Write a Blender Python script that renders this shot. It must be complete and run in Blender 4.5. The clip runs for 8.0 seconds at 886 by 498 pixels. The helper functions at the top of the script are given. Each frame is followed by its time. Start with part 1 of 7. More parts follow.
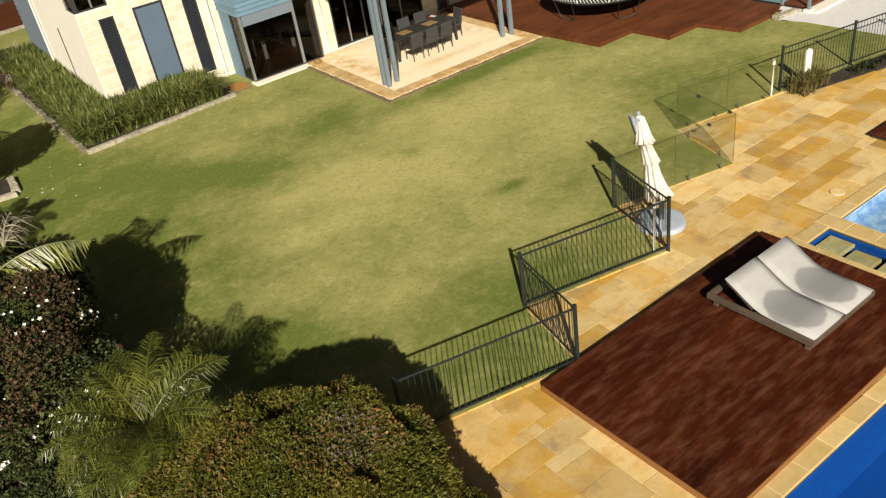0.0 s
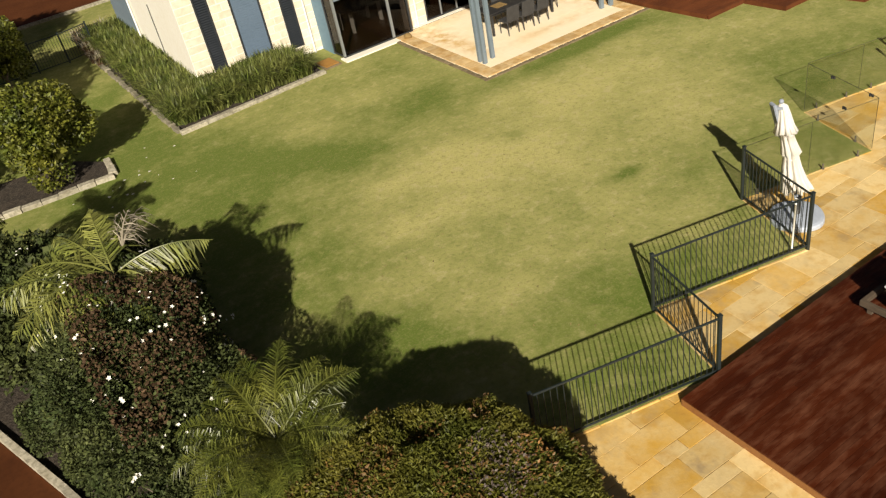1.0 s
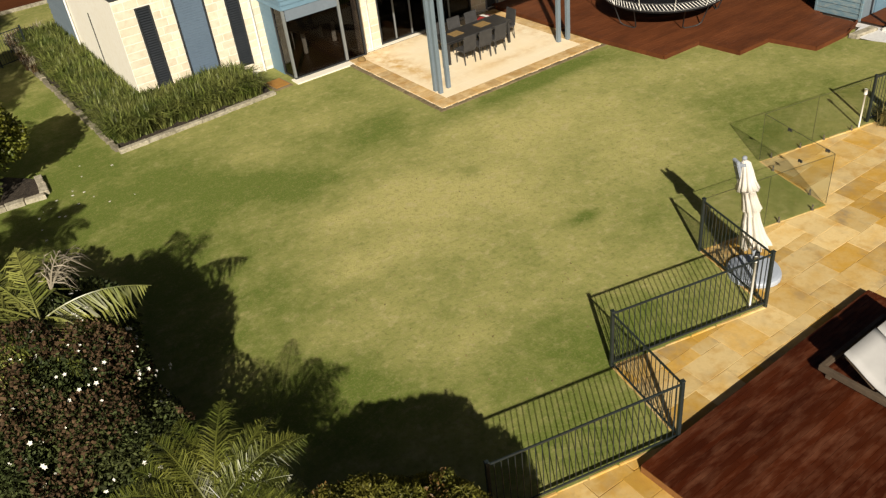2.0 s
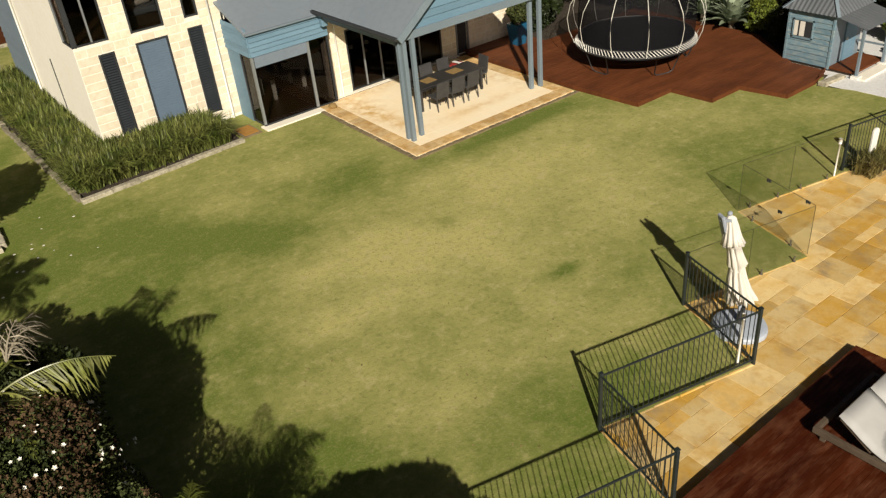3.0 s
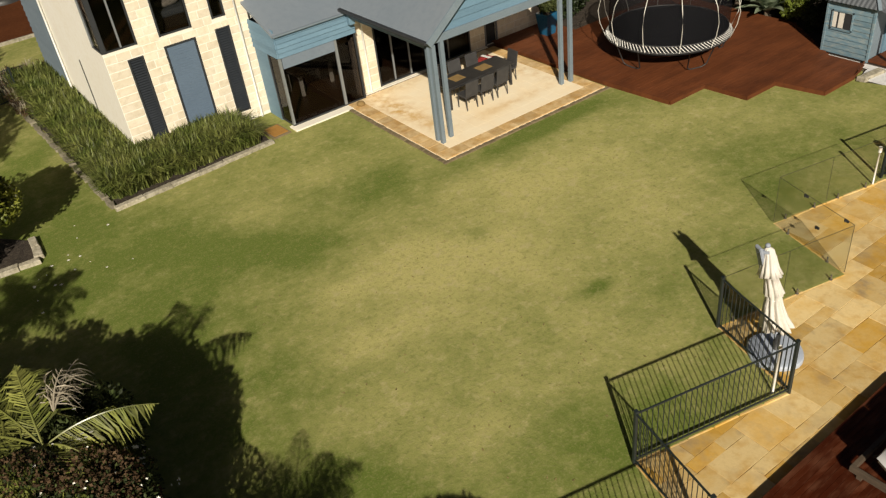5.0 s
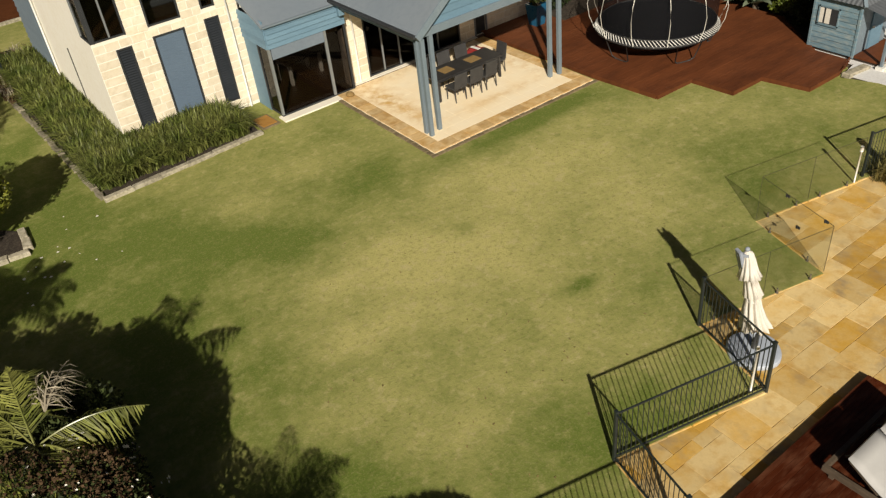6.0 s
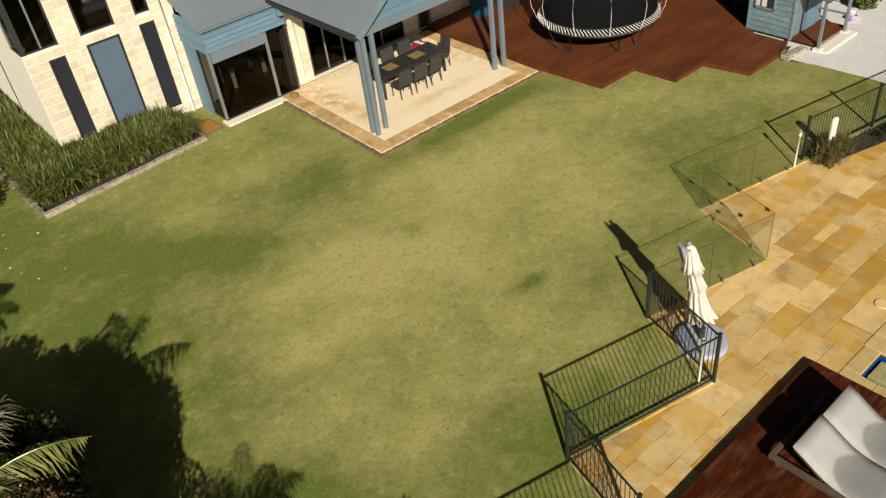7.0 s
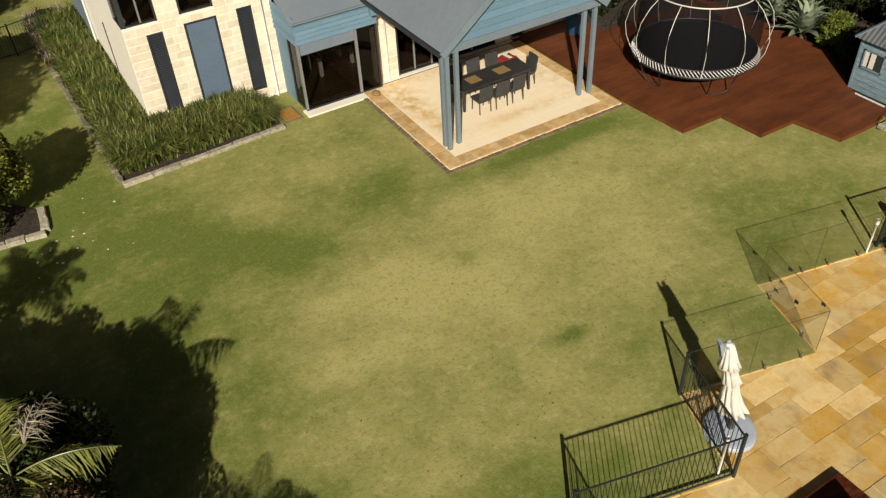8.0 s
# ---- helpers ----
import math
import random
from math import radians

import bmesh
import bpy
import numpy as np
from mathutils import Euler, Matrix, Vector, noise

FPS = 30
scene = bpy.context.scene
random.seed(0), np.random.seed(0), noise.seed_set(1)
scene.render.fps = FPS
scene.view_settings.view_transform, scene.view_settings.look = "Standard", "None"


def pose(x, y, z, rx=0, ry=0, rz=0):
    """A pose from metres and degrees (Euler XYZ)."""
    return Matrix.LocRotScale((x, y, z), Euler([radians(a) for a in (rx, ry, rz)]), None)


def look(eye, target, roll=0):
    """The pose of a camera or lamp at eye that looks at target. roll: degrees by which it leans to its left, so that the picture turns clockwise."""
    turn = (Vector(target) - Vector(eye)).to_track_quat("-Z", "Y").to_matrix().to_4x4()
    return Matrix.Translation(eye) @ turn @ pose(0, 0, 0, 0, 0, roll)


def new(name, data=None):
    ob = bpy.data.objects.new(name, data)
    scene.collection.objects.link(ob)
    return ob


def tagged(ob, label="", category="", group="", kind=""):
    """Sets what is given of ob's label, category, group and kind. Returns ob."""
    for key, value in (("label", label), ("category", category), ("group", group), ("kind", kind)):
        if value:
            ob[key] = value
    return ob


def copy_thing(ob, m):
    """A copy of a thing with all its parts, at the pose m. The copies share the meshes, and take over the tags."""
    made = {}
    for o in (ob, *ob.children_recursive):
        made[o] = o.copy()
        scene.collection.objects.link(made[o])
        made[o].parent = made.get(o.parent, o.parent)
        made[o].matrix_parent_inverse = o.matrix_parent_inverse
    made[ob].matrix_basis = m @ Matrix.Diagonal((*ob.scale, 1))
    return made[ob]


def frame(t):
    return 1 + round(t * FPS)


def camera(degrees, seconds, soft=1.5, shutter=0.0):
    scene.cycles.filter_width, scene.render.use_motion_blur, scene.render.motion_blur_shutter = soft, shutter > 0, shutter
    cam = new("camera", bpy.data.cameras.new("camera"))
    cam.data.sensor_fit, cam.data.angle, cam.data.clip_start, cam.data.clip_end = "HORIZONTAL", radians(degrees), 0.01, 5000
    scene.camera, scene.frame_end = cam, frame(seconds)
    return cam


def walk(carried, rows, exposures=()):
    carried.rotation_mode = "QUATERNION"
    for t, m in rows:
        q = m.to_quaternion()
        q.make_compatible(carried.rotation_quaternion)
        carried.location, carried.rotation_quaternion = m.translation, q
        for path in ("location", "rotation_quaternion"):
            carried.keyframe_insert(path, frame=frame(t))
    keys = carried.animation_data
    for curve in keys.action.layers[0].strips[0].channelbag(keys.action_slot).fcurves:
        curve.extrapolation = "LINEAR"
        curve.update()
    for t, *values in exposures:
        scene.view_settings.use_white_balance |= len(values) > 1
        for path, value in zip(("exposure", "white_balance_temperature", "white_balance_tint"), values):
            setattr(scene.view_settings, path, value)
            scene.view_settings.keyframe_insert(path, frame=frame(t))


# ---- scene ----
cam = camera(57.5, 8.0, soft=1.3)
PATH = [
    (0, (3.672, 1.368, 9.152), (4.567, 2.793, 8.071), -9.4),
    (0.5, (3.564, 2.299, 9.256), (4.369, 3.748, 8.138), -10.0),
    (1, (3.335, 2.787, 9.407), (4.077, 4.259, 8.274), -11.9),
    (1.5, (3.314, 3.367, 9.588), (4.107, 4.798, 8.438), -9.9),
    (1.6, (3.383, 3.448, 9.508), (4.164, 4.84, 8.303), -9.4),
    (1.7, (3.465, 3.441, 9.514), (4.274, 4.861, 8.361), -9.0),
    (2.8, (3.788, 4.356, 10.015), (4.737, 5.724, 8.908), -5.7),
    (3, (3.824, 4.247, 9.691), (4.797, 5.633, 8.627), -5.9),
    (3.5, (4.059, 4.596, 10.413), (5.055, 5.925, 9.298), -4.7),
    (4, (3.932, 4.691, 10.245), (4.843, 6.066, 9.113), -7.5),
    (4.5, (4.025, 4.783, 10.58), (4.94, 6.189, 9.491), -7.7),
    (5, (4.183, 4.83, 10.735), (5.069, 6.213, 9.593), -7.5),
    (5.2, (4.236, 4.864, 10.903), (5.129, 6.217, 9.732), -6.6),
    (6.3, (4.375, 4.785, 11.17), (5.257, 6.131, 9.983), -6.9),
    (6.5, (4.468, 4.804, 11.192), (5.374, 6.158, 10.031), -7.2),
    (7, (4.748, 4.809, 11.407), (5.684, 6.082, 10.181), -7.7),
    (7.4, (4.848, 4.811, 11.486), (5.744, 6.061, 10.207), -5.5),
    (7.5, (4.902, 4.912, 11.676), (5.784, 6.211, 10.437), -5.2),
    (8, (5.761, 5.127, 12.715), (6.512, 6.464, 11.431), -3.4),
]
walk(cam, [(t, look(eye, target, roll)) for t, eye, target, roll in PATH], exposures=[(0.0, 0.26, 7000, 10), (1.0, 0.30, 7000, 10), (1.5, 0.25, 7000, 10), (3.0, 0.10, 7000, 10), (3.5, 0.10, 7000, 10), (5.0, 0.0, 7000, 10), (6.5, 0.0, 7000, 10), (7.0, 0.0, 7000, 10), (8.0, 0.0, 7000, 10)])

# light
SUN = Vector((-0.908, -1.385, 1.0)).normalized()
world = bpy.data.worlds.new("sky")
scene.world = world
world.use_nodes = True
wn = world.node_tree.nodes
sky = wn.new("ShaderNodeTexSky")
sky.sky_type = "NISHITA"
sky.sun_disc = False
sky.sun_elevation = math.asin(SUN.z)
sky.sun_rotation = math.atan2(SUN.x, SUN.y)
sky.air_density = 0.25
sky.dust_density = 1.6
sky.ozone_density = 0.0
wn["Background"].inputs["Strength"].default_value = 0.030
world.node_tree.links.new(sky.outputs[0], wn["Background"].inputs[0])
sun_data = bpy.data.lights.new("sun", "SUN")
sun_data.energy = 5.0
sun_data.angle = radians(0.7)
sun_data.color = (1.0, 0.955, 0.855)
sun = new("sun", sun_data)
sun.matrix_world = look((0, 0, 30), (-SUN.x, -SUN.y, 30 - SUN.z))


# ---- materials ----
def base_mat(name):
    m = bpy.data.materials.new(name)
    m.use_nodes = True
    t = m.node_tree
    return m, t, t.nodes["Principled BSDF"]


def noise_node(t, scale, detail=4.0, rough=0.55, vec=None):
    n = t.nodes.new("ShaderNodeTexNoise")
    n.inputs["Scale"].default_value = scale
    n.inputs["Detail"].default_value = detail
    n.inputs["Roughness"].default_value = rough
    t.links.new(vec, n.inputs["Vector"])
    return n.outputs["Fac"]


def ramp(t, fac, lo, hi):
    r = t.nodes.new("ShaderNodeMapRange")
    r.inputs["From Min"].default_value = lo
    r.inputs["From Max"].default_value = hi
    t.links.new(fac, r.inputs["Value"])
    return r.outputs["Result"]


def mix(t, fac, a, b, blend="MIX"):
    n = t.nodes.new("ShaderNodeMix")
    n.data_type = "RGBA"
    n.blend_type = blend
    for sock, val in ((n.inputs["Factor"], fac), (n.inputs["A"], a), (n.inputs["B"], b)):
        if isinstance(val, (int, float)):
            sock.default_value = val
        elif isinstance(val, tuple):
            sock.default_value = (*val, 1.0)
        else:
            t.links.new(val, sock)
    return n.outputs["Result"]


def calc(t, op, a, b=0.0):
    n = t.nodes.new("ShaderNodeMath")
    n.operation = op
    for sock, val in ((n.inputs[0], a), (n.inputs[1], b)):
        if isinstance(val, (int, float)):
            sock.default_value = val
        else:
            t.links.new(val, sock)
    return n.outputs[0]


def place(t, sx=1.0, sy=1.0, sz=1.0, own=False):
    """Position in metres, stretched along the axes; own: the object's own axes."""
    if own:
        src = t.nodes.new("ShaderNodeTexCoord").outputs["Object"]
    else:
        src = t.nodes.new("ShaderNodeNewGeometry").outputs["Position"]
    n = t.nodes.new("ShaderNodeVectorMath")
    n.operation = "MULTIPLY"
    n.inputs[1].default_value = (sx, sy, sz)
    t.links.new(src, n.inputs[0])
    return n.outputs[0]


def vary(t, col, amount, island=False):
    if island:
        rnd = t.nodes.new("ShaderNodeNewGeometry").outputs["Random Per Island"]
    else:
        rnd = t.nodes.new("ShaderNodeObjectInfo").outputs["Random"]
    hsv = t.nodes.new("ShaderNodeHueSaturation")
    t.links.new(ramp_out(t, rnd, 1 - amount, 1 + amount), hsv.inputs["Value"])
    t.links.new(col, hsv.inputs["Color"])
    return hsv.outputs["Color"]


def ramp_out(t, fac, lo, hi):
    r = t.nodes.new("ShaderNodeMapRange")
    r.inputs["To Min"].default_value = lo
    r.inputs["To Max"].default_value = hi
    t.links.new(fac, r.inputs["Value"])
    return r.outputs["Result"]


def bump(t, bsdf, fac, strength, dist):
    b = t.nodes.new("ShaderNodeBump")
    b.inputs["Strength"].default_value = strength
    b.inputs["Distance"].default_value = dist
    t.links.new(fac, b.inputs["Height"])
    t.links.new(b.outputs[0], bsdf.inputs["Normal"])


def surface(name, c0, c1, c2, coarse=0.8, fine=12.0, rough=0.7, relief=0.3, dist=0.01, metal=0.0, rnd=0.0, island=0.0,
            stretch=(1, 1, 1), spec=0.4, mixfine=0.5):
    """Colours at two scales with fine relief; all sizes in metres."""
    m, t, b = base_mat(name)
    p = place(t, *stretch)
    a = ramp(t, noise_node(t, coarse, 4, 0.6, p), 0.3, 0.7)
    f = noise_node(t, fine, 5, 0.65, p)
    col = mix(t, a, c0, c1)
    col = mix(t, calc(t, "MULTIPLY", ramp(t, f, 0.45, 0.75), mixfine), col, c2)
    if rnd:
        col = vary(t, col, rnd)
    if island:
        col = vary(t, col, island, True)
    t.links.new(col, b.inputs["Base Color"])
    t.links.new(ramp_out(t, f, max(0.0, rough - 0.12), min(1.0, rough + 0.12)), b.inputs["Roughness"])
    b.inputs["Metallic"].default_value = metal
    b.inputs["Specular IOR Level"].default_value = spec
    if relief:
        bump(t, b, f, relief, dist)
    return m


def leaf_mat(name, c0, c1, island=0.45, rough=0.5, shine=0.35, thin=0.25):
    m, t, b = base_mat(name)
    p = place(t)
    a = ramp(t, noise_node(t, 1.3, 3, 0.6, p), 0.35, 0.65)
    col = vary(t, mix(t, a, c0, c1), island, True)
    t.links.new(col, b.inputs["Base Color"])
    b.inputs["Roughness"].default_value = rough
    b.inputs["Specular IOR Level"].default_value = shine
    tr = t.nodes.new("ShaderNodeBsdfTranslucent")
    t.links.new(col, tr.inputs["Color"])
    ms = t.nodes.new("ShaderNodeMixShader")
    ms.inputs[0].default_value = thin
    t.links.new(b.outputs[0], ms.inputs[1])
    t.links.new(tr.outputs[0], ms.inputs[2])
    t.links.new(ms.outputs[0], t.nodes["Material Output"].inputs["Surface"])
    return m


def glass_mat(name, tint, gloss=0.03):
    m, t, b = base_mat(name)
    tr = t.nodes.new("ShaderNodeBsdfTransparent")
    tr.inputs[0].default_value = (*tint, 1)
    gl = t.nodes.new("ShaderNodeBsdfGlossy")
    gl.inputs["Roughness"].default_value = 0.02
    lw = t.nodes.new("ShaderNodeLayerWeight")
    lw.inputs["Blend"].default_value = 0.5
    edge = calc(t, "MULTIPLY", calc(t, "POWER", lw.outputs["Facing"], 4.0), 0.45)
    ms = t.nodes.new("ShaderNodeMixShader")
    t.links.new(calc(t, "ADD", edge, gloss), ms.inputs[0])
    t.links.new(tr.outputs[0], ms.inputs[1])
    t.links.new(gl.outputs[0], ms.inputs[2])
    t.links.new(ms.outputs[0], t.nodes["Material Output"].inputs["Surface"])
    return m


def lawn_mat():
    m, t, b = base_mat("lawn_grass")
    p = place(t)
    sep = t.nodes.new("ShaderNodeSeparateXYZ")
    t.links.new(p, sep.inputs[0])
    x, y = sep.outputs["X"], sep.outputs["Y"]
    green, tan, deep = (0.130, 0.172, 0.0330), (0.470, 0.428, 0.160), (0.084, 0.128, 0.0248)
    patch = ramp(t, noise_node(t, 0.42, 4, 0.55, p), 0.34, 0.66)
    mott = ramp(t, noise_node(t, 2.6, 5, 0.7, p), 0.42, 0.68)
    fine = noise_node(t, 34.0, 4, 0.75, p)
    dry = calc(t, "ADD", calc(t, "MULTIPLY", patch, 0.48), calc(t, "MULTIPLY", mott, 0.22))
    dry = calc(t, "ADD", dry, 0.06)
    # watered and worn areas with soft outlines
    for cx, cy, rx, ry, s in WORN:
        dx = calc(t, "MULTIPLY", calc(t, "SUBTRACT", x, cx), 1 / rx)
        dy = calc(t, "MULTIPLY", calc(t, "SUBTRACT", y, cy), 1 / ry)
        d = calc(t, "ADD", calc(t, "MULTIPLY", dx, dx), calc(t, "MULTIPLY", dy, dy))
        g = calc(t, "POWER", 2.718, calc(t, "MULTIPLY", d, -1.0))
        dry = calc(t, "ADD", dry, calc(t, "MULTIPLY", g, s))
    cl = t.nodes.new("ShaderNodeClamp")
    t.links.new(dry, cl.inputs[0])
    col = mix(t, cl.outputs[0], green, tan)
    col = mix(t, calc(t, "MULTIPLY", ramp(t, fine, 0.5, 0.72), 0.10), col, deep)
    blot = noise_node(t, 7.5, 4, 0.7, p)
    col = mix(t, calc(t, "MULTIPLY", ramp(t, blot, 0.50, 0.66), calc(t, "ADD", 0.20, calc(t, "MULTIPLY", cl.outputs[0], 0.5))), col, (0.368, 0.32, 0.136))
    tuft = noise_node(t, 11.0, 3, 0.7, p)
    col = mix(t, calc(t, "MULTIPLY", ramp(t, tuft, 0.53, 0.66), 0.42), col, (0.096, 0.12, 0.024))
    tiny = noise_node(t, 22.0, 3, 0.7, p)
    col = mix(t, calc(t, "MULTIPLY", ramp(t, tiny, 0.52, 0.68), 0.24), col, (0.512, 0.44, 0.216))
    # bleached tufts and darker clumps with soft edges
    pale = calc(t, "ADD", noise_node(t, 3.4, 5, 0.7, p), calc(t, "MULTIPLY", tiny, 0.16))
    col = mix(t, calc(t, "MULTIPLY", ramp(t, pale, 0.61, 0.74), calc(t, "ADD", 0.10, calc(t, "MULTIPLY", cl.outputs[0], 0.8))), col, (0.48, 0.416, 0.2))
    dark = noise_node(t, 3.1, 4, 0.6, place(t, 1.0, 1.0, 7.0))
    col = mix(t, calc(t, "MULTIPLY", ramp(t, dark, 0.58, 0.70), 0.3), col, (0.104, 0.132, 0.0256))
    t.links.new(col, b.inputs["Base Color"])
    b.inputs["Roughness"].default_value = 0.9
    b.inputs["Specular IOR Level"].default_value = 0.1
    bump(t, b, calc(t, "ADD", blot, tiny), 0.32, 0.03)
    return m


WORN = [(4.2, 28.0, 2.6, 5.0, -0.45), (6.3, 17.6, 1.6, 2.6, -0.35), (6.4, 13.6, 1.2, 1.2, -0.3), (7.8, 22.3, 1.0, 0.9, -0.30), (8.9, 21.5, 0.9, 0.8, -0.38), (9.8, 20.8, 0.9, 0.75, -0.42), (10.8, 20.1, 0.8, 0.65, -0.30), (12.9, 21.1, 0.7, 0.8, -0.42), (13.7, 21.9, 0.6, 0.8, -0.35),
        (12.0, 21.0, 0.8, 0.5, -0.2), (8.4, 18.2, 1.0, 1.3, -0.2), (13.47, 17.73, 0.45, 0.35, -0.4), (13.96, 14.34, 0.36, 0.22, -0.8), (18.5, 20.6, 3.2, 0.5, -0.5),
        (9.3, 9.85, 1.5, 0.8, -0.32), (12.8, 11.0, 1.6, 0.8, -0.28), (10.6, 11.6, 2.4, 1.6, -0.14), (6.5, 24.0, 2.4, 2.6, -0.22), (20.5, 14.2, 2.4, 1.4, -0.2),
        (11.7, 18.0, 1.0, 0.9, 0.40), (10.9, 16.4, 1.3, 0.9, 0.30), (9.9, 22.9, 0.9, 0.6, 0.16), (10.4, 15.4, 1.2, 0.9, 0.18), (14.0, 16.6, 5.0, 3.4, 0.25), (18.7, 17.7, 3.0, 1.8, 0.25),
        (11.8, 23.7, 1.2, 0.6, 0.18), (9.5, 12.8, 1.2, 0.6, 0.28), (15.6, 18.6, 1.6, 1.2, 0.2), (11.5, 17.4, 1.0, 0.6, 0.4), (12.6, 17.3, 0.9, 0.6, 0.35), (9.5, 16.2, 0.9, 0.6, 0.42), (10.1, 18.1, 0.7, 0.5, 0.3), (8.8, 14.3, 0.8, 0.7, 0.35),
        (7.4, 12.8, 2.6, 1.8, -0.16), (6.2, 20.4, 1.8, 3.6, -0.16), (14.6, 17.2, 3.0, 2.8, 0.14), (17.5, 19.2, 2.4, 1.4, 0.14)]

M_LAWN = lawn_mat()
M_EARTH = surface("bare_earth", (0.08, 0.068, 0.04), (0.128, 0.104, 0.06), (0.048, 0.04, 0.024), 0.3, 9, 0.95, 0.6, 0.03)
M_MULCH = surface("bark_mulch", (0.022, 0.016, 0.011), (0.05, 0.036, 0.025), (0.12, 0.098, 0.075), 2.4, 16, 0.95, 1.0, 0.05, mixfine=0.8)


def pave_mat(name, bias=0.0, grey=0.6, level=0.97, rnd=0.12):
    """Sandstone: gold and cream in broad drifts, with grey and rusty blotches."""
    m, t, b = base_mat(name)
    p = place(t)
    q = place(t, 1.13, 0.91, 5.0)
    a = calc(t, "ADD", ramp(t, noise_node(t, 1.1, 5, 0.65, p), 0.34, 0.66), bias)
    cl = t.nodes.new("ShaderNodeClamp")
    t.links.new(a, cl.inputs[0])
    tone = lambda c: tuple(v * level for v in c)
    col = mix(t, cl.outputs[0], tone((0.62, 0.355, 0.066)), tone((0.72, 0.535, 0.255)))
    col = mix(t, calc(t, "MULTIPLY", ramp(t, noise_node(t, 1.5, 4, 0.62, q), 0.52, 0.70), grey), col, tone((0.3854, 0.2788, 0.1558)))
    col = mix(t, calc(t, "MULTIPLY", ramp(t, noise_node(t, 2.3, 4, 0.6, p), 0.53, 0.69), 0.7), col, tone((0.5412, 0.2952, 0.0615)))
    f = noise_node(t, 13.0, 5, 0.65, p)
    col = mix(t, calc(t, "MULTIPLY", ramp(t, f, 0.52, 0.76), 0.3), col, tone((0.4264, 0.2706, 0.0984)))
    if rnd:
        col = vary(t, col, rnd)
    t.links.new(col, b.inputs["Base Color"])
    t.links.new(ramp_out(t, f, 0.65, 0.85), b.inputs["Roughness"])
    b.inputs["Specular IOR Level"].default_value = 0.3
    bump(t, b, calc(t, "ADD", f, noise_node(t, 4.0, 3, 0.6, q)), 0.45, 0.012)
    return m


M_PAVE = pave_mat("sandstone_flag")
M_PAVE_GREY = pave_mat("grey_sandstone_flag", 0.25, 1.0, 0.88)
M_PAVE_PALE = pave_mat("pale_sandstone_flag", 0.4, 0.4, 1.04)
M_PAVE_RUST = pave_mat("rust_sandstone_flag", -0.35, 0.7, 0.90)
M_GROUT = pave_mat("paving_joint", 0.05, 0.8, 0.84, 0)
M_COPING = surface("pool_coping_stone", (0.66, 0.50, 0.25), (0.60, 0.42, 0.16), (0.44, 0.29, 0.11), 2.0, 5, 0.7, 0.25, rnd=0.1)
M_DECK = surface("oiled_decking", (0.038, 0.0070, 0.0022), (0.076, 0.0165, 0.0050), (0.19, 0.078, 0.042), 0.7, 3.6, 0.45, 0.25, 0.004, rnd=0.16, stretch=(0.6, 2.0, 1), spec=0.2, mixfine=0.6)
M_DECK_RED = surface("red_stained_decking", (0.105, 0.031, 0.0108), (0.165, 0.051, 0.018), (0.034, 0.0100, 0.004), 0.7, 1.9, 0.65, 0.2, 0.003, rnd=0.05, stretch=(0.6, 1.5, 1), spec=0.25, mixfine=0.5)
M_STONE = surface("limestone_block", (0.83, 0.75, 0.61), (0.73, 0.63, 0.47), (0.56, 0.45, 0.31), 1.6, 7, 0.85, 0.6, 0.012, rnd=0.10)
M_RENDER = surface("cream_render", (0.95, 0.91, 0.82), (0.92, 0.87, 0.76), (0.82, 0.74, 0.60), 0.7, 8, 0.85, 0.25, 0.006)
M_MORTAR = surface("pale_mortar", (0.88, 0.83, 0.73), (0.84, 0.78, 0.67), (0.72, 0.65, 0.52), 1.5, 25, 0.9, 0.3)
M_BLUE = surface("blue_painted_timber", (0.12, 0.216, 0.296), (0.152, 0.256, 0.336), (0.088, 0.16, 0.224), 1.2, 14, 0.6, 0.2, 0.003, rnd=0.08, stretch=(0.4, 0.4, 2))
M_BLUEGREY = surface("blue_grey_paint", (0.16, 0.208, 0.248), (0.192, 0.24, 0.28), (0.12, 0.16, 0.192), 1.5, 18, 0.55, 0.15, 0.002, rnd=0.05)
M_ROOF = surface("grey_metal_roofing", (0.204, 0.244, 0.288), (0.236, 0.272, 0.312), (0.176, 0.212, 0.252), 0.35, 5, 0.45, 0.08, 0.004, metal=0.1)
M_FRAME = surface("charcoal_frame", (0.028, 0.0304, 0.0336), (0.04, 0.0424, 0.0464), (0.02, 0.0216, 0.024), 2, 20, 0.5, 0.1, 0.002)
M_SHUTTER = surface("blue_grey_shutter", (0.112, 0.16, 0.224), (0.128, 0.18, 0.248), (0.096, 0.136, 0.192), 0.8, 10, 0.55, 0.1, 0.002)
M_ALU = surface("grey_aluminium", (0.24, 0.256, 0.264), (0.288, 0.304, 0.312), (0.176, 0.192, 0.2), 2, 20, 0.45, 0.1, 0.002, metal=0.3)
M_FENCE = surface("dark_green_black_steel", (0.016, 0.0224, 0.0224), (0.024, 0.032, 0.032), (0.0096, 0.0128, 0.0128), 3, 30, 0.45, 0.1, 0.001, spec=0.5)
M_WHITE = surface("white_paint", (0.80, 0.79, 0.75), (0.74, 0.73, 0.69), (0.62, 0.6, 0.55), 2, 16, 0.6, 0.1, 0.002)
M_CANVAS = surface("cream_canvas", (0.76, 0.72, 0.65), (0.69, 0.65, 0.58), (0.56, 0.52, 0.46), 3, 22, 0.9, 0.3, 0.004)
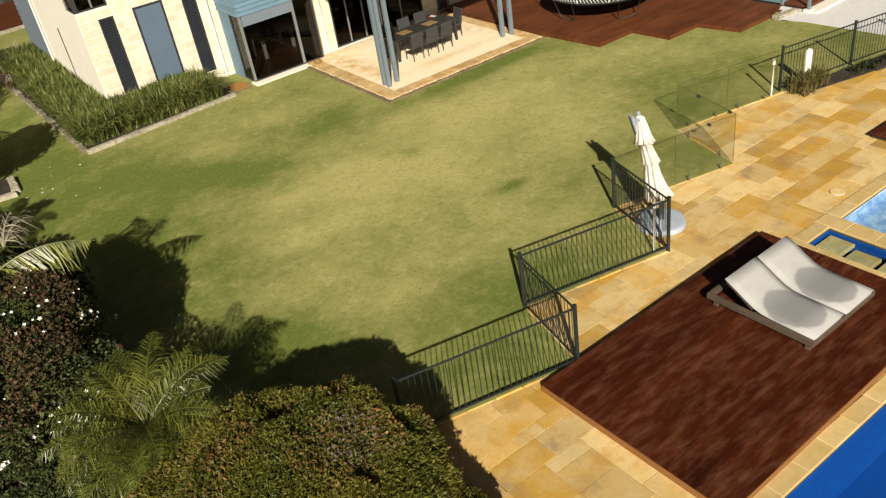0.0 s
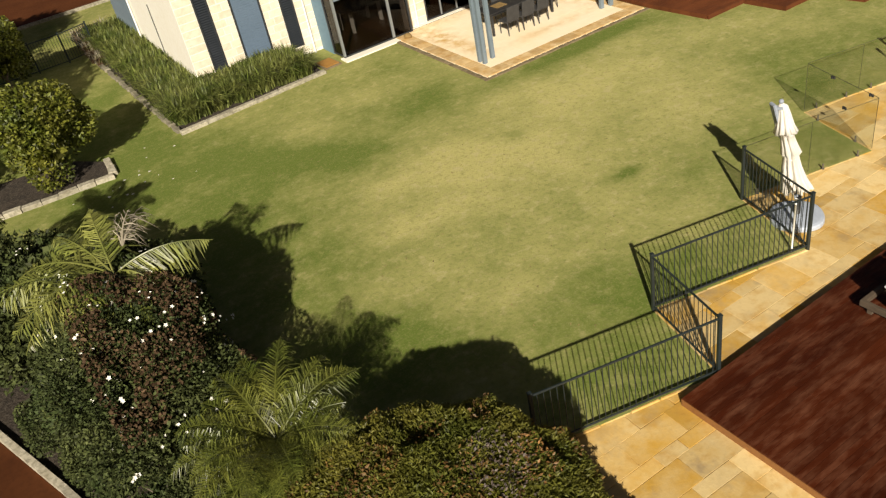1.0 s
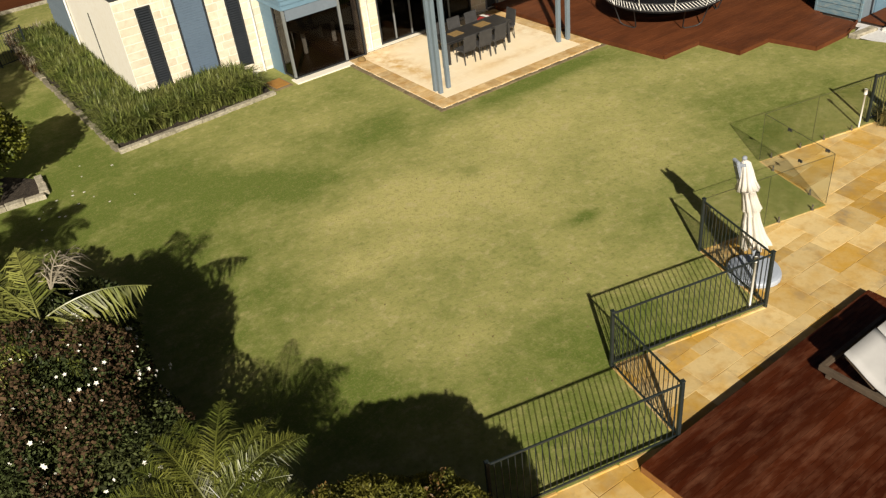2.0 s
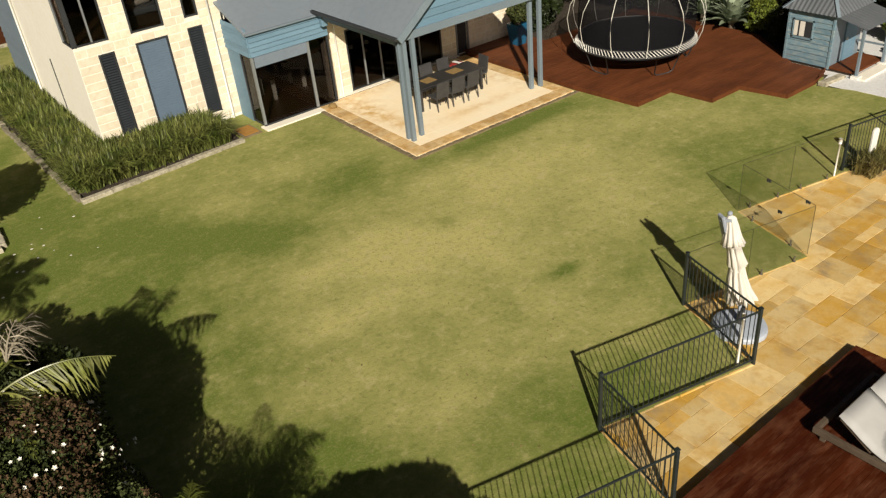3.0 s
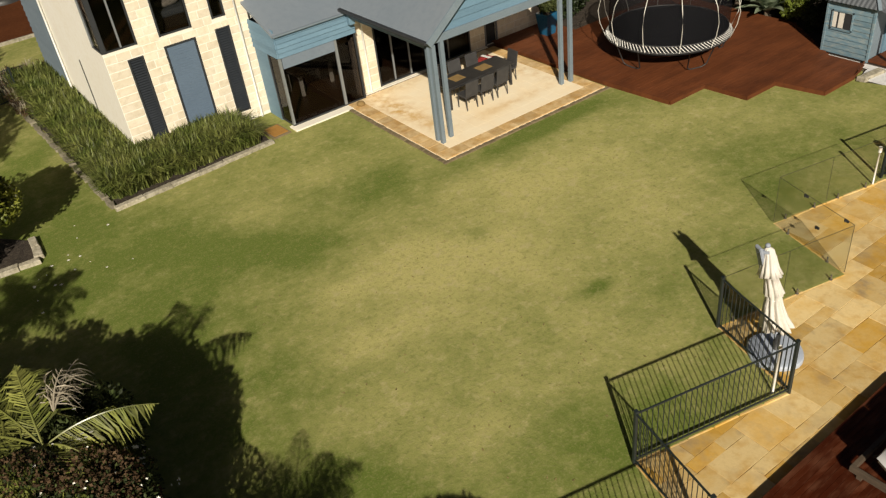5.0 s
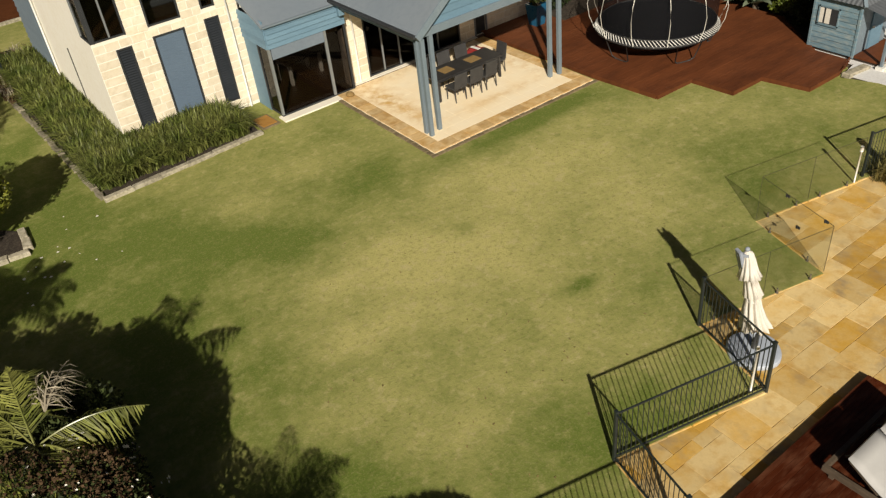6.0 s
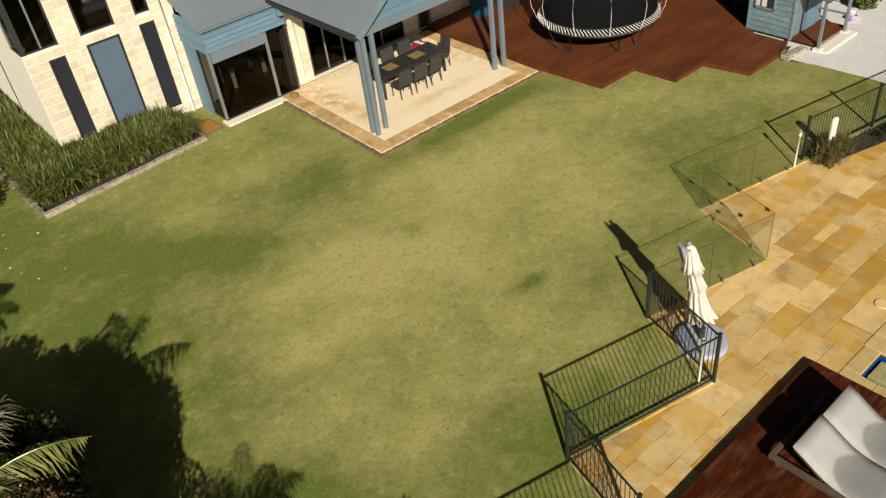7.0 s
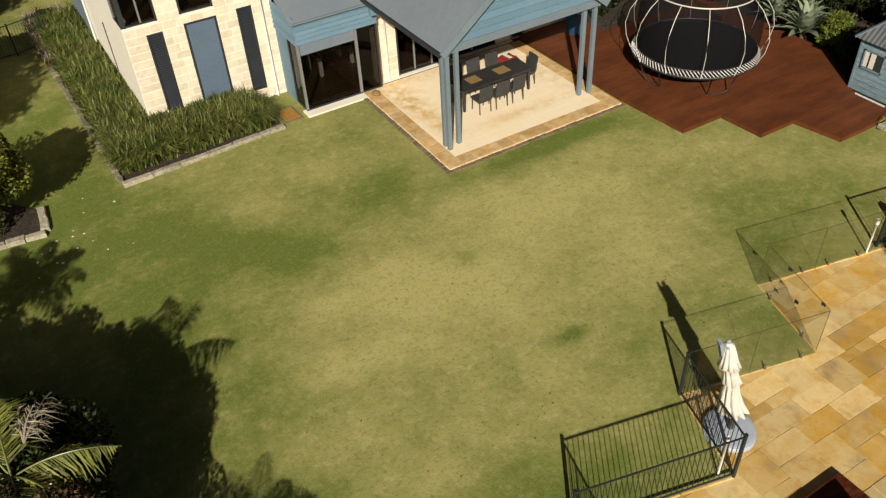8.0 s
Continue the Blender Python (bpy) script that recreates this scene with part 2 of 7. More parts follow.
M_CONCRETE = surface("blue_grey_base", (0.288, 0.32, 0.376), (0.336, 0.368, 0.424), (0.224, 0.256, 0.304), 3, 25, 0.7, 0.2, 0.004)
M_TIMBER = surface("weathered_dark_timber", (0.04, 0.0272, 0.0184), (0.064, 0.0464, 0.0336), (0.024, 0.016, 0.0112), 2, 20, 0.7, 0.3, 0.003, stretch=(2, 0.4, 1))
M_WICKER = surface("charcoal_wicker", (0.036, 0.0352, 0.036), (0.056, 0.0544, 0.0544), (0.0176, 0.0176, 0.0184), 6, 60, 0.7, 0.5, 0.004)
M_TOP = surface("charcoal_tabletop", (0.028, 0.028, 0.0296), (0.044, 0.0424, 0.0424), (0.02, 0.02, 0.0208), 4, 40, 0.4, 0.1, 0.002)
M_MATTAN = surface("woven_tan_fibre", (0.24, 0.152, 0.056), (0.304, 0.2, 0.08), (0.16, 0.096, 0.032), 8, 60, 0.9, 0.4, 0.004)
M_DOORMAT = surface("coir_fibre", (0.336, 0.16, 0.032), (0.4, 0.208, 0.048), (0.224, 0.104, 0.024), 6, 60, 0.95, 0.5, 0.006)
M_RED = surface("red_cloth", (0.336, 0.028, 0.024), (0.272, 0.024, 0.0216), (0.192, 0.016, 0.016), 4, 30, 0.85, 0.2, 0.003)
M_BLACK = surface("black_woven_mat", (0.0096, 0.0104, 0.0128), (0.016, 0.0168, 0.02), (0.0048, 0.0048, 0.0064), 2, 60, 0.75, 0.15, 0.002, spec=0.15)
M_GALV = surface("pale_steel_tube", (0.70, 0.68, 0.62), (0.76, 0.74, 0.68), (0.58, 0.55, 0.48), 4, 30, 0.4, 0.1, 0.001, metal=0.15)
M_STEEL = surface("dark_steel_tube", (0.048, 0.048, 0.0496), (0.072, 0.072, 0.072), (0.032, 0.032, 0.032), 4, 30, 0.5, 0.1, 0.001, metal=0.3)
M_SPIGOT = surface("dulled_steel", (0.15, 0.135, 0.11), (0.20, 0.18, 0.15), (0.09, 0.08, 0.065), 4, 30, 0.45, 0.1, 0.001, metal=0.4)
M_SAND = surface("white_sand", (0.70, 0.695, 0.69), (0.77, 0.765, 0.76), (0.54, 0.53, 0.52), 1.5, 10, 0.95, 0.6, 0.03)
M_POT = surface("glazed_blue_pot", (0.012, 0.088, 0.176), (0.016, 0.12, 0.224), (0.008, 0.056, 0.12), 2, 14, 0.3, 0.1, 0.003, spec=0.6)
M_EDGE = surface("lichened_limestone_edging", (0.34, 0.30, 0.215), (0.50, 0.455, 0.36), (0.10, 0.09, 0.06), 3.2, 9, 0.9, 0.8, 0.02, rnd=0.18, mixfine=0.85)
M_EDGE_DARK = surface("mossy_dark_edging", (0.19, 0.165, 0.115), (0.31, 0.275, 0.205), (0.06, 0.058, 0.032), 2.4, 12, 0.95, 0.7, 0.015, rnd=0.25)
M_GLASSEDGE = surface("green_glass_edge", (0.06, 0.065, 0.035), (0.09, 0.09, 0.05), (0.03, 0.035, 0.02), 3, 30, 0.3, 0.0)
M_PATIO_RIM = surface("brown_patio_border", (0.52, 0.30, 0.092), (0.70, 0.53, 0.30), (0.36, 0.18, 0.05), 2.4, 6, 0.8, 0.3, 0.005, rnd=0.15, mixfine=0.6)
M_BRICKEDGE = surface("mossy_brick_edging", (0.16, 0.12, 0.064), (0.208, 0.16, 0.096), (0.08, 0.072, 0.032), 3, 16, 0.9, 0.5, 0.01, rnd=0.2)
M_POOL = surface("blue_pool_lining", (0.002, 0.066, 0.28), (0.003, 0.078, 0.32), (0.002, 0.05, 0.22), 0.6, 5, 0.5, 0.0)
# white speckle paints the sparkle on the water into the floor colour
M_MOSAIC = surface("pale_blue_mosaic", (0.20, 0.34, 0.56), (0.34, 0.48, 0.68), (0.78, 0.84, 0.92), 2.5, 5, 0.3, 0.2, 0.01, mixfine=0.9)
M_FLOOR = surface("dark_timber_floor", (0.068, 0.032, 0.0144), (0.096, 0.048, 0.0224), (0.04, 0.0192, 0.0096), 1, 12, 0.4, 0.05, 0.002, stretch=(0.3, 3, 1))
# dimness of the rooms and verandah ceiling is put into the plaster colour
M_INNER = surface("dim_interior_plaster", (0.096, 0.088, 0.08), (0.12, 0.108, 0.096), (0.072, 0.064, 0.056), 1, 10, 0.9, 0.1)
M_BARK = surface("grey_brown_bark", (0.104, 0.08, 0.056), (0.152, 0.12, 0.088), (0.048, 0.036, 0.024), 4, 30, 0.95, 0.8, 0.02)
M_DARKWALL = surface("dark_boundary_fence", (0.028, 0.0256, 0.0208), (0.04, 0.036, 0.0288), (0.016, 0.0144, 0.012), 1, 10, 0.9, 0.3, 0.01, rnd=0.2)
M_BROWN = surface("red_brown_paving", (0.070, 0.022, 0.0075), (0.10, 0.033, 0.011), (0.04, 0.0125, 0.005), 0.8, 8, 0.9, 0.3, 0.01, rnd=0.12, spec=0.1)
M_FLOWER = surface("white_petals", (0.85, 0.84, 0.78), (0.8, 0.78, 0.7), (0.7, 0.66, 0.5), 5, 30, 0.8, 0.0)
L_HEDGE = leaf_mat("olive_leaf", (0.110, 0.126, 0.020), (0.195, 0.178, 0.032), island=0.48, thin=0.4)
L_SHOOT = leaf_mat("brown_green_shoot", (0.16, 0.085, 0.028), (0.20, 0.12, 0.036), island=0.5)
L_RUST = leaf_mat("rusty_new_leaf", (0.30, 0.155, 0.05), (0.22, 0.12, 0.045))
L_GREY = leaf_mat("grey_twig_leaf", (0.152, 0.12, 0.104), (0.192, 0.152, 0.136))
L_BUSH = leaf_mat("dull_green_leaf", (0.036, 0.052, 0.016), (0.074, 0.086, 0.028), island=0.65, rough=0.62, shine=0.2, thin=0.12)
L_BROWN = leaf_mat("brown_seed_head", (0.070, 0.043, 0.024), (0.115, 0.072, 0.040), island=0.5, rough=0.7, shine=0.1, thin=0.1)
L_TREE = leaf_mat("glossy_green_leaf", (0.080, 0.105, 0.013), (0.165, 0.165, 0.024), island=0.75, shine=0.45)
L_PALM = leaf_mat("yellow_green_frond", (0.16, 0.19, 0.040), (0.29, 0.29, 0.080), island=0.55, rough=0.33, shine=0.8, thin=0.3)
L_PYGMY = leaf_mat("soft_green_frond", (0.078, 0.102, 0.018), (0.150, 0.155, 0.030), island=0.7, rough=0.36, shine=0.55)
L_DEAD = leaf_mat("dry_grey_frond", (0.44, 0.39, 0.30), (0.26, 0.21, 0.14), island=0.5)
L_LITTER = leaf_mat("dry_brown_litter", (0.30, 0.22, 0.10), (0.20, 0.14, 0.06), island=0.4)
L_TUFT = leaf_mat("straw_green_grass", (0.12, 0.115, 0.034), (0.22, 0.18, 0.07), island=0.5)
L_STRAP = leaf_mat("strappy_leaf", (0.085, 0.118, 0.022), (0.20, 0.215, 0.062), island=0.7)
L_AGAVE = leaf_mat("pale_agave_leaf", (0.27, 0.34, 0.23), (0.36, 0.42, 0.29), island=0.25)
# dark green with the deep shade among the foliage put into it
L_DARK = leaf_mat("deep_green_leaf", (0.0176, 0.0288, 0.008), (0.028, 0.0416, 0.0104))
L_LIME = leaf_mat("lime_leaf", (0.10, 0.14, 0.018), (0.16, 0.19, 0.03), island=0.6)
G_WINDOW = glass_mat("window_glass", (0.34, 0.32, 0.30), 0.012)
G_FENCE = glass_mat("clear_pool_glass", (0.945, 0.955, 0.95), 0.012)
M_BLIND = surface("blue_grey_blind", (0.16, 0.2, 0.248), (0.184, 0.224, 0.272), (0.136, 0.168, 0.208), 1, 12, 0.7, 0.1, 0.002)
G_SCREEN = glass_mat("dark_screen_pane", (0.22, 0.20, 0.19), 0.02)
G_WATER = glass_mat("pool_water", (0.62, 0.82, 0.95), 0.02)


def net_mat():
    m, t, b = base_mat("black_netting")
    b.inputs["Base Color"].default_value = (0.012, 0.012, 0.014, 1)
    b.inputs["Roughness"].default_value = 0.9
    b.inputs["Specular IOR Level"].default_value = 0.05
    tr = t.nodes.new("ShaderNodeBsdfTransparent")
    ms = t.nodes.new("ShaderNodeMixShader")
    ms.inputs[0].default_value = 0.5
    t.links.new(tr.outputs[0], ms.inputs[1])
    t.links.new(b.outputs[0], ms.inputs[2])
    t.links.new(ms.outputs[0], t.nodes["Material Output"].inputs["Surface"])
    return m


M_NET = net_mat()


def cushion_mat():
    """Pale cushion cloth with one round darker grey patch in the middle of the seat."""
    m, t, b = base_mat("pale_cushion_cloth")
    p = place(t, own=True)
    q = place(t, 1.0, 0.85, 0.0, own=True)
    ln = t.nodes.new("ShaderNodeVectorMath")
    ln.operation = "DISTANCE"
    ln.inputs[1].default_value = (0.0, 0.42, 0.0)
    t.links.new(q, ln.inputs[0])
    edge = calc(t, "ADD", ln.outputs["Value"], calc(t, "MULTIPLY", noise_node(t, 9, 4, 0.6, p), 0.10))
    grey_patch = ramp(t, edge, 0.50, 0.45)
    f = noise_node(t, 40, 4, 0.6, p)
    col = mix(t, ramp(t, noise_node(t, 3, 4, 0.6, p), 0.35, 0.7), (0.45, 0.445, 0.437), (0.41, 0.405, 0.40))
    col = mix(t, grey_patch, col, (0.25, 0.25, 0.25))
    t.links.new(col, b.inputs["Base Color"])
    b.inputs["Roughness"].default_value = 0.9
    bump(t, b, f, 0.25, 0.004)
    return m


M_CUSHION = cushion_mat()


def patio_mat():
    """Cream slab with rusty water stains near the open corners."""
    m, t, b = base_mat("beige_patio_slab")
    p = place(t)
    sep = t.nodes.new("ShaderNodeSeparateXYZ")
    t.links.new(p, sep.inputs[0])
    x, y = sep.outputs["X"], sep.outputs["Y"]
    col = mix(t, ramp(t, noise_node(t, 0.7, 4, 0.6, p), 0.3, 0.7), (0.97, 0.79, 0.53), (0.97, 0.85, 0.64))
    wet = calc(t, "MULTIPLY", ramp(t, noise_node(t, 5.0, 4, 0.6, p), 0.52, 0.72), 0.12)
    for cx, cy, rx, ry, s in ((16.0, 25.3, 0.55, 1.3, 0.9), (16.1, 23.6, 0.35, 1.2, 0.7), (20.6, 24.2, 0.35, 1.6, 0.6), (18.6, 22.5, 1.6, 0.25, 0.5), (17.2, 26.3, 1.4, 0.3, 0.5)):
        dx = calc(t, "MULTIPLY", calc(t, "SUBTRACT", x, cx), 1 / rx)
        dy = calc(t, "MULTIPLY", calc(t, "SUBTRACT", y, cy), 1 / ry)
        g = calc(t, "POWER", 2.718, calc(t, "MULTIPLY", calc(t, "ADD", calc(t, "MULTIPLY", dx, dx), calc(t, "MULTIPLY", dy, dy)), -1.0))
        wet = calc(t, "ADD", wet, calc(t, "MULTIPLY", g, s))
    stain = calc(t, "MULTIPLY", wet, ramp(t, noise_node(t, 2.6, 5, 0.65, p), 0.36, 0.62))
    cl = t.nodes.new("ShaderNodeClamp")
    t.links.new(stain, cl.inputs[0])
    col = mix(t, cl.outputs[0], col, (0.66, 0.40, 0.13))
    t.links.new(col, b.inputs["Base Color"])
    b.inputs["Roughness"].default_value = 0.75
    bump(t, b, noise_node(t, 20, 4, 0.6, p), 0.15, 0.004)
    return m


M_PATIO = patio_mat()


# ---- building blocks ----
def part(name, bm, material, parent, label="", world=True, smooth=False):
    """One mesh object under a thing or part; world: the bmesh is in world coordinates."""
    me = bpy.data.meshes.new(name)
    if world and parent is not None:
        m = parent.matrix_basis.copy()
        if parent.parent is not None:
            m = parent.parent.matrix_basis @ m
        bm.transform(m.inverted())
    if smooth:
        for f in bm.faces:
            f.smooth = True
    bm.to_mesh(me)
    bm.free()
    me.materials.append(material)
    ob = new(name, me)
    ob.parent = parent
    if label:
        ob["label"] = label
    return ob


def thing(name, label, category, at=(0, 0, 0), turn=0, group=""):
    ob = new(name)
    ob.empty_display_size = 0.2
    ob.matrix_basis = pose(*at, 0, 0, turn)
    return tagged(ob, label, category, group)


def piece(name, me, parent, x, y, z, turn=0):
    """A piece that shares its mesh; the place is in world coordinates."""
    ob = new(name, me)
    ob.parent = parent
    m = parent.matrix_basis.copy()
    if parent.parent is not None:
        m = parent.parent.matrix_basis @ m
    ob.matrix_basis = m.inverted() @ pose(x, y, z, 0, 0, turn)
    return ob


def mesh_of(bm, name, material):
    me = bpy.data.meshes.new(name)
    bm.to_mesh(me)
    bm.free()
    me.materials.append(material)
    return me


def box(bm, x0, x1, y0, y1, z0, z1, m=None):
    vs = [bm.verts.new(Vector((x, y, z)) if m is None else m @ Vector((x, y, z))) for z in (z0, z1) for x, y in ((x0, y0), (x1, y0), (x1, y1), (x0, y1))]
    for f in ((3, 2, 1, 0), (4, 5, 6, 7), (0, 1, 5, 4), (1, 2, 6, 5), (2, 3, 7, 6), (3, 0, 4, 7)):
        bm.faces.new([vs[i] for i in f])
    return vs


def one_box(x0, x1, y0, y1, z0, z1, m=None, bev=0.0):
    bm = bmesh.new()
    box(bm, x0, x1, y0, y1, z0, z1, m)
    if bev:
        bmesh.ops.bevel(bm, geom=bm.edges[:], offset=bev, segments=2, affect="EDGES", profile=0.6)
    return bm


def slab(w, d, h, c=0.008, jag=0.0, seed=0):
    """A flat stone or board about its middle, its top edge chamfered; jag: unevenness of the outline."""
    rng = random.Random(seed)
    bm = bmesh.new()
    cs = [(-w / 2, -d / 2), (w / 2, -d / 2), (w / 2, d / 2), (-w / 2, d / 2)]
    cs = [(x + rng.uniform(-jag, jag), y + rng.uniform(-jag, jag)) for x, y in cs]
    rows = []
    for k, z in ((1.0, -h), (1.0, -c), (0.0, 0.0)):
        rows.append([bm.verts.new((x - (0 if k else math.copysign(c, x)), y - (0 if k else math.copysign(c, y)), z)) for x, y in cs])
    for a, b in ((0, 1), (1, 2)):
        for i in range(4):
            j = (i + 1) % 4
            bm.faces.new((rows[a][i], rows[a][j], rows[b][j], rows[b][i]))
    bm.faces.new(rows[2])
    return bm


def tube(bm, pts, r, n=8, r1=None, caps=True):
    """A round bar along points."""
    pts = [Vector(p) for p in pts]
    rings = []
    up = Vector((0, 0, 1))
    for i, p in enumerate(pts):
        d = (pts[min(i + 1, len(pts) - 1)] - pts[max(i - 1, 0)]).normalized()
        a = d.cross(up if abs(d.z) < 0.95 else Vector((1, 0, 0))).normalized()
        b = d.cross(a)
        rr = r if r1 is None else r + (r1 - r) * i / max(1, len(pts) - 1)
        rings.append([bm.verts.new(p + a * math.cos(2 * math.pi * k / n) * rr + b * math.sin(2 * math.pi * k / n) * rr) for k in range(n)])
    for u, v in zip(rings, rings[1:]):
        for k in range(n):
            bm.faces.new((u[k], u[(k + 1) % n], v[(k + 1) % n], v[k]))
    if caps:
        bm.faces.new(rings[0])
        bm.faces.new(rings[-1][::-1])
    return bm


def bar(p, q, w, h=None, bm=None):
    """A square bar from p to q."""
    bm = bm or bmesh.new()
    p, q = Vector(p), Vector(q)
    d = q - p
    m = Matrix.Translation(p) @ d.to_track_quat("X", "Z").to_matrix().to_4x4()
    h = h or w
    box(bm, 0, d.length, -w / 2, w / 2, -h / 2, h / 2, m)
    return bm


def polygon(pts, z, thick=0.0):
    bm = bmesh.new()
    vs = [bm.verts.new((x, y, z)) for x, y in pts]
    f = bm.faces.new(vs)
    if f.normal.z < 0:
        f.normal_flip()
    if thick:
        bmesh.ops.extrude_face_region(bm, geom=[f])
        bmesh.ops.translate(bm, verts=vs, vec=(0, 0, -thick))
    bmesh.ops.recalc_face_normals(bm, faces=bm.faces[:])
    bmesh.ops.triangulate(bm, faces=bm.faces[:])
    return bm


def inside(x, y, poly):
    r = False
    for (x0, y0), (x1, y1) in zip(poly, poly[1:] + poly[:1]):
        if (y0 > y) != (y1 > y) and x < (x1 - x0) * (y - y0) / (y1 - y0) + x0:
            r = not r
    return r


def holed_sheet(xs, ys, keep, z):
    """A flat sheet of cells between the break lines, but for the cells that keep() refuses."""
    bm = bmesh.new()
    grid = {}
    for x0, x1 in zip(xs, xs[1:]):
        for y0, y1 in zip(ys, ys[1:]):
            if keep((x0 + x1) / 2, (y0 + y1) / 2):
                vs = []
                for q in ((x0, y0), (x1, y0), (x1, y1), (x0, y1)):
                    if q not in grid:
                        grid[q] = bm.verts.new((*q, z))
                    vs.append(grid[q])
                bm.faces.new(vs)
    return bm


def structure(ob, label, category):
    return tagged(ob, label, category, kind="structure")


# ---- plan ----
POST_E, POST_D, POST_B, POST_A, POST_C = (7.62, 9.60), (10.66, 8.91), (11.07, 10.68), (14.18, 9.955), (14.72, 11.86)
GLASS_G, GLASS_K, GLASS_L = (17.82, 11.14), (18.42, 13.22), (21.45, 12.55)
POOLS = [(7.0, 15.5, -2.0, 5.10), (16.05, 16.80, -2.0, 8.20), (17.22, 23.0, -2.0, 8.22)]
ZIG = [POST_E, POST_D, POST_B, POST_A, POST_C, GLASS_G, GLASS_K, GLASS_L, (21.75, 12.5)]


def in_pool(x, y, grow=0.0):
    return any(a - grow < x < b + grow and c - grow < y < d + grow for a, b, c, d in POOLS)


xs = sorted({-400.0, 400.0, *(v for p in POOLS for v in p[:2])})
ys = sorted({-400.0, 400.0, *(v for p in POOLS for v in p[2:])})
structure(part("ground", holed_sheet(xs, ys, lambda x, y: not in_pool(x, y), -0.07), M_EARTH, None), "bare brown earth round and under the garden", "ground")

LAWN = ZIG + [(24.2, 12.05), (27.2, 11.3), (27.0, 13.4), (26.15, 15.95), (26.9, 16.1), (27.0, 19.0), (22.0, 22.0), (22.0, 34.0), (9.6, 40.0), (10.0, 44.3), (-6.0, 44.9),
              (-6.0, 20.5), (1.2, 20.2), (4.1, 16.6), (4.6, 13.6), (5.2, 11.6), (6.3, 10.3)]
structure(part("lawn", polygon(LAWN, 0.0, 0.06), M_LAWN, None), "sunlit lawn, green with worn tan patches", "lawn")
BED = [(-6.0, 20.5), (1.2, 20.2), (4.1, 16.6), (4.6, 13.6), (5.2, 11.6), (6.3, 10.3), POST_E, (6.9, 7.0), (5.6, 3.0), (3.4, 3.0), (2.45, 11.0), (1.55, 14.0), (0.55, 17.0), (-3.0, 19.0)]
structure(part("garden_bed", polygon(BED, -0.01, 0.05), M_MULCH, None), "dark mulched bed under the shrubs and palms", "garden bed")
PATH_AREA = [(-3.1, 19.0), (0.45, 17.0), (1.45, 14.0), (2.35, 11.0), (3.3, 3.0), (-4.0, 3.0), (-8.0, 12.0)]
structure(part("brown_path", polygon(PATH_AREA, -0.02, 0.04), M_BROWN, None), "red-brown paved path beyond the shrubs", "path")
structure(part("far_terrace", polygon([(-10.0, 44.2), (14.5, 43.95), (16.0, 62.0), (-10.0, 62.0)], 0.12, 0.2), M_BROWN, None), "red-brown timber terrace at the far end of the side lawn", "terrace")
structure(part("terrace_edge", one_box(-10.0, 14.5, 43.82, 43.96, -0.06, 0.14, pose(0, 0, 0, 0, 0, 0), 0.02), M_EDGE, None), "pale stone edge of the far terrace", "kerb")
structure(part("sand_area", polygon([(26.45, 15.95), (26.55, 13.5), (26.6, 11.6), (34.0, 9.0), (34.0, 17.5), (27.3, 17.6), (27.2, 16.1)], 0.012, 0.05), M_SAND, None), "white sand beside the playhouse", "sand")
structure(part("back_bed", polygon([(28.6, 24.8), (28.9, 20.0), (27.5, 17.7), (34.0, 17.6), (34.0, 30.0), (21.9, 30.0), (22.0, 27.0), (24.05, 26.9), (24.05, 25.25), (28.6, 25.25)], 0.02, 0.05), M_MULCH, None), "dark planted bed behind the timber deck", "garden bed")

# kerb beside the brown path
for k, (p, q) in enumerate((((-3.1, 19.05), (0.5, 17.0)), ((0.5, 17.0), (1.5, 14.0)), ((1.5, 14.0), (2.4, 11.0)), ((2.4, 11.0), (3.35, 3.0)))):
    structure(part("kerb", bar((*p, 0.02), (*q, 0.02), 0.12, 0.16), M_EDGE, None), "low pale stone kerb between path and shrubs", "kerb")


# ---- pools ----
def pool(a, b, c, d, depth, lining, level, label):
    ob = thing("swimming_pool", label, "pool", ((a + b) / 2, (c + d) / 2, 0))
    bm = bmesh.new()
    box(bm, a - 0.1, b + 0.1, c - 0.1, d + 0.1, -depth - 0.1, -depth)
    for q in ((a - 0.1, a, c, d), (b, b + 0.1, c, d), (a - 0.1, b + 0.1, c - 0.1, c), (a - 0.1, b + 0.1, d, d + 0.1)):
        box(bm, *q, -depth, -0.075)
    part("basin", bm, lining, ob)
    bm = bmesh.new()
    n = 24
    vs = [[bm.verts.new((a + (b - a) * i / n, c + (d - c) * j / n, level + 0.006 * math.sin(i * 1.7 + j) * math.cos(j * 1.3 - i * 0.6))) for j in range(n + 1)] for i in range(n + 1)]
    for i in range(n):
        for j in range(n):
            bm.faces.new((vs[i][j], vs[i + 1][j], vs[i + 1][j + 1], vs[i][j + 1]))
    w = part("water", bm, G_WATER, ob, "clear rippled water", smooth=True)
    w.visible_shadow = False
    return ob


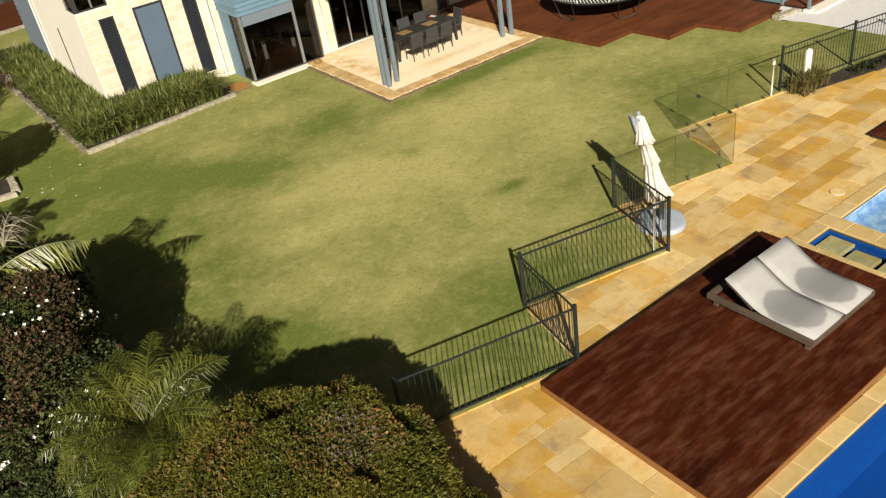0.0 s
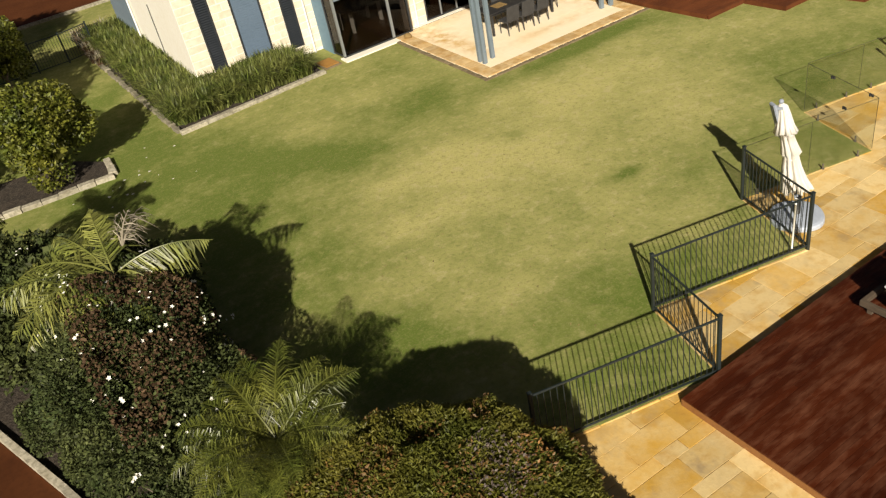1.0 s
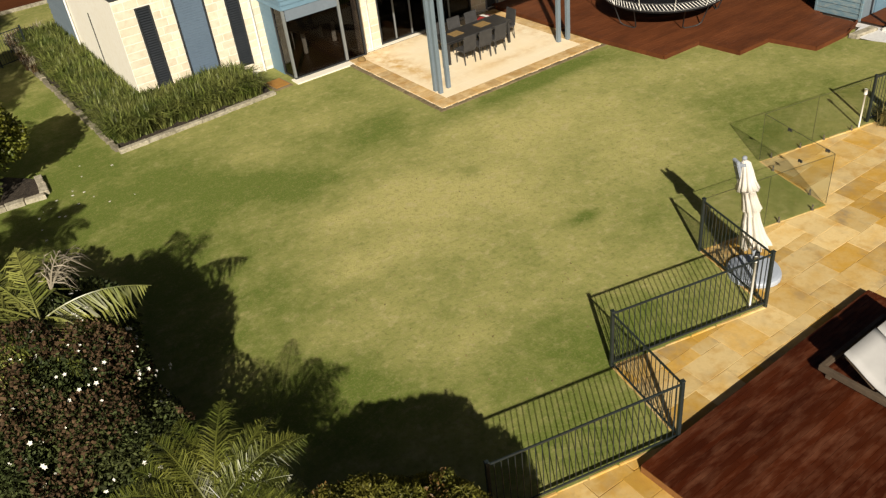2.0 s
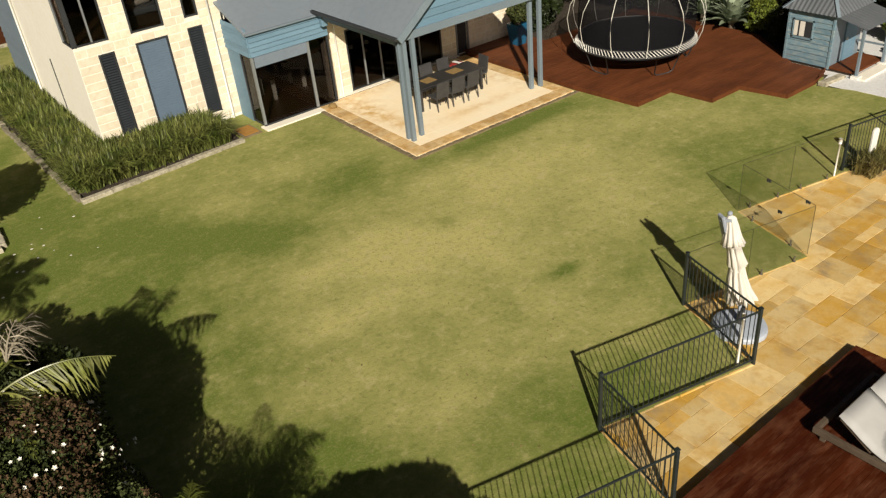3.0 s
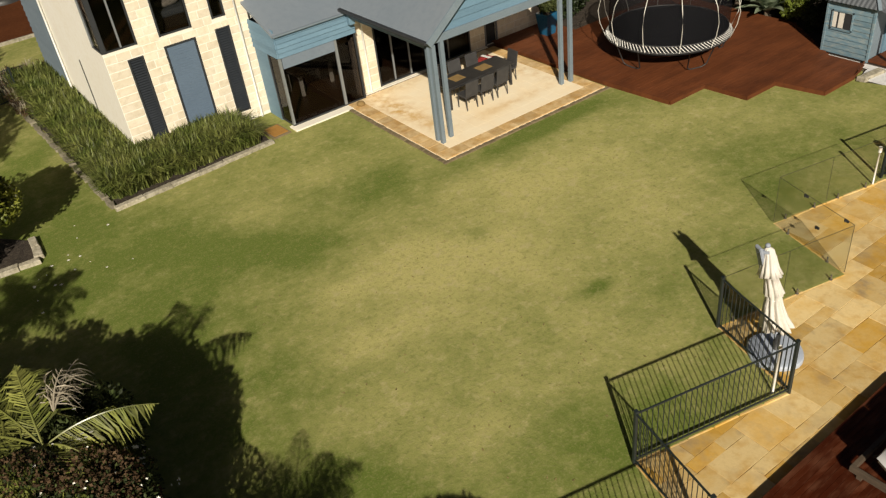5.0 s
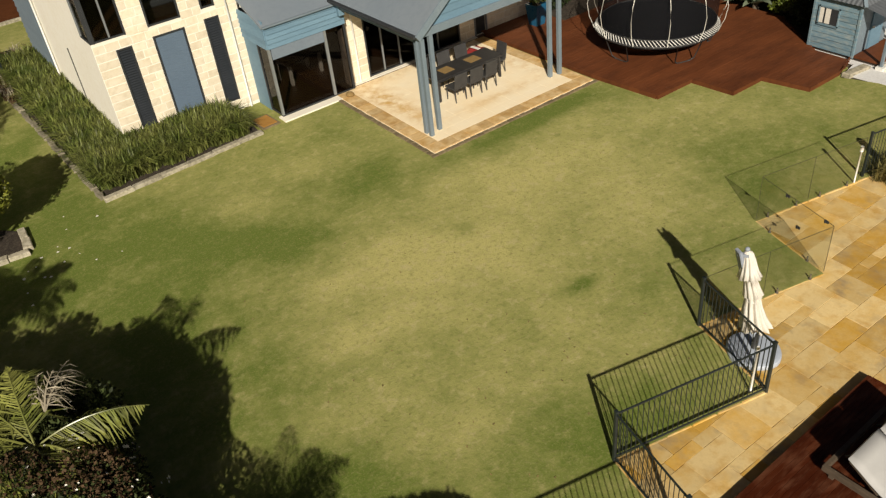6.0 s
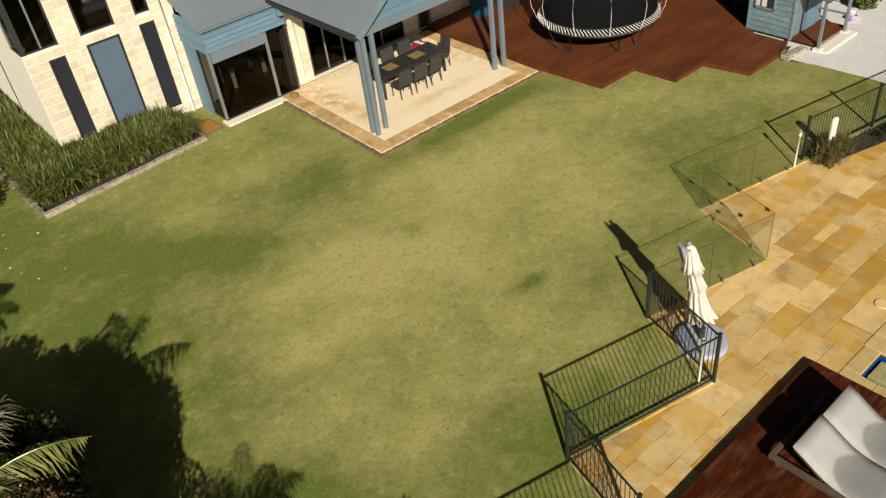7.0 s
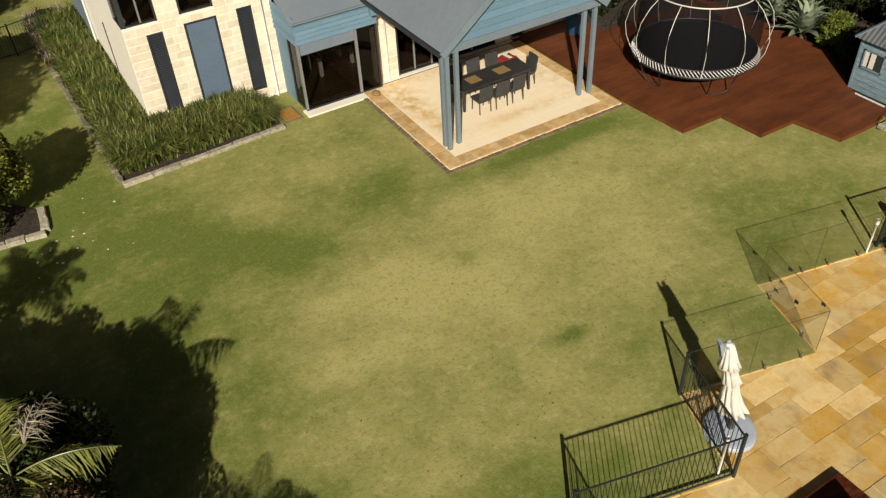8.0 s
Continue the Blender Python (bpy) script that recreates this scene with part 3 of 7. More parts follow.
pool(*POOLS[0], 1.3, M_POOL, -0.12, "deep blue swimming pool beside the timber deck")
channel = pool(*POOLS[1], 0.5, M_POOL, -0.13, "narrow blue pool channel with stepping stones")
pool(*POOLS[2], 0.32, M_MOSAIC, -0.12, "shallow pool with a pale blue mosaic floor")
for k, (x, y) in enumerate(((16.52, 7.90), (16.36, 7.30), (16.50, 6.70), (16.36, 6.10), (16.50, 5.50))):
    st = thing("stepping_stone", "square grey-green stepping stone standing in the water", "stepping stone", (x, y, -0.5), 0, "stepping stones")
    part("pier", one_box(-0.15, 0.15, -0.15, 0.15, 0.0, 0.28), M_CONCRETE, st, world=False)
    part("slab", slab(0.50, 0.50, 0.08, 0.012, 0.01, k), M_PAVE_GREY, st, world=False).matrix_basis = pose(0, 0, 0.355)

# ---- fences ----
def dir2(p, q):
    d = Vector((q[0] - p[0], q[1] - p[1], 0))
    return d.normalized(), d.length


def fence_panel(p, q, posts=(True, True), label="dark steel pool fence panel with looped bars", height=1.17):
    """A steel tube panel between two posts: rails, uprights and posts."""
    d, ln = dir2(p, q)
    ang = math.degrees(math.atan2(d.y, d.x))
    ob = thing("pool_fence", label, "fence", (*p, 0), ang, "pool fence panels")
    for k, on in enumerate(posts):
        if on:
            po = part("post", one_box(-0.028 + k * ln, 0.028 + k * ln, -0.028, 0.028, -0.05, height + 0.03, None, 0.006), M_FENCE, ob, world=False)
            part("cap", one_box(-0.034 + k * ln, 0.034 + k * ln, -0.034, 0.034, height + 0.03, height + 0.05, None, 0.006), M_FENCE, po, world=False)
    for z, h in ((height - 0.02, 0.032), (0.09, 0.032)):
        part("rail", one_box(0.03, ln - 0.03, -0.014, 0.014, z - h / 2, z + h / 2, None, 0.006), M_FENCE, ob, world=False)
    n = round(ln / 0.105)
    bm = bmesh.new()
    tube(bm, [(0, 0, 0.11), (0, 0, height - 0.04)], 0.0075, 6)
    me = mesh_of(bm, "upright", M_FENCE)
    for i in range(1, n):
        u = new("upright", me)
        u.parent = ob
        u.location = (ln * i / n, 0, 0)
    return ob


fence_panel(POST_E, POST_D)
fence_panel(POST_D, POST_B, (False, False))
fence_panel(POST_B, POST_A)
fence_panel(POST_A, POST_C, (False, True))
fence_panel((21.72, 12.60), (24.15, 12.10))
fence_panel((24.15, 12.10), (26.55, 11.60), (False, True))
fence_panel((26.55, 11.60), (29.0, 11.05), (False, True))
fence_panel((7.3, 36.75), (6.2, 36.4), label="dark steel fence panel at the far side lawn")
fence_panel((6.2, 36.4), (5.05, 36.4), (False, True), label="dark steel fence panel at the far side lawn")
fence_panel((5.05, 36.4), (2.7, 36.5), (False, True), label="dark steel fence panel at the far side lawn")


def glass_panel(p, q, panes):
    d, ln = dir2(p, q)
    ang = math.degrees(math.atan2(d.y, d.x))
    ob = thing("glass_fence", "frameless clear glass pool fence on steel spigots", "fence", (*p, 0), ang, "glass fence panels")
    w = ln / panes
    for i in range(panes):
        x0, x1 = i * w + 0.012, (i + 1) * w - 0.012
        pn = part("pane", one_box(x0, x1, -0.006, 0.006, 0.06, 1.2), G_FENCE, ob, "clear glass pane", world=False)
        part("edge", one_box(x0, x1, -0.005, 0.005, 1.2, 1.206), M_GLASSEDGE, pn, "dark polished top edge", world=False)
        part("side_edge", one_box(x1, x1 + 0.005, -0.005, 0.005, 0.06, 1.2), M_GLASSEDGE, pn, "dark polished side edge", world=False)
        for x in (x0 + 0.22 * w, x1 - 0.22 * w):
            bm = bmesh.new()
            tube(bm, [(x, 0, 0.0), (x, 0, 0.015)], 0.034, 10)
            tube(bm, [(x, 0, 0.015), (x, 0, 0.12)], 0.018, 8)
            part("spigot", bm, M_SPIGOT, ob, "dull steel spigot", world=False)
    return ob


glass_panel(POST_C, GLASS_G, 2)
glass_panel(GLASS_G, GLASS_K, 1)
glass_panel(GLASS_K, GLASS_L, 2)
# dark latch and hinge blocks on the glass gate
dk, lk = dir2(GLASS_G, GLASS_K)
for f_, z_ in ((0.10, 1.19), (0.62, 1.17), (0.42, 0.62)):
    q_ = (GLASS_G[0] + dk.x * lk * f_, GLASS_G[1] + dk.y * lk * f_)
    hg = thing("gate_latch", "small dark metal latch block clamped on the glass gate", "latch", (*q_, z_), math.degrees(math.atan2(dk.y, dk.x)), "gate latches")
    part("clamp", one_box(-0.055, 0.055, -0.016, 0.016, -0.035, 0.02, None, 0.006), M_STEEL, hg, world=False)
    bm = bmesh.new()
    tube(bm, [(0.0, 0.022, -0.01), (0.0, 0.045, -0.01)], 0.02, 10)
    part("screw_cap", bm, M_STEEL, hg, world=False)
# the gate's latch post and pull
gp = thing("gate_post", "pale aluminium gate post with a round knob", "post", (21.34, 12.58, 0))
bm = bmesh.new()
tube(bm, [(0, 0, 0), (0, 0, 0.86)], 0.021, 10)
part("tube", bm, M_GALV, gp, world=False, smooth=True)
bm = bmesh.new()
tube(bm, [(0, 0, 0.86), (0, 0, 0.99)], 0.042, 10)
part("knob", bm, M_GALV, gp, world=False, smooth=True)
lt = thing("latch_post", "slim pale latch post with a pull-up knob", "post", (13.98, 10.13, 0))
bm = bmesh.new()
tube(bm, [(0, 0, 0), (0, 0, 1.0)], 0.02, 10)
part("tube", bm, M_GALV, lt, world=False, smooth=True)
bm = bmesh.new()
tube(bm, [(0, 0, 1.0), (0, 0, 1.1)], 0.03, 10)
part("knob", bm, M_GALV, lt, world=False, smooth=True)
sg = thing("white_marker", "upright white board with a rounded top in the bed", "sign", (22.42, 12.30, 0), -12)
bm = bmesh.new()
pr = [(-0.09, 0.0), (0.09, 0.0), (0.10, 0.88)] + [(0.10 * math.cos(a), 0.88 + 0.10 * math.sin(a)) for a in (0.5, 1.05, 1.57, 2.1, 2.64)] + [(-0.10, 0.88)]
f0 = bm.faces.new([bm.verts.new((x, -0.02, z)) for x, z in pr])
r = bmesh.ops.extrude_face_region(bm, geom=[f0])
bmesh.ops.translate(bm, verts=[v for v in r["geom"] if isinstance(v, bmesh.types.BMVert)], vec=(0, 0.04, 0))
bmesh.ops.recalc_face_normals(bm, faces=bm.faces[:])
part("board", bm, M_WHITE, sg, world=False)

# narrow bed along the steel fence
structure(part("fence_bed", polygon([(21.85, 12.46), (22.1, 11.98), (23.7, 11.52), (26.4, 10.9), (30.0, 10.1), (30.0, 10.75), (26.6, 11.5), (24.2, 12.0)], 0.02, 0.06), M_MULCH, None), "dark mulched strip along the steel fence", "garden bed")


# ---- house ----
house = thing("house", "two-storey cream limestone house with blue weatherboards and grey metal roof", "house", (8.8, 28.0, 0))
TX0, TX1, TY = 8.80, 13.22, 28.06
TOP = 6.0
OPEN = [(9.40, 9.87, 0.35, 3.02), (10.50, 11.48, 0.35, 3.07), (12.10, 12.57, 0.35, 3.10), (8.80, 9.82, 3.36, 5.5), (10.46, 11.46, 3.36, 5.5), (12.10, 12.54, 3.40, 5.5)]


def wall_with_openings(x0, x1, z0, z1, y0, y1, holes):
    bm = bmesh.new()
    xs = sorted({x0, x1, *(min(max(v, x0), x1) for h in holes for v in h[:2])})
    zs = sorted({z0, z1, *(min(max(v, z0), z1) for h in holes for v in h[2:])})
    for a, b in zip(xs, xs[1:]):
        for c, d in zip(zs, zs[1:]):
            mx, mz = (a + b) / 2, (c + d) / 2
            if not any(h[0] < mx < h[1] and h[2] < mz < h[3] for h in holes):
                box(bm, a, b, y0, y1, c, d)
    bmesh.ops.remove_doubles(bm, verts=bm.verts[:], dist=0.0005)
    return bm


front = part("stone_wall", wall_with_openings(TX0 + 0.03, TX1, -0.06, TOP, TY, TY + 0.26, OPEN), M_MORTAR, house, "cream limestone block wall")
# the wall on the side: openings along y for the wrapped corner window
bm = bmesh.new()
for a, b, c, d in ((TY + 0.26, 29.0, -0.06, 3.36), (29.0, 34.5, -0.06, TOP), (TY + 0.26, 29.0, 5.5, TOP)):
    box(bm, TX0, TX0 + 0.26, a, b, c, d)
box(bm, TX0, TX0 + 0.03, TY, TY + 0.26, -0.06, 3.36)
box(bm, TX0, TX0 + 0.03, TY, TY + 0.26, 5.5, TOP)
part("side_wall", bm, M_RENDER, house, "pale cream rendered wall")
part("corner_trim", one_box(TX0 - 0.06, TX0 + 0.1, 34.5, 34.62, -0.06, TOP, None, 0.01), M_WHITE, house, "white corner trim")
bsw = part("boarded_side_wall", one_box(TX0, TX0 + 0.2, 34.62, 38.3, -0.06, TOP), M_BLUEGREY, house, "blue-grey painted weatherboard wall")
BOARDED = bsw
bm = bmesh.new()
box(bm, TX0 + 0.2, 13.2, 38.1, 38.3, -0.06, TOP)
box(bm, 13.22, 13.42, TY + 0.26, 38.3, 3.0, TOP)
part("back_wall", bm, M_RENDER, house)
part("upper_floor", one_box(TX0 + 0.27, 13.2, TY + 0.27, 38.0, 3.12, 3.34), M_FLOOR, house, "dark timber floor")
part("ground_floor", one_box(TX0 + 0.27, 24.4, 28.9, 36.0, -0.05, 0.04), M_FLOOR, house, "dark timber floor")
bm = bmesh.new()
box(bm, TX0 - 0.5, 13.75, TY - 0.5, 38.8, TOP, TOP + 0.12)
part("tower_roof", bm, M_ROOF, house, "grey metal roof")


def stone_courses(x0, x1, z0, z1, y, holes, parent, seed):
    """Limestone blocks in courses, proud of the mortar, cut at the openings."""
    rng = random.Random(seed)
    cache = {}
    z = z0
    row = 0
    while z < z1 - 0.05:
        h = min(0.245, z1 - z)
        spans = [(x0, x1)]
        for a, b, c, d in holes:
            if c < z + h * 0.6 and d > z + h * 0.4:
                spans = [s for u, v in spans for s in (((u, min(v, a)), (max(u, b), v)) if (u < b and v > a) else ((u, v),)) if s[1] - s[0] > 0.06]
        for u, v in spans:
            n = max(1, round((v - u) / 0.40))
            cuts = [u + (v - u) * i / n for i in range(n + 1)]
            for i in range(1, n):
                cuts[i] += rng.uniform(-0.07, 0.07) + (0.06 if row % 2 else -0.06)
            for a, b in zip(cuts, cuts[1:]):
                w = round((b - a) * 50) / 50
                key = (w, round(h, 3))
                if key not in cache:
                    bm = slab(max(0.05, w - 0.026), h - 0.026, 0.05, 0.004, 0.006, int(w * 100))
                    bm.transform(pose(0, 0, 0, 90, 0, 0))
                    cache[key] = mesh_of(bm, "block", M_STONE)
                piece("block", cache[key], parent, (a + b) / 2, y - 0.004 - rng.uniform(0, 0.004), z + h / 2)
        z += h
        row += 1


def window(name, x0, x1, z0, z1, y, kind, label, mull=()):
    """A framed opening in a wall that faces the garden: kind pane, slats or shutter."""
    w = part(name, one_box(x0, x1, y + 0.02, y + 0.03, z0, z0 + 0.012), M_FRAME, house, label)
    t = 0.055
    for n, q in (("frame_side", (x0, x0 + t, z0, z1)), ("frame_side", (x1 - t, x1, z0, z1)), ("frame_head", (x0 + t, x1 - t, z1 - t, z1)), ("frame_sill", (x0 + t, x1 - t, z0 + 0.013, z0 + t))):
        part(n, one_box(q[0], q[1], y - 0.01, y + 0.09, q[2], q[3]), M_FRAME, w)
    for x in mull:
        part("mullion", one_box(x - 0.025, x + 0.025, y, y + 0.07, z0 + t, z1 - t), M_ALU, w)
    if kind == "pane":
        p = part("pane", one_box(x0 + t, x1 - t, y + 0.03, y + 0.042, z0 + t, z1 - t), G_WINDOW, w, "dark reflecting glass")
        p.visible_shadow = False
    elif kind == "slats":
        part("backing", one_box(x0 + t, x1 - t, y + 0.075, y + 0.085, z0 + t, z1 - t), M_FRAME, w)
        bm = bmesh.new()
        box(bm, x0 + t, x1 - t, -0.045, 0.045, -0.006, 0.006)
        bm.transform(Matrix.Identity(4))
        for v in bm.verts:
            v.co = pose(0, 0, 0, 42, 0, 0) @ Vector((v.co.x - (x0 + x1) / 2, v.co.y, v.co.z))
        me = mesh_of(bm, "slat", M_SLAT)
        z = z0 + t + 0.05
        while z < z1 - t - 0.03:
            piece("slat", me, w, (x0 + x1) / 2, y + 0.035, z)
            z += 0.075
    else:
        sh = part("shutter", one_box(x0 + t, x1 - t, y + 0.045, y + 0.055, z0 + t, z1 - t), M_SHUTTER, w, "closed blue-grey roller shutter")
        z = z0 + t
        me = mesh_of(slab(x1 - x0 - 2 * t - 0.004, 0.074, 0.02, 0.003), "shutter_slat", M_SHUTTER)
        me.transform(pose(0, 0, 0, 90, 0, 0))
        while z < z1 - t - 0.05:
            piece("shutter_slat", me, w, (x0 + x1) / 2, y + 0.025, z + 0.037)
            z += 0.077
    return w


M_SLAT = surface("dark_slate_slat", (0.0224, 0.0272, 0.0336), (0.0304, 0.0352, 0.0432), (0.016, 0.02, 0.024), 2, 20, 0.5, 0.1, 0.002)
window("window", *OPEN[0], TY, "slats", "tall narrow window with dark louvre slats")
window("window", *OPEN[1], TY, "shutter", "tall window with a closed blue-grey shutter")
window("window", *OPEN[2], TY, "slats", "tall narrow window with dark louvre slats")
window("window", 8.88, 9.82, 3.36, 5.5, TY, "pane", "dark upper corner window", (9.36,))
window("window", *OPEN[4], TY, "pane", "dark upper window")
window("window", *OPEN[5], TY, "pane", "narrow dark upper window")
cw = part("corner_window", one_box(TX0 + 0.0, TX0 + 0.08, TY, 29.0, 3.36, 3.40), M_FRAME, house, "side pane of the corner window")
part("frame_side", one_box(TX0, TX0 + 0.08, TY, TY + 0.08, 3.40, 5.5), M_FRAME, cw)
part("frame_side", one_box(TX0, TX0 + 0.08, 28.93, 29.0, 3.40, 5.5), M_ALU, cw)
p = part("pane", one_box(TX0 + 0.03, TX0 + 0.042, TY + 0.08, 28.93, 3.40, 5.5), G_WINDOW, cw, "dark reflecting glass")
p.visible_shadow = False


# bed with white pillow in the upper room
bed = thing("bed", "grey-covered bed with a white pillow behind the upper window", "bed", (11.2, 29.2, 3.34), 0)
part("base", one_box(-0.75, 0.75, -0.55, 1.4, 0.0, 0.32, None, 0.02), M_TIMBER, bed, world=False)
part("blanket", one_box(-0.78, 0.78, -0.58, 1.42, 0.32, 0.52, None, 0.06), M_BLIND, bed, "blue-grey blanket", world=False)
bm = bmesh.new()
bmesh.ops.create_uvsphere(bm, u_segments=20, v_segments=12, radius=1.0)
for v in bm.verts:
    v.co = Vector((math.copysign(abs(v.co.x) ** 0.6, v.co.x) * 0.34, math.copysign(abs(v.co.y) ** 0.6, v.co.y) * 0.22, v.co.z * 0.11 + 0.62))
pl = thing("pillow", "plump white pillow on the bed", "pillow", (11.25, 29.1, 3.34), 12)
part("cover", bm, M_WHITE, pl, world=False, smooth=True)
# downpipes
def pipe(name, x, y, z0, z1, mat, label, r=0.03):
    bm = bmesh.new()
    tube(bm, [(x, y, z0), (x, y, z1)], r, 8)
    return part(name, bm, mat, house, label, smooth=True)


pipe("downpipe", 12.86, TY - 0.06, 0.0, 4.6, M_WHITE, "cream downpipe")
pipe("side_pipe", 8.785, 31.5, 0.0, 2.35, M_STEEL, "thin dark pipe on the rendered wall", 0.016)
pipe("corner_pipe", 8.72, 34.44, 0.0, TOP, M_WHITE, "white downpipe at the corner trim")

# bay with sliding doors
BX0, BX1, BY = 13.18, 15.84, 26.40


def board_wall(name, x0, x1, y, z0, z1, parent, step=0.165, axis="x", gable=None, paint=None):
    """Lapped weatherboards as single pieces, each thicker at its foot; axis y: along the side at x = y."""
    z = z0
    while z < z1 - 0.02:
        h = min(step, z1 - z)
        a, b = x0, x1
        if gable:
            a, b = gable(z + h)
            a2, b2 = gable(z)
        else:
            a2, b2 = a, b
        bm = bmesh.new()
        lo, hi = -0.05, -0.012
        vs = [bm.verts.new(v) for v in ((a2, lo, z), (b2, lo, z), (b2, 0.0, z), (a2, 0.0, z), (a, hi, z + h), (b, hi, z + h), (b, 0.0, z + h), (a, 0.0, z + h))]
        for f in ((3, 2, 1, 0), (4, 5, 6, 7), (0, 1, 5, 4), (1, 2, 6, 5), (2, 3, 7, 6), (3, 0, 4, 7)):
            bm.faces.new([vs[i] for i in f])
        bm.transform(Matrix.Translation((0, y, 0)) if axis == "x" else Matrix.Translation((y, 0, 0)) @ pose(0, 0, 0, 0, 0, -90))
        part("weatherboard", bm, paint or M_BLUE, parent)
        z += h


board_wall("weatherboard", -38.3, -34.62, TX0, -0.06, TOP, BOARDED, 0.2, "y", paint=M_BLUEGREY)
bay_wall = part("bay_wall", one_box(BX0 + 0.02, BX1, BY, BY + 0.12, 2.25, 3.0), M_BLUEGREY, house, "pale blue weatherboards over the sliding door")
board_wall("weatherboard", BX0, BX1, BY, 2.25, 2.97, bay_wall, 0.144)
bay_side = part("bay_side", one_box(BX0, BX0 + 0.12, BY + 0.12, TY, 2.25, 3.0), M_BLUEGREY, house, "pale blue weatherboards on the side of the bay")
board_wall("weatherboard", -TY, -BY, BX0, 2.25, 3.10, bay_side, 0.144, axis="y")
part("bay_jamb", one_box(BX0, BX0 + 0.12, 27.2, TY, 0.0, 2.25), M_BLUE, house, "blue painted timber panel")
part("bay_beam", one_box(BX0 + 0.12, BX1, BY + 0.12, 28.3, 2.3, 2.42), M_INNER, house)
part("bay_sill", one_box(BX0 - 0.1, BX1 + 0.02, BY - 0.32, BY + 0.14, -0.04, 0.045, None, 0.01), M_MORTAR, house, "cream stone door sill")
door = part("sliding_door", one_box(BX0, BX1, BY + 0.01, BY + 0.11, 0.045, 0.09), M_FRAME, house, "glazed sliding door with a grey blind partly lowered")
for x0, x1, mt in ((BX0, BX0 + 0.07, M_ALU), (15.06, 15.15, M_ALU), (BX1 - 0.06, BX1, M_FRAME)):
    part("stile", one_box(x0, x1, BY + 0.01, BY + 0.10, 0.09, 2.25), mt, door)
for x0, x1 in ((BX0 + 0.07, 15.06),):
    p = part("pane", one_box(x0, x1, BY + 0.05, BY + 0.062, 0.09, 2.25), G_WINDOW, door, "dark clear glass")
    p.visible_shadow = False
p = part("screen", one_box(15.15, BX1 - 0.06, BY + 0.05, BY + 0.065, 0.09, 2.25), G_SCREEN, door, "dark screened pane")
p.visible_shadow = False
part("blind", one_box(BX0 + 0.08, 15.05, BY - 0.02, BY + 0.005, 1.90, 2.24), M_BLIND, door, "grey roller blind partly lowered")
sl = part("sidelight", one_box(BX0, BX0 + 0.08, BY + 0.11, 27.2, 0.045, 0.09), M_FRAME, house, "side pane of the bay")
part("stile", one_box(BX0, BX0 + 0.08, 27.14, 27.2, 0.09, 2.25), M_FRAME, sl)
p = part("pane", one_box(BX0 + 0.03, BX0 + 0.042, BY + 0.11, 27.14, 0.09, 2.25), G_WINDOW, sl)
p.visible_shadow = False
part("bay_floor", one_box(BX0 + 0.1, 24.4, BY + 0.14, 28.9, -0.05, 0.04), M_FLOOR, house, "dark timber floor")

# garden front under the verandah: piers, glazing, dark door, pale wall
WY = 26.72
FRONT_HOLES = [(16.62, 18.55, 0.06, 2.12), (18.62, 20.45, 0.06, 2.12), (21.16, 21.62, 0.06, 2.05)]
vw = part("verandah_wall", wall_with_openings(BX1, 24.4, -0.06, 3.3, WY, WY + 0.26, FRONT_HOLES), M_MORTAR, house, "cream limestone block wall")
window("window", *FRONT_HOLES[0], WY, "pane", "glazed verandah doors", (17.25, 17.9))
window("window", *FRONT_HOLES[1], WY, "pane", "glazed verandah doors", (19.5,))
dd = part("back_door", one_box(21.16, 21.62, WY + 0.05, WY + 0.1, 0.06, 2.05), M_FRAME, house, "dark screen door in an aluminium frame")
for q in ((21.10, 21.16, 0.0, 2.1), (21.62, 21.68, 0.0, 2.1), (21.16, 21.62, 2.05, 2.1)):
    part("door_frame", one_box(q[0], q[1], WY - 0.03, WY + 0.02, q[2], q[3]), M_ALU, dd)
part("verandah_sill", one_box(BX1, 21.1, WY - 0.16, WY, -0.04, 0.055, None, 0.01), M_MORTAR, house, "cream stone sill")
pipe("downpipe", 16.22, WY - 0.07, 0.0, 2.6, M_WHITE, "cream downpipe")
bm = bmesh.new()
box(bm, 24.4, 24.62, 26.9, 36.0, -0.06, 3.3)
box(bm, TX0 + 0.26, 24.4, 35.8, 36.0, -0.06, 3.1)
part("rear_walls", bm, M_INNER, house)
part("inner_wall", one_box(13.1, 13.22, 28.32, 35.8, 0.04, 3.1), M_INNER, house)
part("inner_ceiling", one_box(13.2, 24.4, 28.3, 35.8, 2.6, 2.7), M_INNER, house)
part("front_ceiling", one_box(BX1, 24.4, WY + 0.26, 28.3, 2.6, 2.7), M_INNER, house)

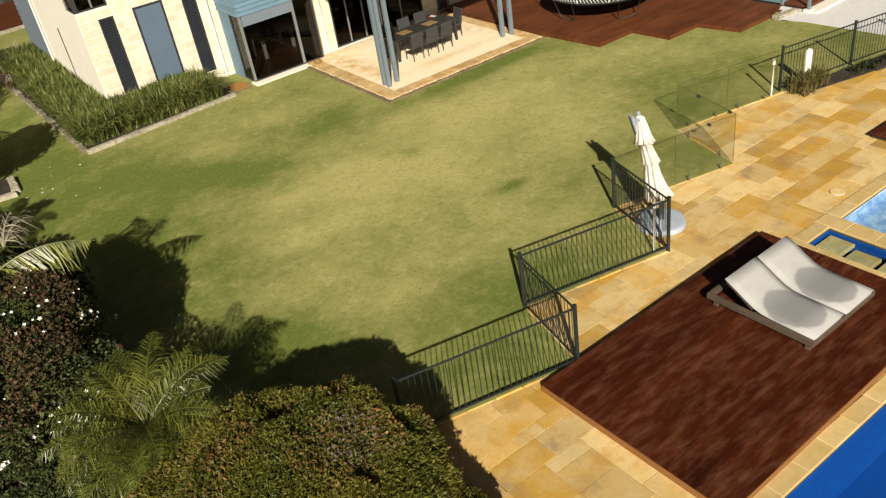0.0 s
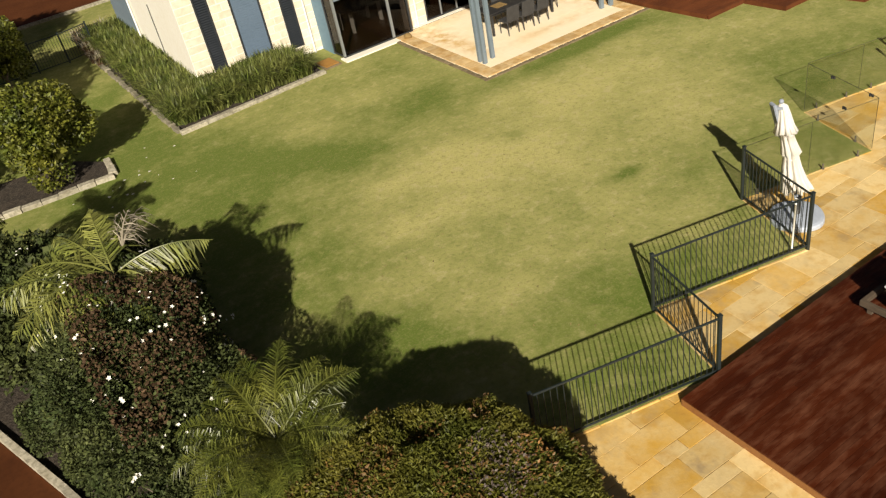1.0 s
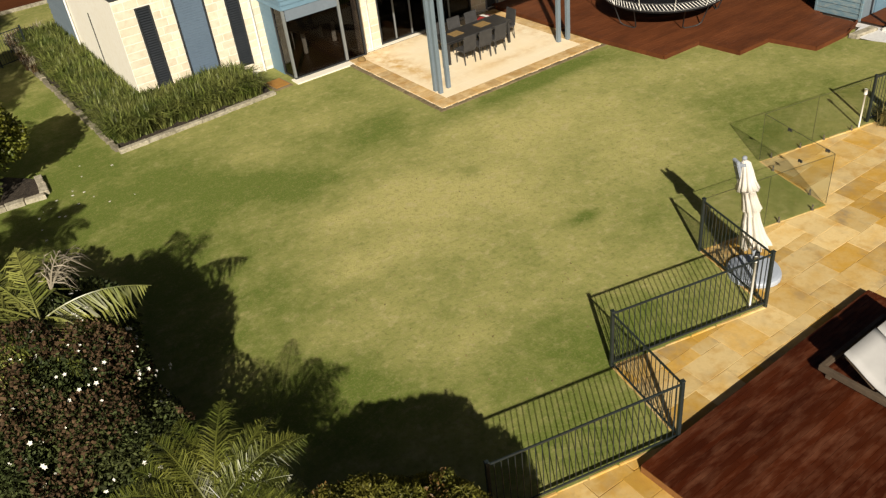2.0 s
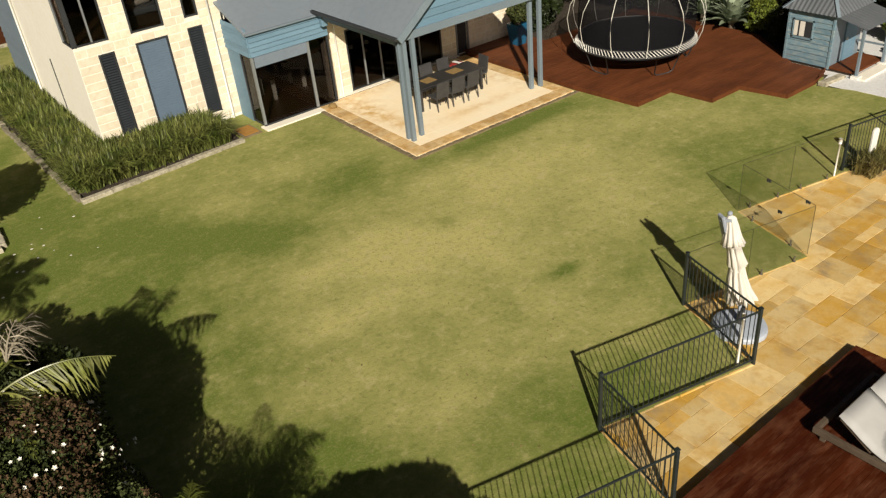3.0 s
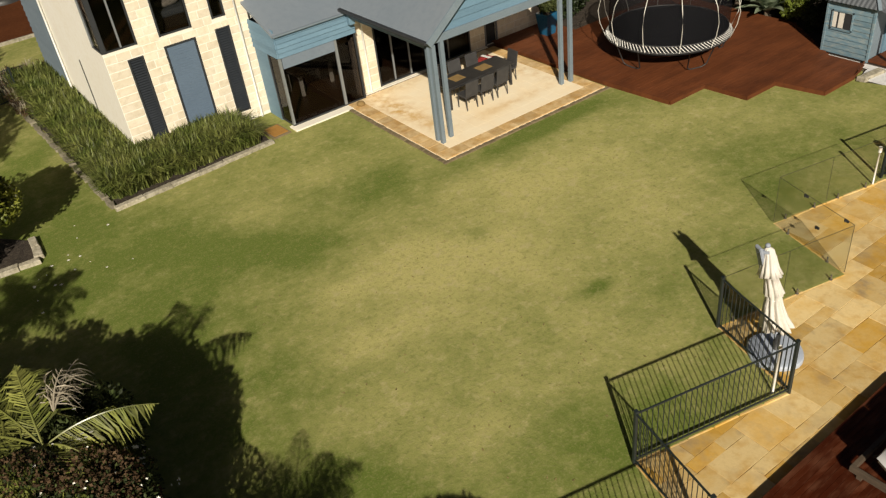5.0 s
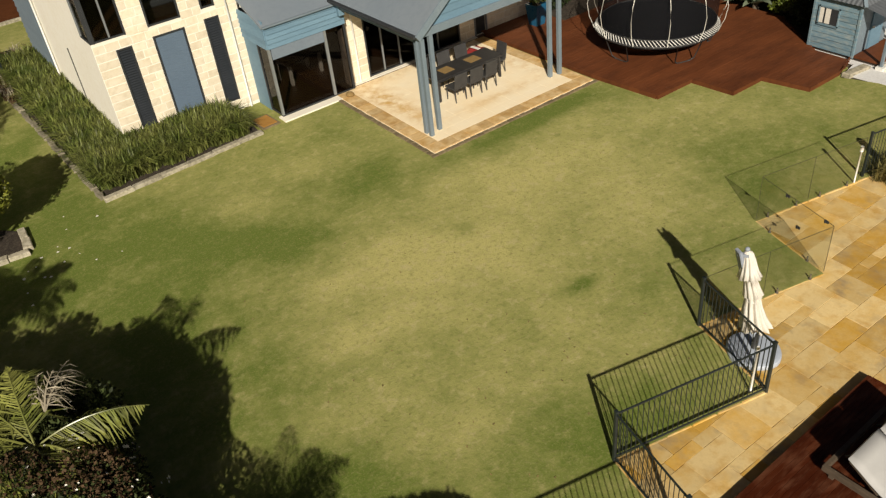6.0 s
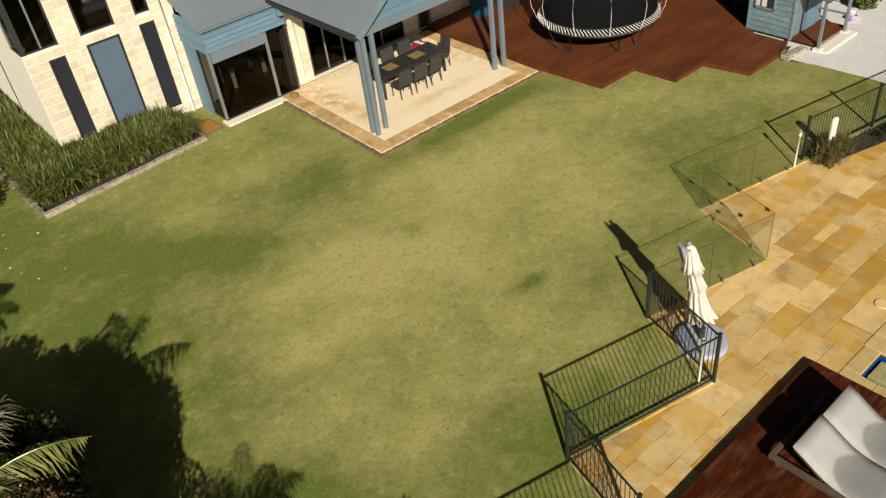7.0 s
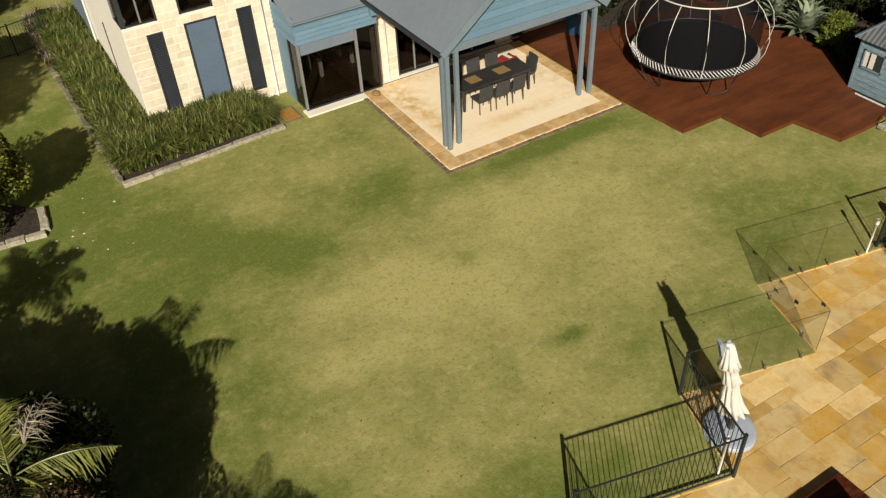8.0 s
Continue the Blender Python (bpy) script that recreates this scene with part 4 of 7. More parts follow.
# roofs: the bay's slope, the verandah's gable, the wing behind
def roof_sheet(name, quad, label="", thick=0.07, ribs=0, mat=None):
    """A pitched sheet with thickness; quad: low left, low right, high right, high left; ribs run up the slope."""
    a, b, c, d = (Vector(v) for v in quad)
    n = (b - a).cross(d - a).normalized()
    if n.z < 0:
        n = -n
    bm = bmesh.new()
    vs = [bm.verts.new(v) for v in (a, b, c, d)] + [bm.verts.new(v - n * thick) for v in (a, b, c, d)]
    for f in ((0, 1, 2, 3), (7, 6, 5, 4), (0, 4, 5, 1), (1, 5, 6, 2), (2, 6, 7, 3), (3, 7, 4, 0)):
        bm.faces.new([vs[i] for i in f])
    bmesh.ops.recalc_face_normals(bm, faces=bm.faces[:])
    for i in range(1, ribs):
        k = i / ribs
        p, q = a.lerp(b, k), d.lerp(c, k)
        if (q - p).length > 0.05:
            bar(p + n * 0.001, q + n * 0.001, 0.022, 0.012, bm)
    return part(name, bm, mat or M_ROOF, house, label)


GX0, GX1, GY, RX = 15.50, 21.10, 21.92, 18.30
GZ, PZ = 3.10, 5.28
BACK = 33.5
roof_sheet("bay_roof", ((BX0 - 0.10, 26.30, 2.98), (15.75, 26.30, 2.98), (15.75, 31.0, 4.79), (BX0 - 0.10, 31.0, 4.79)), "grey metal roof over the bay")
roof_sheet("gable_roof", ((GX0, BACK, GZ), (GX0, GY, GZ), (RX, GY, PZ), (RX, BACK, PZ)), "grey metal roof of the verandah gable")
roof_sheet("gable_roof", ((GX1, GY, GZ), (GX1, BACK, GZ), (RX, BACK, PZ), (RX, GY, PZ)), "grey metal roof of the verandah gable")
roof_sheet("wing_roof", ((GX1 - 0.2, 26.4, 2.9), (24.9, 26.4, 2.9), (24.9, 31.5, 5.0), (GX1 - 0.2, 31.5, 5.0)), "grey metal roof of the side wing")
part("bay_gutter", one_box(BX0 - 0.08, 15.55, 26.25, 26.30, 2.92, 2.97, None, 0.012), M_BLUEGREY, house, "grey gutter")
part("verandah_gutter", one_box(GX0 - 0.1, GX0 + 0.02, GY + 0.02, 26.45, GZ - 0.09, GZ, None, 0.015), M_FRAME, house, "dark gutter along the verandah")
part("rain_head", one_box(15.56, 15.76, 26.12, 26.28, 2.6, 2.95, None, 0.02), M_BLUE, house, "blue rainwater head")
# verge boards and gable front
for xa, xb in ((GX0, RX), (GX1, RX)):
    part("verge_board", bar((xa, GY - 0.02, GZ - 0.09), (xb, GY - 0.02, PZ - 0.09), 0.05, 0.2), M_BLUEGREY, house, "blue-grey verge board")
slope = (PZ - GZ) / (RX - GX0)
gwall = part("gable_wall", one_box(16.0, 20.95, 22.16, 22.24, 3.02, 3.2), M_BLUEGREY, house, "blue weatherboard gable")
board_wall("weatherboard", 0, 0, 22.16, 3.14, 5.0, gwall, step=0.205,
           gable=lambda z: (GX0 + 0.3 + max(0.0, (z - GZ - 0.05)) / slope, GX1 - 0.3 - max(0.0, (z - GZ - 0.05)) / slope))
part("gable_beam", one_box(15.72, 20.98, 22.06, 22.2, 2.92, 3.14, None, 0.01), M_BLUEGREY, house, "blue-grey verandah beam")
part("side_beam", one_box(15.60, 15.74, 22.2, WY, 2.80, 3.0), M_BLUEGREY, house)
part("side_beam", one_box(20.84, 20.98, 22.2, WY, 2.80, 3.0), M_BLUEGREY, house)
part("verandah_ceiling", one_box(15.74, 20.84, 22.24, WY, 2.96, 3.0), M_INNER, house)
for x, y in ((15.66, 21.98), (15.66, 22.22), (16.05, 22.13), (20.56, 22.28), (20.90, 22.22)):
    po = part("verandah_post", one_box(x - 0.06, x + 0.06, y - 0.06, y + 0.06, 0.05, 2.95, None, 0.01), M_BLUEGREY, house, "blue-grey timber post")
    part("shoe", one_box(x - 0.045, x + 0.045, y - 0.045, y + 0.045, 0.04, 0.05), M_STEEL, po)

# ---- patio ----
PX0, PX1, PY0, PY1 = 15.14, 21.30, 21.15, 26.5
patio = structure(part("patio", one_box(PX0 - 0.01, PX1 + 0.02, PY0 - 0.01, PY1 + 0.06, -0.06, 0.02), M_PATIO, None), "beige paved verandah floor with a brown border", "patio")

# flue on the bay roof
bm = bmesh.new()
tube(bm, [(15.5, 28.0, 3.1), (15.5, 28.0, 3.66)], 0.10, 16)
flue = part("flue", bm, M_ALU, house, "grey metal flue", smooth=True)
bm = bmesh.new()
tube(bm, [(15.5, 28.0, 3.66), (15.5, 28.0, 3.78)], 0.17, 16, 0.08)
part("cowl", bm, M_ALU, flue, smooth=True)


# ---- furniture under the verandah ----
def wicker_chair(at, turn):
    ob = thing("dining_chair", "charcoal wicker dining chair on thin legs", "chair", at, turn, "chairs round the verandah table")
    for x in (-0.2, 0.2):
        for y, top in ((-0.2, 0.43), (0.2, 0.9)):
            bm = bmesh.new()
            tube(bm, [(x, y * 1.08, 0), (x, y, 0.42)], 0.018, 6)
            part("leg", bm, M_STEEL, ob, world=False)
    part("seat", one_box(-0.24, 0.24, -0.25, 0.22, 0.40, 0.46, None, 0.015), M_WICKER, ob, world=False)
    bm = one_box(-0.24, 0.24, -0.02, 0.02, 0.0, 0.50, None, 0.015)
    bm.transform(pose(0, 0.225, 0.44, -9, 0, 0))
    part("backrest", bm, M_WICKER, ob, world=False)
    return ob


table = thing("dining_table", "long charcoal outdoor dining table on the patio", "table", (18.32, 23.86, 0.05))
part("tabletop", one_box(-1.3, 1.3, -0.44, 0.44, 0.70, 0.745, None, 0.01), M_TOP, table, world=False)
part("apron", one_box(-1.2, 1.2, -0.36, 0.36, 0.62, 0.70), M_TOP, table, world=False)
for x in (-1.2, 1.2):
    for y in (-0.36, 0.36):
        part("leg", one_box(x - 0.035, x + 0.035, y - 0.035, y + 0.035, 0, 0.70, None, 0.006), M_TOP, table, world=False)
chair = wicker_chair((17.6, 23.28, 0.05), 180)
for x, y, a in ((18.2, 23.26, 178), (18.8, 23.28, 182), (17.6, 24.46, 2), (18.25, 24.48, -3), (18.95, 24.46, 0), (19.68, 23.88, -92)):
    copy_thing(chair, pose(x, y, 0.05, 0, 0, a))
for x, w in ((17.7, 0.42), (18.75, 0.46)):
    mt = thing("placemat", "square tan woven placemat on the dark table", "placemat", (x, 23.88, 0.796), 3, "placemats")
    part("weave", one_box(-w / 2, w / 2, -0.2, 0.2, 0, 0.006, None, 0.002), M_MATTAN, mt, world=False)
towel = thing("folded_towel", "crumpled red and white towel on a chair behind the table", "towel", (19.5, 24.85, 0.47), 8)
bm = bmesh.new()
n = 10
vs = [[bm.verts.new((-0.42 + 0.84 * i / n, -0.2 + 0.4 * j / 6, 0.03 + 0.05 * math.sin(i * 1.3) * math.cos(j * 0.9) - 0.0)) for j in range(7)] for i in range(n + 1)]
for i in range(n):
    for j in range(6):
        bm.faces.new((vs[i][j], vs[i + 1][j], vs[i + 1][j + 1], vs[i][j + 1]))
r = bmesh.ops.extrude_face_region(bm, geom=bm.faces[:])
bmesh.ops.translate(bm, verts=[v for v in r["geom"] if isinstance(v, bmesh.types.BMVert)], vec=(0, 0, 0.05))
bmesh.ops.recalc_face_normals(bm, faces=bm.faces[:])
part("cloth", bm, M_RED, towel, world=False, smooth=True)
for x in (0.1,):
    part("stripe", one_box(x, x + 0.12, -0.19, 0.19, 0.125, 0.138, None, 0.004), M_WHITE, towel, "white stripe", world=False)
rack = thing("low_bench", "low charcoal side bench behind the table", "bench", (19.5, 24.9, 0.05), 4)
part("top", one_box(-0.5, 0.5, -0.24, 0.24, 0.36, 0.43, None, 0.01), M_WICKER, rack, world=False)
for x in (-0.44, 0.44):
    for y in (-0.2, 0.2):
        part("leg", one_box(x - 0.03, x + 0.03, y - 0.03, y + 0.03, 0, 0.36), M_WICKER, rack, world=False)
rock = thing("round_stone", "round brown stone at the patio corner", "stone", (15.42, 26.05, 0.1))
bm = bmesh.new()
bmesh.ops.create_icosphere(bm, subdivisions=3, radius=0.14)
for v in bm.verts:
    v.co *= 1 + 0.16 * noise.noise(v.co * 9)
    v.co.z *= 0.7
part("body", bm, M_MATTAN, rock, world=False, smooth=True)
# table indoors behind the bay glass
it = thing("indoor_table", "pale table with thick white legs behind the glass", "table", (15.1, 28.75, 0.04), 12)
part("tabletop", one_box(-0.75, 0.75, -0.45, 0.45, 0.70, 0.75, None, 0.01), M_TOP, it, "dark tabletop", world=False)
for x in (-0.65, 0.65):
    for y in (-0.36, 0.36):
        part("leg", one_box(x - 0.05, x + 0.05, y - 0.05, y + 0.05, 0, 0.70), M_WHITE, it, "white leg", world=False)
mat_ = thing("doormat", "rust-orange coir doormat beside the planting", "doormat", (12.62, 26.58, 0.0), 3)
part("fibre", one_box(-0.24, 0.24, -0.34, 0.34, 0.045, 0.07, None, 0.006), M_DOORMAT, mat_, world=False)
part("slab", one_box(-0.3, 0.3, -0.42, 0.42, -0.04, 0.045, None, 0.008), M_BRICKEDGE, mat_, world=False)

# ---- timber deck with the trampoline ----
def deck_span(y):
    """The stretch of the stepped deck at a line y."""
    x1 = 28.85 if y > 19.63 else max(27.14, 28.81 - (19.63 - y) * 0.733)
    if y > 25.2:
        x1 = 24.0
    if y > 21.2:
        x0 = 21.42
    elif y > 18.86:
        x0 = 21.42 + (21.2 - y) * 0.085
    elif y > 17.44:
        x0 = 23.12 + (18.86 - y) * 0.06
    else:
        x0 = 24.56 + (17.44 - y) * 0.18
    if y > 18.86:
        return x0, x1
    if y > 17.44:
        return x0, x1
    return x0, min(27.14, 26.05 + (y - 15.9) * 3.0)


deck = thing("timber_deck", "large red-brown timber deck with stepped corners", "deck", (24.5, 21.0, 0))
y = 16.02
boards = []
while y < 26.85:
    boards.append((y, *deck_span(y + 0.07)))
    y += 0.143
bm = bmesh.new()
for x0, x1, y0, y1 in ((24.8, 26.2, 16.06, 17.46), (23.3, 27.3, 17.46, 18.84), (21.65, 27.9, 18.84, 19.9), (21.62, 28.5, 19.9, 25.15), (21.62, 23.95, 25.15, 26.8)):
    box(bm, x0, x1, y0, y1, -0.06, 0.10)
part("bearers", bm, M_DECK_RED, deck)
for p, q in (((21.42, 21.3), (21.62, 18.90)), ((21.62, 18.86), (23.12, 18.84)), ((23.12, 18.84), (23.22, 17.45)), ((23.22, 17.43), (24.54, 17.42)), ((24.54, 17.42), (24.80, 16.03)), ((24.80, 16.01), (26.25, 16.0)), ((26.25, 16.0), (27.34, 16.33)), ((21.40, 26.5), (21.42, 21.3))):
    part("fascia", bar((*p, 0.035), (*q, 0.035), 0.03, 0.19), M_DECK_RED, deck)


def trampoline(at, turn):
    ob = thing("trampoline", "round black trampoline with striped springs, pale net poles and dark netting", "trampoline", at, turn)
    R, RM, Z = 1.96, 1.84, 0.90
    bm = bmesh.new()
    bmesh.ops.create_circle(bm, cap_ends=True, segments=48, radius=RM)
    for v in bm.verts:
        v.co.z = Z
    part("jumping_mat", bm, M_BLACK, ob, "black woven mat", world=False)
    bm = bmesh.new()
    tube(bm, [((RM) * math.cos(a), RM * math.sin(a), Z) for a in [2 * math.pi * i / 48 for i in range(49)]], 0.025, 6)
    part("mat_hem", bm, M_STEEL, ob, "grey hem", world=False, smooth=True)
    bm = bmesh.new()
    tube(bm, [(R * math.cos(a), R * math.sin(a), Z - 0.18) for a in [2 * math.pi * i / 48 for i in range(49)]], 0.032, 6)
    part("frame_ring", bm, M_STEEL, ob, world=False, smooth=True)
    bm = bmesh.new()
    tube(bm, [(0, 0, 0), (0.128, 0.20, -0.18)], 0.0125, 5)
    me = mesh_of(bm, "spring_rod", M_WHITE)
    n = 104
    for i in range(n):
        a = 2 * math.pi * i / n
        s = new("spring_rod", me)
        s.parent = ob
        s.matrix_basis = pose(RM * math.cos(a), RM * math.sin(a), Z, 0, 0, math.degrees(a))
    bm = bmesh.new()
    m_ = 48
    for r0, z0, r1, z1 in ((RM - 0.02, Z - 0.05, R - 0.02, Z - 0.20),):
        va = [bm.verts.new((r0 * math.cos(2 * math.pi * i / m_), r0 * math.sin(2 * math.pi * i / m_), z0)) for i in range(m_)]
        vb = [bm.verts.new((r1 * math.cos(2 * math.pi * i / m_), r1 * math.sin(2 * math.pi * i / m_), z1)) for i in range(m_)]
        vc = [bm.verts.new((r1 * math.cos(2 * math.pi * i / m_), r1 * math.sin(2 * math.pi * i / m_), z1 - 0.05)) for i in range(m_)]
        for i in range(m_):
            j = (i + 1) % m_
            bm.faces.new((va[i], va[j], vb[j], vb[i]))
            bm.faces.new((vb[i], vb[j], vc[j], vc[i]))
    part("skirt", bm, M_BLACK, ob, "black fabric skirt", world=False, smooth=True)
    # poles bow outward and come in again to the top ring
    prof = [(R + 0.02, Z - 0.18), (R + 0.20, Z + 0.25), (R + 0.26, Z + 0.65), (R + 0.16, Z + 1.10), (R - 0.10, Z + 1.50), (R - 0.42, Z + 1.80)]
    n = 12
    for i in range(n):
        a = 2 * math.pi * (i + 0.5) / n
        bm = bmesh.new()
        tube(bm, [(r * math.cos(a), r * math.sin(a), z) for r, z in prof], 0.011, 6)
        part("net_pole", bm, M_GALV, ob, "pale flexible pole", world=False, smooth=True)
    for rr, zz in ((R - 0.42, Z + 1.80),):
        bm = bmesh.new()
        tube(bm, [(rr * math.cos(a), rr * math.sin(a), zz) for a in [2 * math.pi * i / 48 for i in range(49)]], 0.022, 6)
        part("top_ring", bm, M_GALV, ob, "pale top ring", world=False, smooth=True)
    bm = bmesh.new()
    np_ = [(RM + 0.02, Z + 0.02), (RM + 0.04, Z + 0.6), (RM, Z + 1.2), (R - 0.44, Z + 1.78)]
    rings = [[bm.verts.new((r * math.cos(2 * math.pi * i / 48), r * math.sin(2 * math.pi * i / 48), z)) for i in range(48)] for r, z in np_]
    for u, v in zip(rings, rings[1:]):
        for i in range(48):
            bm.faces.new((u[i], u[(i + 1) % 48], v[(i + 1) % 48], v[i]))
    part("netting", bm, M_NET, ob, "black see-through netting", world=False, smooth=True)
    for i in range(5):
        a = radians(175.5 + i * 72)
        bm = bmesh.new()
        for b in (-0.22, 0.22):
            tube(bm, [(R * math.cos(a + b), R * math.sin(a + b), Z - 0.18), (1.72 * math.cos(a + b * 0.9), 1.72 * math.sin(a + b * 0.9), 0.10), (1.66 * math.cos(a + b * 0.6), 1.66 * math.sin(a + b * 0.6), 0.02)], 0.02, 6)
        tube(bm, [(1.66 * math.cos(a + b), 1.66 * math.sin(a + b), 0.02) for b in (-0.132, -0.07, 0, 0.07, 0.132)], 0.02, 6)
        part("leg", bm, M_STEEL, ob, "bent dark steel leg", world=False, smooth=True)
    return ob


trampoline((24.38, 21.34, 0.13), 5.0)

pot = thing("planter_pot", "square glazed blue planter on the deck", "planter", (23.15, 25.7, 0.13), 4)
bm = bmesh.new()
lo, hi, inn = 0.20, 0.28, 0.23
rows = [[bm.verts.new((sx * r, sy * r, z)) for sx, sy in ((-1, -1), (1, -1), (1, 1), (-1, 1))] for r, z in ((lo, 0), (hi, 0.70), (hi, 0.76), (inn, 0.76), (inn, 0.66))]
for u, v in zip(rows, rows[1:]):
    for i in range(4):
        bm.faces.new((u[i], u[(i + 1) % 4], v[(i + 1) % 4], v[i]))
bm.faces.new(rows[0][::-1])
part("body", bm, M_POT, pot, world=False)
bm = bmesh.new()
bm.faces.new([bm.verts.new((sx * inn, sy * inn, 0.66)) for sx, sy in ((-1, -1), (1, -1), (1, 1), (-1, 1))])
part("soil", bm, M_MULCH, pot, world=False)


# ---- playhouse ----
def playhouse():
    ob = thing("playhouse", "small weathered blue timber playhouse with grey corrugated roof and porch", "playhouse", (28.23, 17.02, 0), 0)
    x0, x1, y0, y1, zt = -0.85, 0.85, -0.75, 0.75, 1.78
    w = part("wall_frame", one_box(x0 + 0.03, x1, y0 + 0.02, y1, 0.1, zt), M_BLUEGREY, ob, world=False)
    z = 0.12
    while z < zt - 0.03:
        bm = bmesh.new()
        vs = [bm.verts.new(v) for v in ((x0 - 0.03, y0, z), (x0 - 0.03, y1, z), (x0 + 0.03, y1, z), (x0 + 0.03, y0, z), (x0 - 0.01, y0, z + 0.16), (x0 - 0.01, y1, z + 0.16), (x0 + 0.03, y1, z + 0.16), (x0 + 0.03, y0, z + 0.16))]
        for f in ((0, 1, 2, 3), (7, 6, 5, 4), (4, 5, 1, 0), (5, 6, 2, 1), (6, 7, 3, 2), (7, 4, 0, 3)):
            bm.faces.new([vs[i] for i in f])
        part("weatherboard", bm, M_PLAY, w, world=False)
        z += 0.166
    part("corner_post", one_box(x0 - 0.04, x0 + 0.03, y0 - 0.02, y0 + 0.05, 0.08, zt, None, 0.005), M_PLAY, ob, world=False)
    part("corner_post", one_box(x0 - 0.04, x0 + 0.03, y1 - 0.05, y1 + 0.02, 0.08, zt, None, 0.005), M_PLAY, ob, world=False)
    win = part("window", one_box(x0 - 0.045, x0 - 0.035, -0.08, 0.52, 0.92, 1.42), M_FRAME, ob, "small window with pale curtains", world=False)
    for q in ((-0.12, -0.08, 0.88, 1.46), (0.52, 0.56, 0.88, 1.46), (-0.12, 0.56, 1.42, 1.46), (-0.12, 0.56, 0.86, 0.92)):
        part("frame", one_box(x0 - 0.065, x0 - 0.03, q[0], q[1], q[2], q[3]), M_PLAY, win, world=False)
    for yy, hw in ((0.47, 0.045), (0.41, 0.018), (0.27, 0.06), (0.19, 0.022)):
        part("curtain", one_box(x0 - 0.055, x0 - 0.046, yy - hw, yy + hw, 0.94, 1.40, None, 0.003), M_CANVAS, win, "pale curtain fold", world=False)
    door = part("door", one_box(-0.15, 0.5, y0 - 0.03, y0 + 0.02, 0.16, 1.5), M_BLUE, ob, "blue plank door standing shut", world=False)
    bm = bmesh.new()
    bmesh.ops.create_icosphere(bm, subdivisions=2, radius=0.04)
    bm.transform(pose(-0.08, y0 - 0.06, 0.85))
    part("knob", bm, M_WHITE, door, world=False, smooth=True)
    # hipped corrugated roof: one ridge, four slopes with waves
    ex, ey, rz = 1.02, 0.92, 2.62
    for k, (a, b, c, d) in enumerate((((-ex, -ey), (-ex, ey), (-0.12, 0.05), (-0.12, -0.05)), ((ex, ey), (ex, -ey), (0.12, -0.05), (0.12, 0.05)),
                                      ((ex, -ey), (-ex, -ey), (-0.12, -0.05), (0.12, -0.05)), ((-ex, ey), (ex, ey), (0.12, 0.05), (-0.12, 0.05)))):
        bm = bmesh.new()
        n = 52
        A, B, C, D = (Vector((*q, zz)) for q, zz in ((a, zt - 0.04), (b, zt - 0.04), (c, rz), (d, rz)))
        nn = (B - A).cross(D - A).normalized()
        nn = nn if nn.z > 0 else -nn
        lo_, hi_ = [], []
        for i in range(n + 1):
            t_ = i / n
            off = nn * (0.014 * math.sin(2 * math.pi * i / 4))
            # waves run straight up the slope and stop at the hips
            p = A.lerp(B, t_)
            ax = (B - A).normalized()
            s = (p - A).dot(ax)
            l0, l1, full = (D - A).dot(ax), (C - A).dot(ax), (B - A).length
            k_ = min(1.0, s / l0 if l0 > 0 else 1.0, (full - s) / (full - l1))
            up = (D - A) - ax * l0
            lo_.append(bm.verts.new(p + off))
            hi_.append(bm.verts.new(p + up * k_ + off))
        for i in range(n):
            bm.faces.new((lo_[i], lo_[i + 1], hi_[i + 1], hi_[i]))
        part("roof_slope", bm, M_ALU_DULL, ob, "grey corrugated roof sheet", world=False, smooth=True)
        part("hip_cap", bar(Vector((*a, zt - 0.03)), Vector((*d, rz + 0.01)), 0.1, 0.03), M_BLUEGREY, ob, world=False)
    part("ridge_cap", one_box(-0.16, 0.16, -0.1, 0.1, rz - 0.02, rz + 0.05, None, 0.015), M_BLUEGREY, ob, world=False)
    # porch
    bm = bmesh.new()
    n = 44
    f = [bm.verts.new((-0.95 + 1.9 * i / n, -1.78, 1.50 + 0.012 * math.sin(2 * math.pi * i / 4))) for i in range(n + 1)]
    g = [bm.verts.new((-0.95 + 1.9 * i / n, -0.80, 1.74 + 0.012 * math.sin(2 * math.pi * i / 4))) for i in range(n + 1)]
    for i in range(n):
        bm.faces.new((f[i], f[i + 1], g[i + 1], g[i]))
    part("porch_roof", bm, M_ALU_DULL, ob, "grey corrugated porch sheet", world=False, smooth=True)
    for x in (-0.9, 0.62):
        po = part("porch_post", one_box(x - 0.04, x + 0.04, -1.72, -1.64, 0.1, 1.5, None, 0.006), M_BLUEGREY, ob, "grey timber porch post", world=False)
        part("foot", one_box(x - 0.12, x + 0.12, -1.8, -1.56, 0.0, 0.1, None, 0.01), M_WHITE, po, "pale concrete foot", world=False)
    part("porch_floor", one_box(-0.85, 0.85, -1.6, -0.76, 0.10, 0.16, None, 0.006), M_DECK_RED, ob, "red-brown porch floor", world=False)
    part("floor_bearer", one_box(-0.8, 0.8, -1.5, 0.7, 0.0, 0.10), M_TIMBER, ob, world=False)
    part("porch_slab", one_box(-0.98, 0.82, -2.0, -1.62, 0.0, 0.07, None, 0.012), M_MORTAR, ob, "pale concrete slab", world=False)
    part("porch_rail", bar((0.62, -1.68, 0.62), (0.62, -0.78, 0.62), 0.05), M_BLUEGREY, ob, world=False)
    return ob


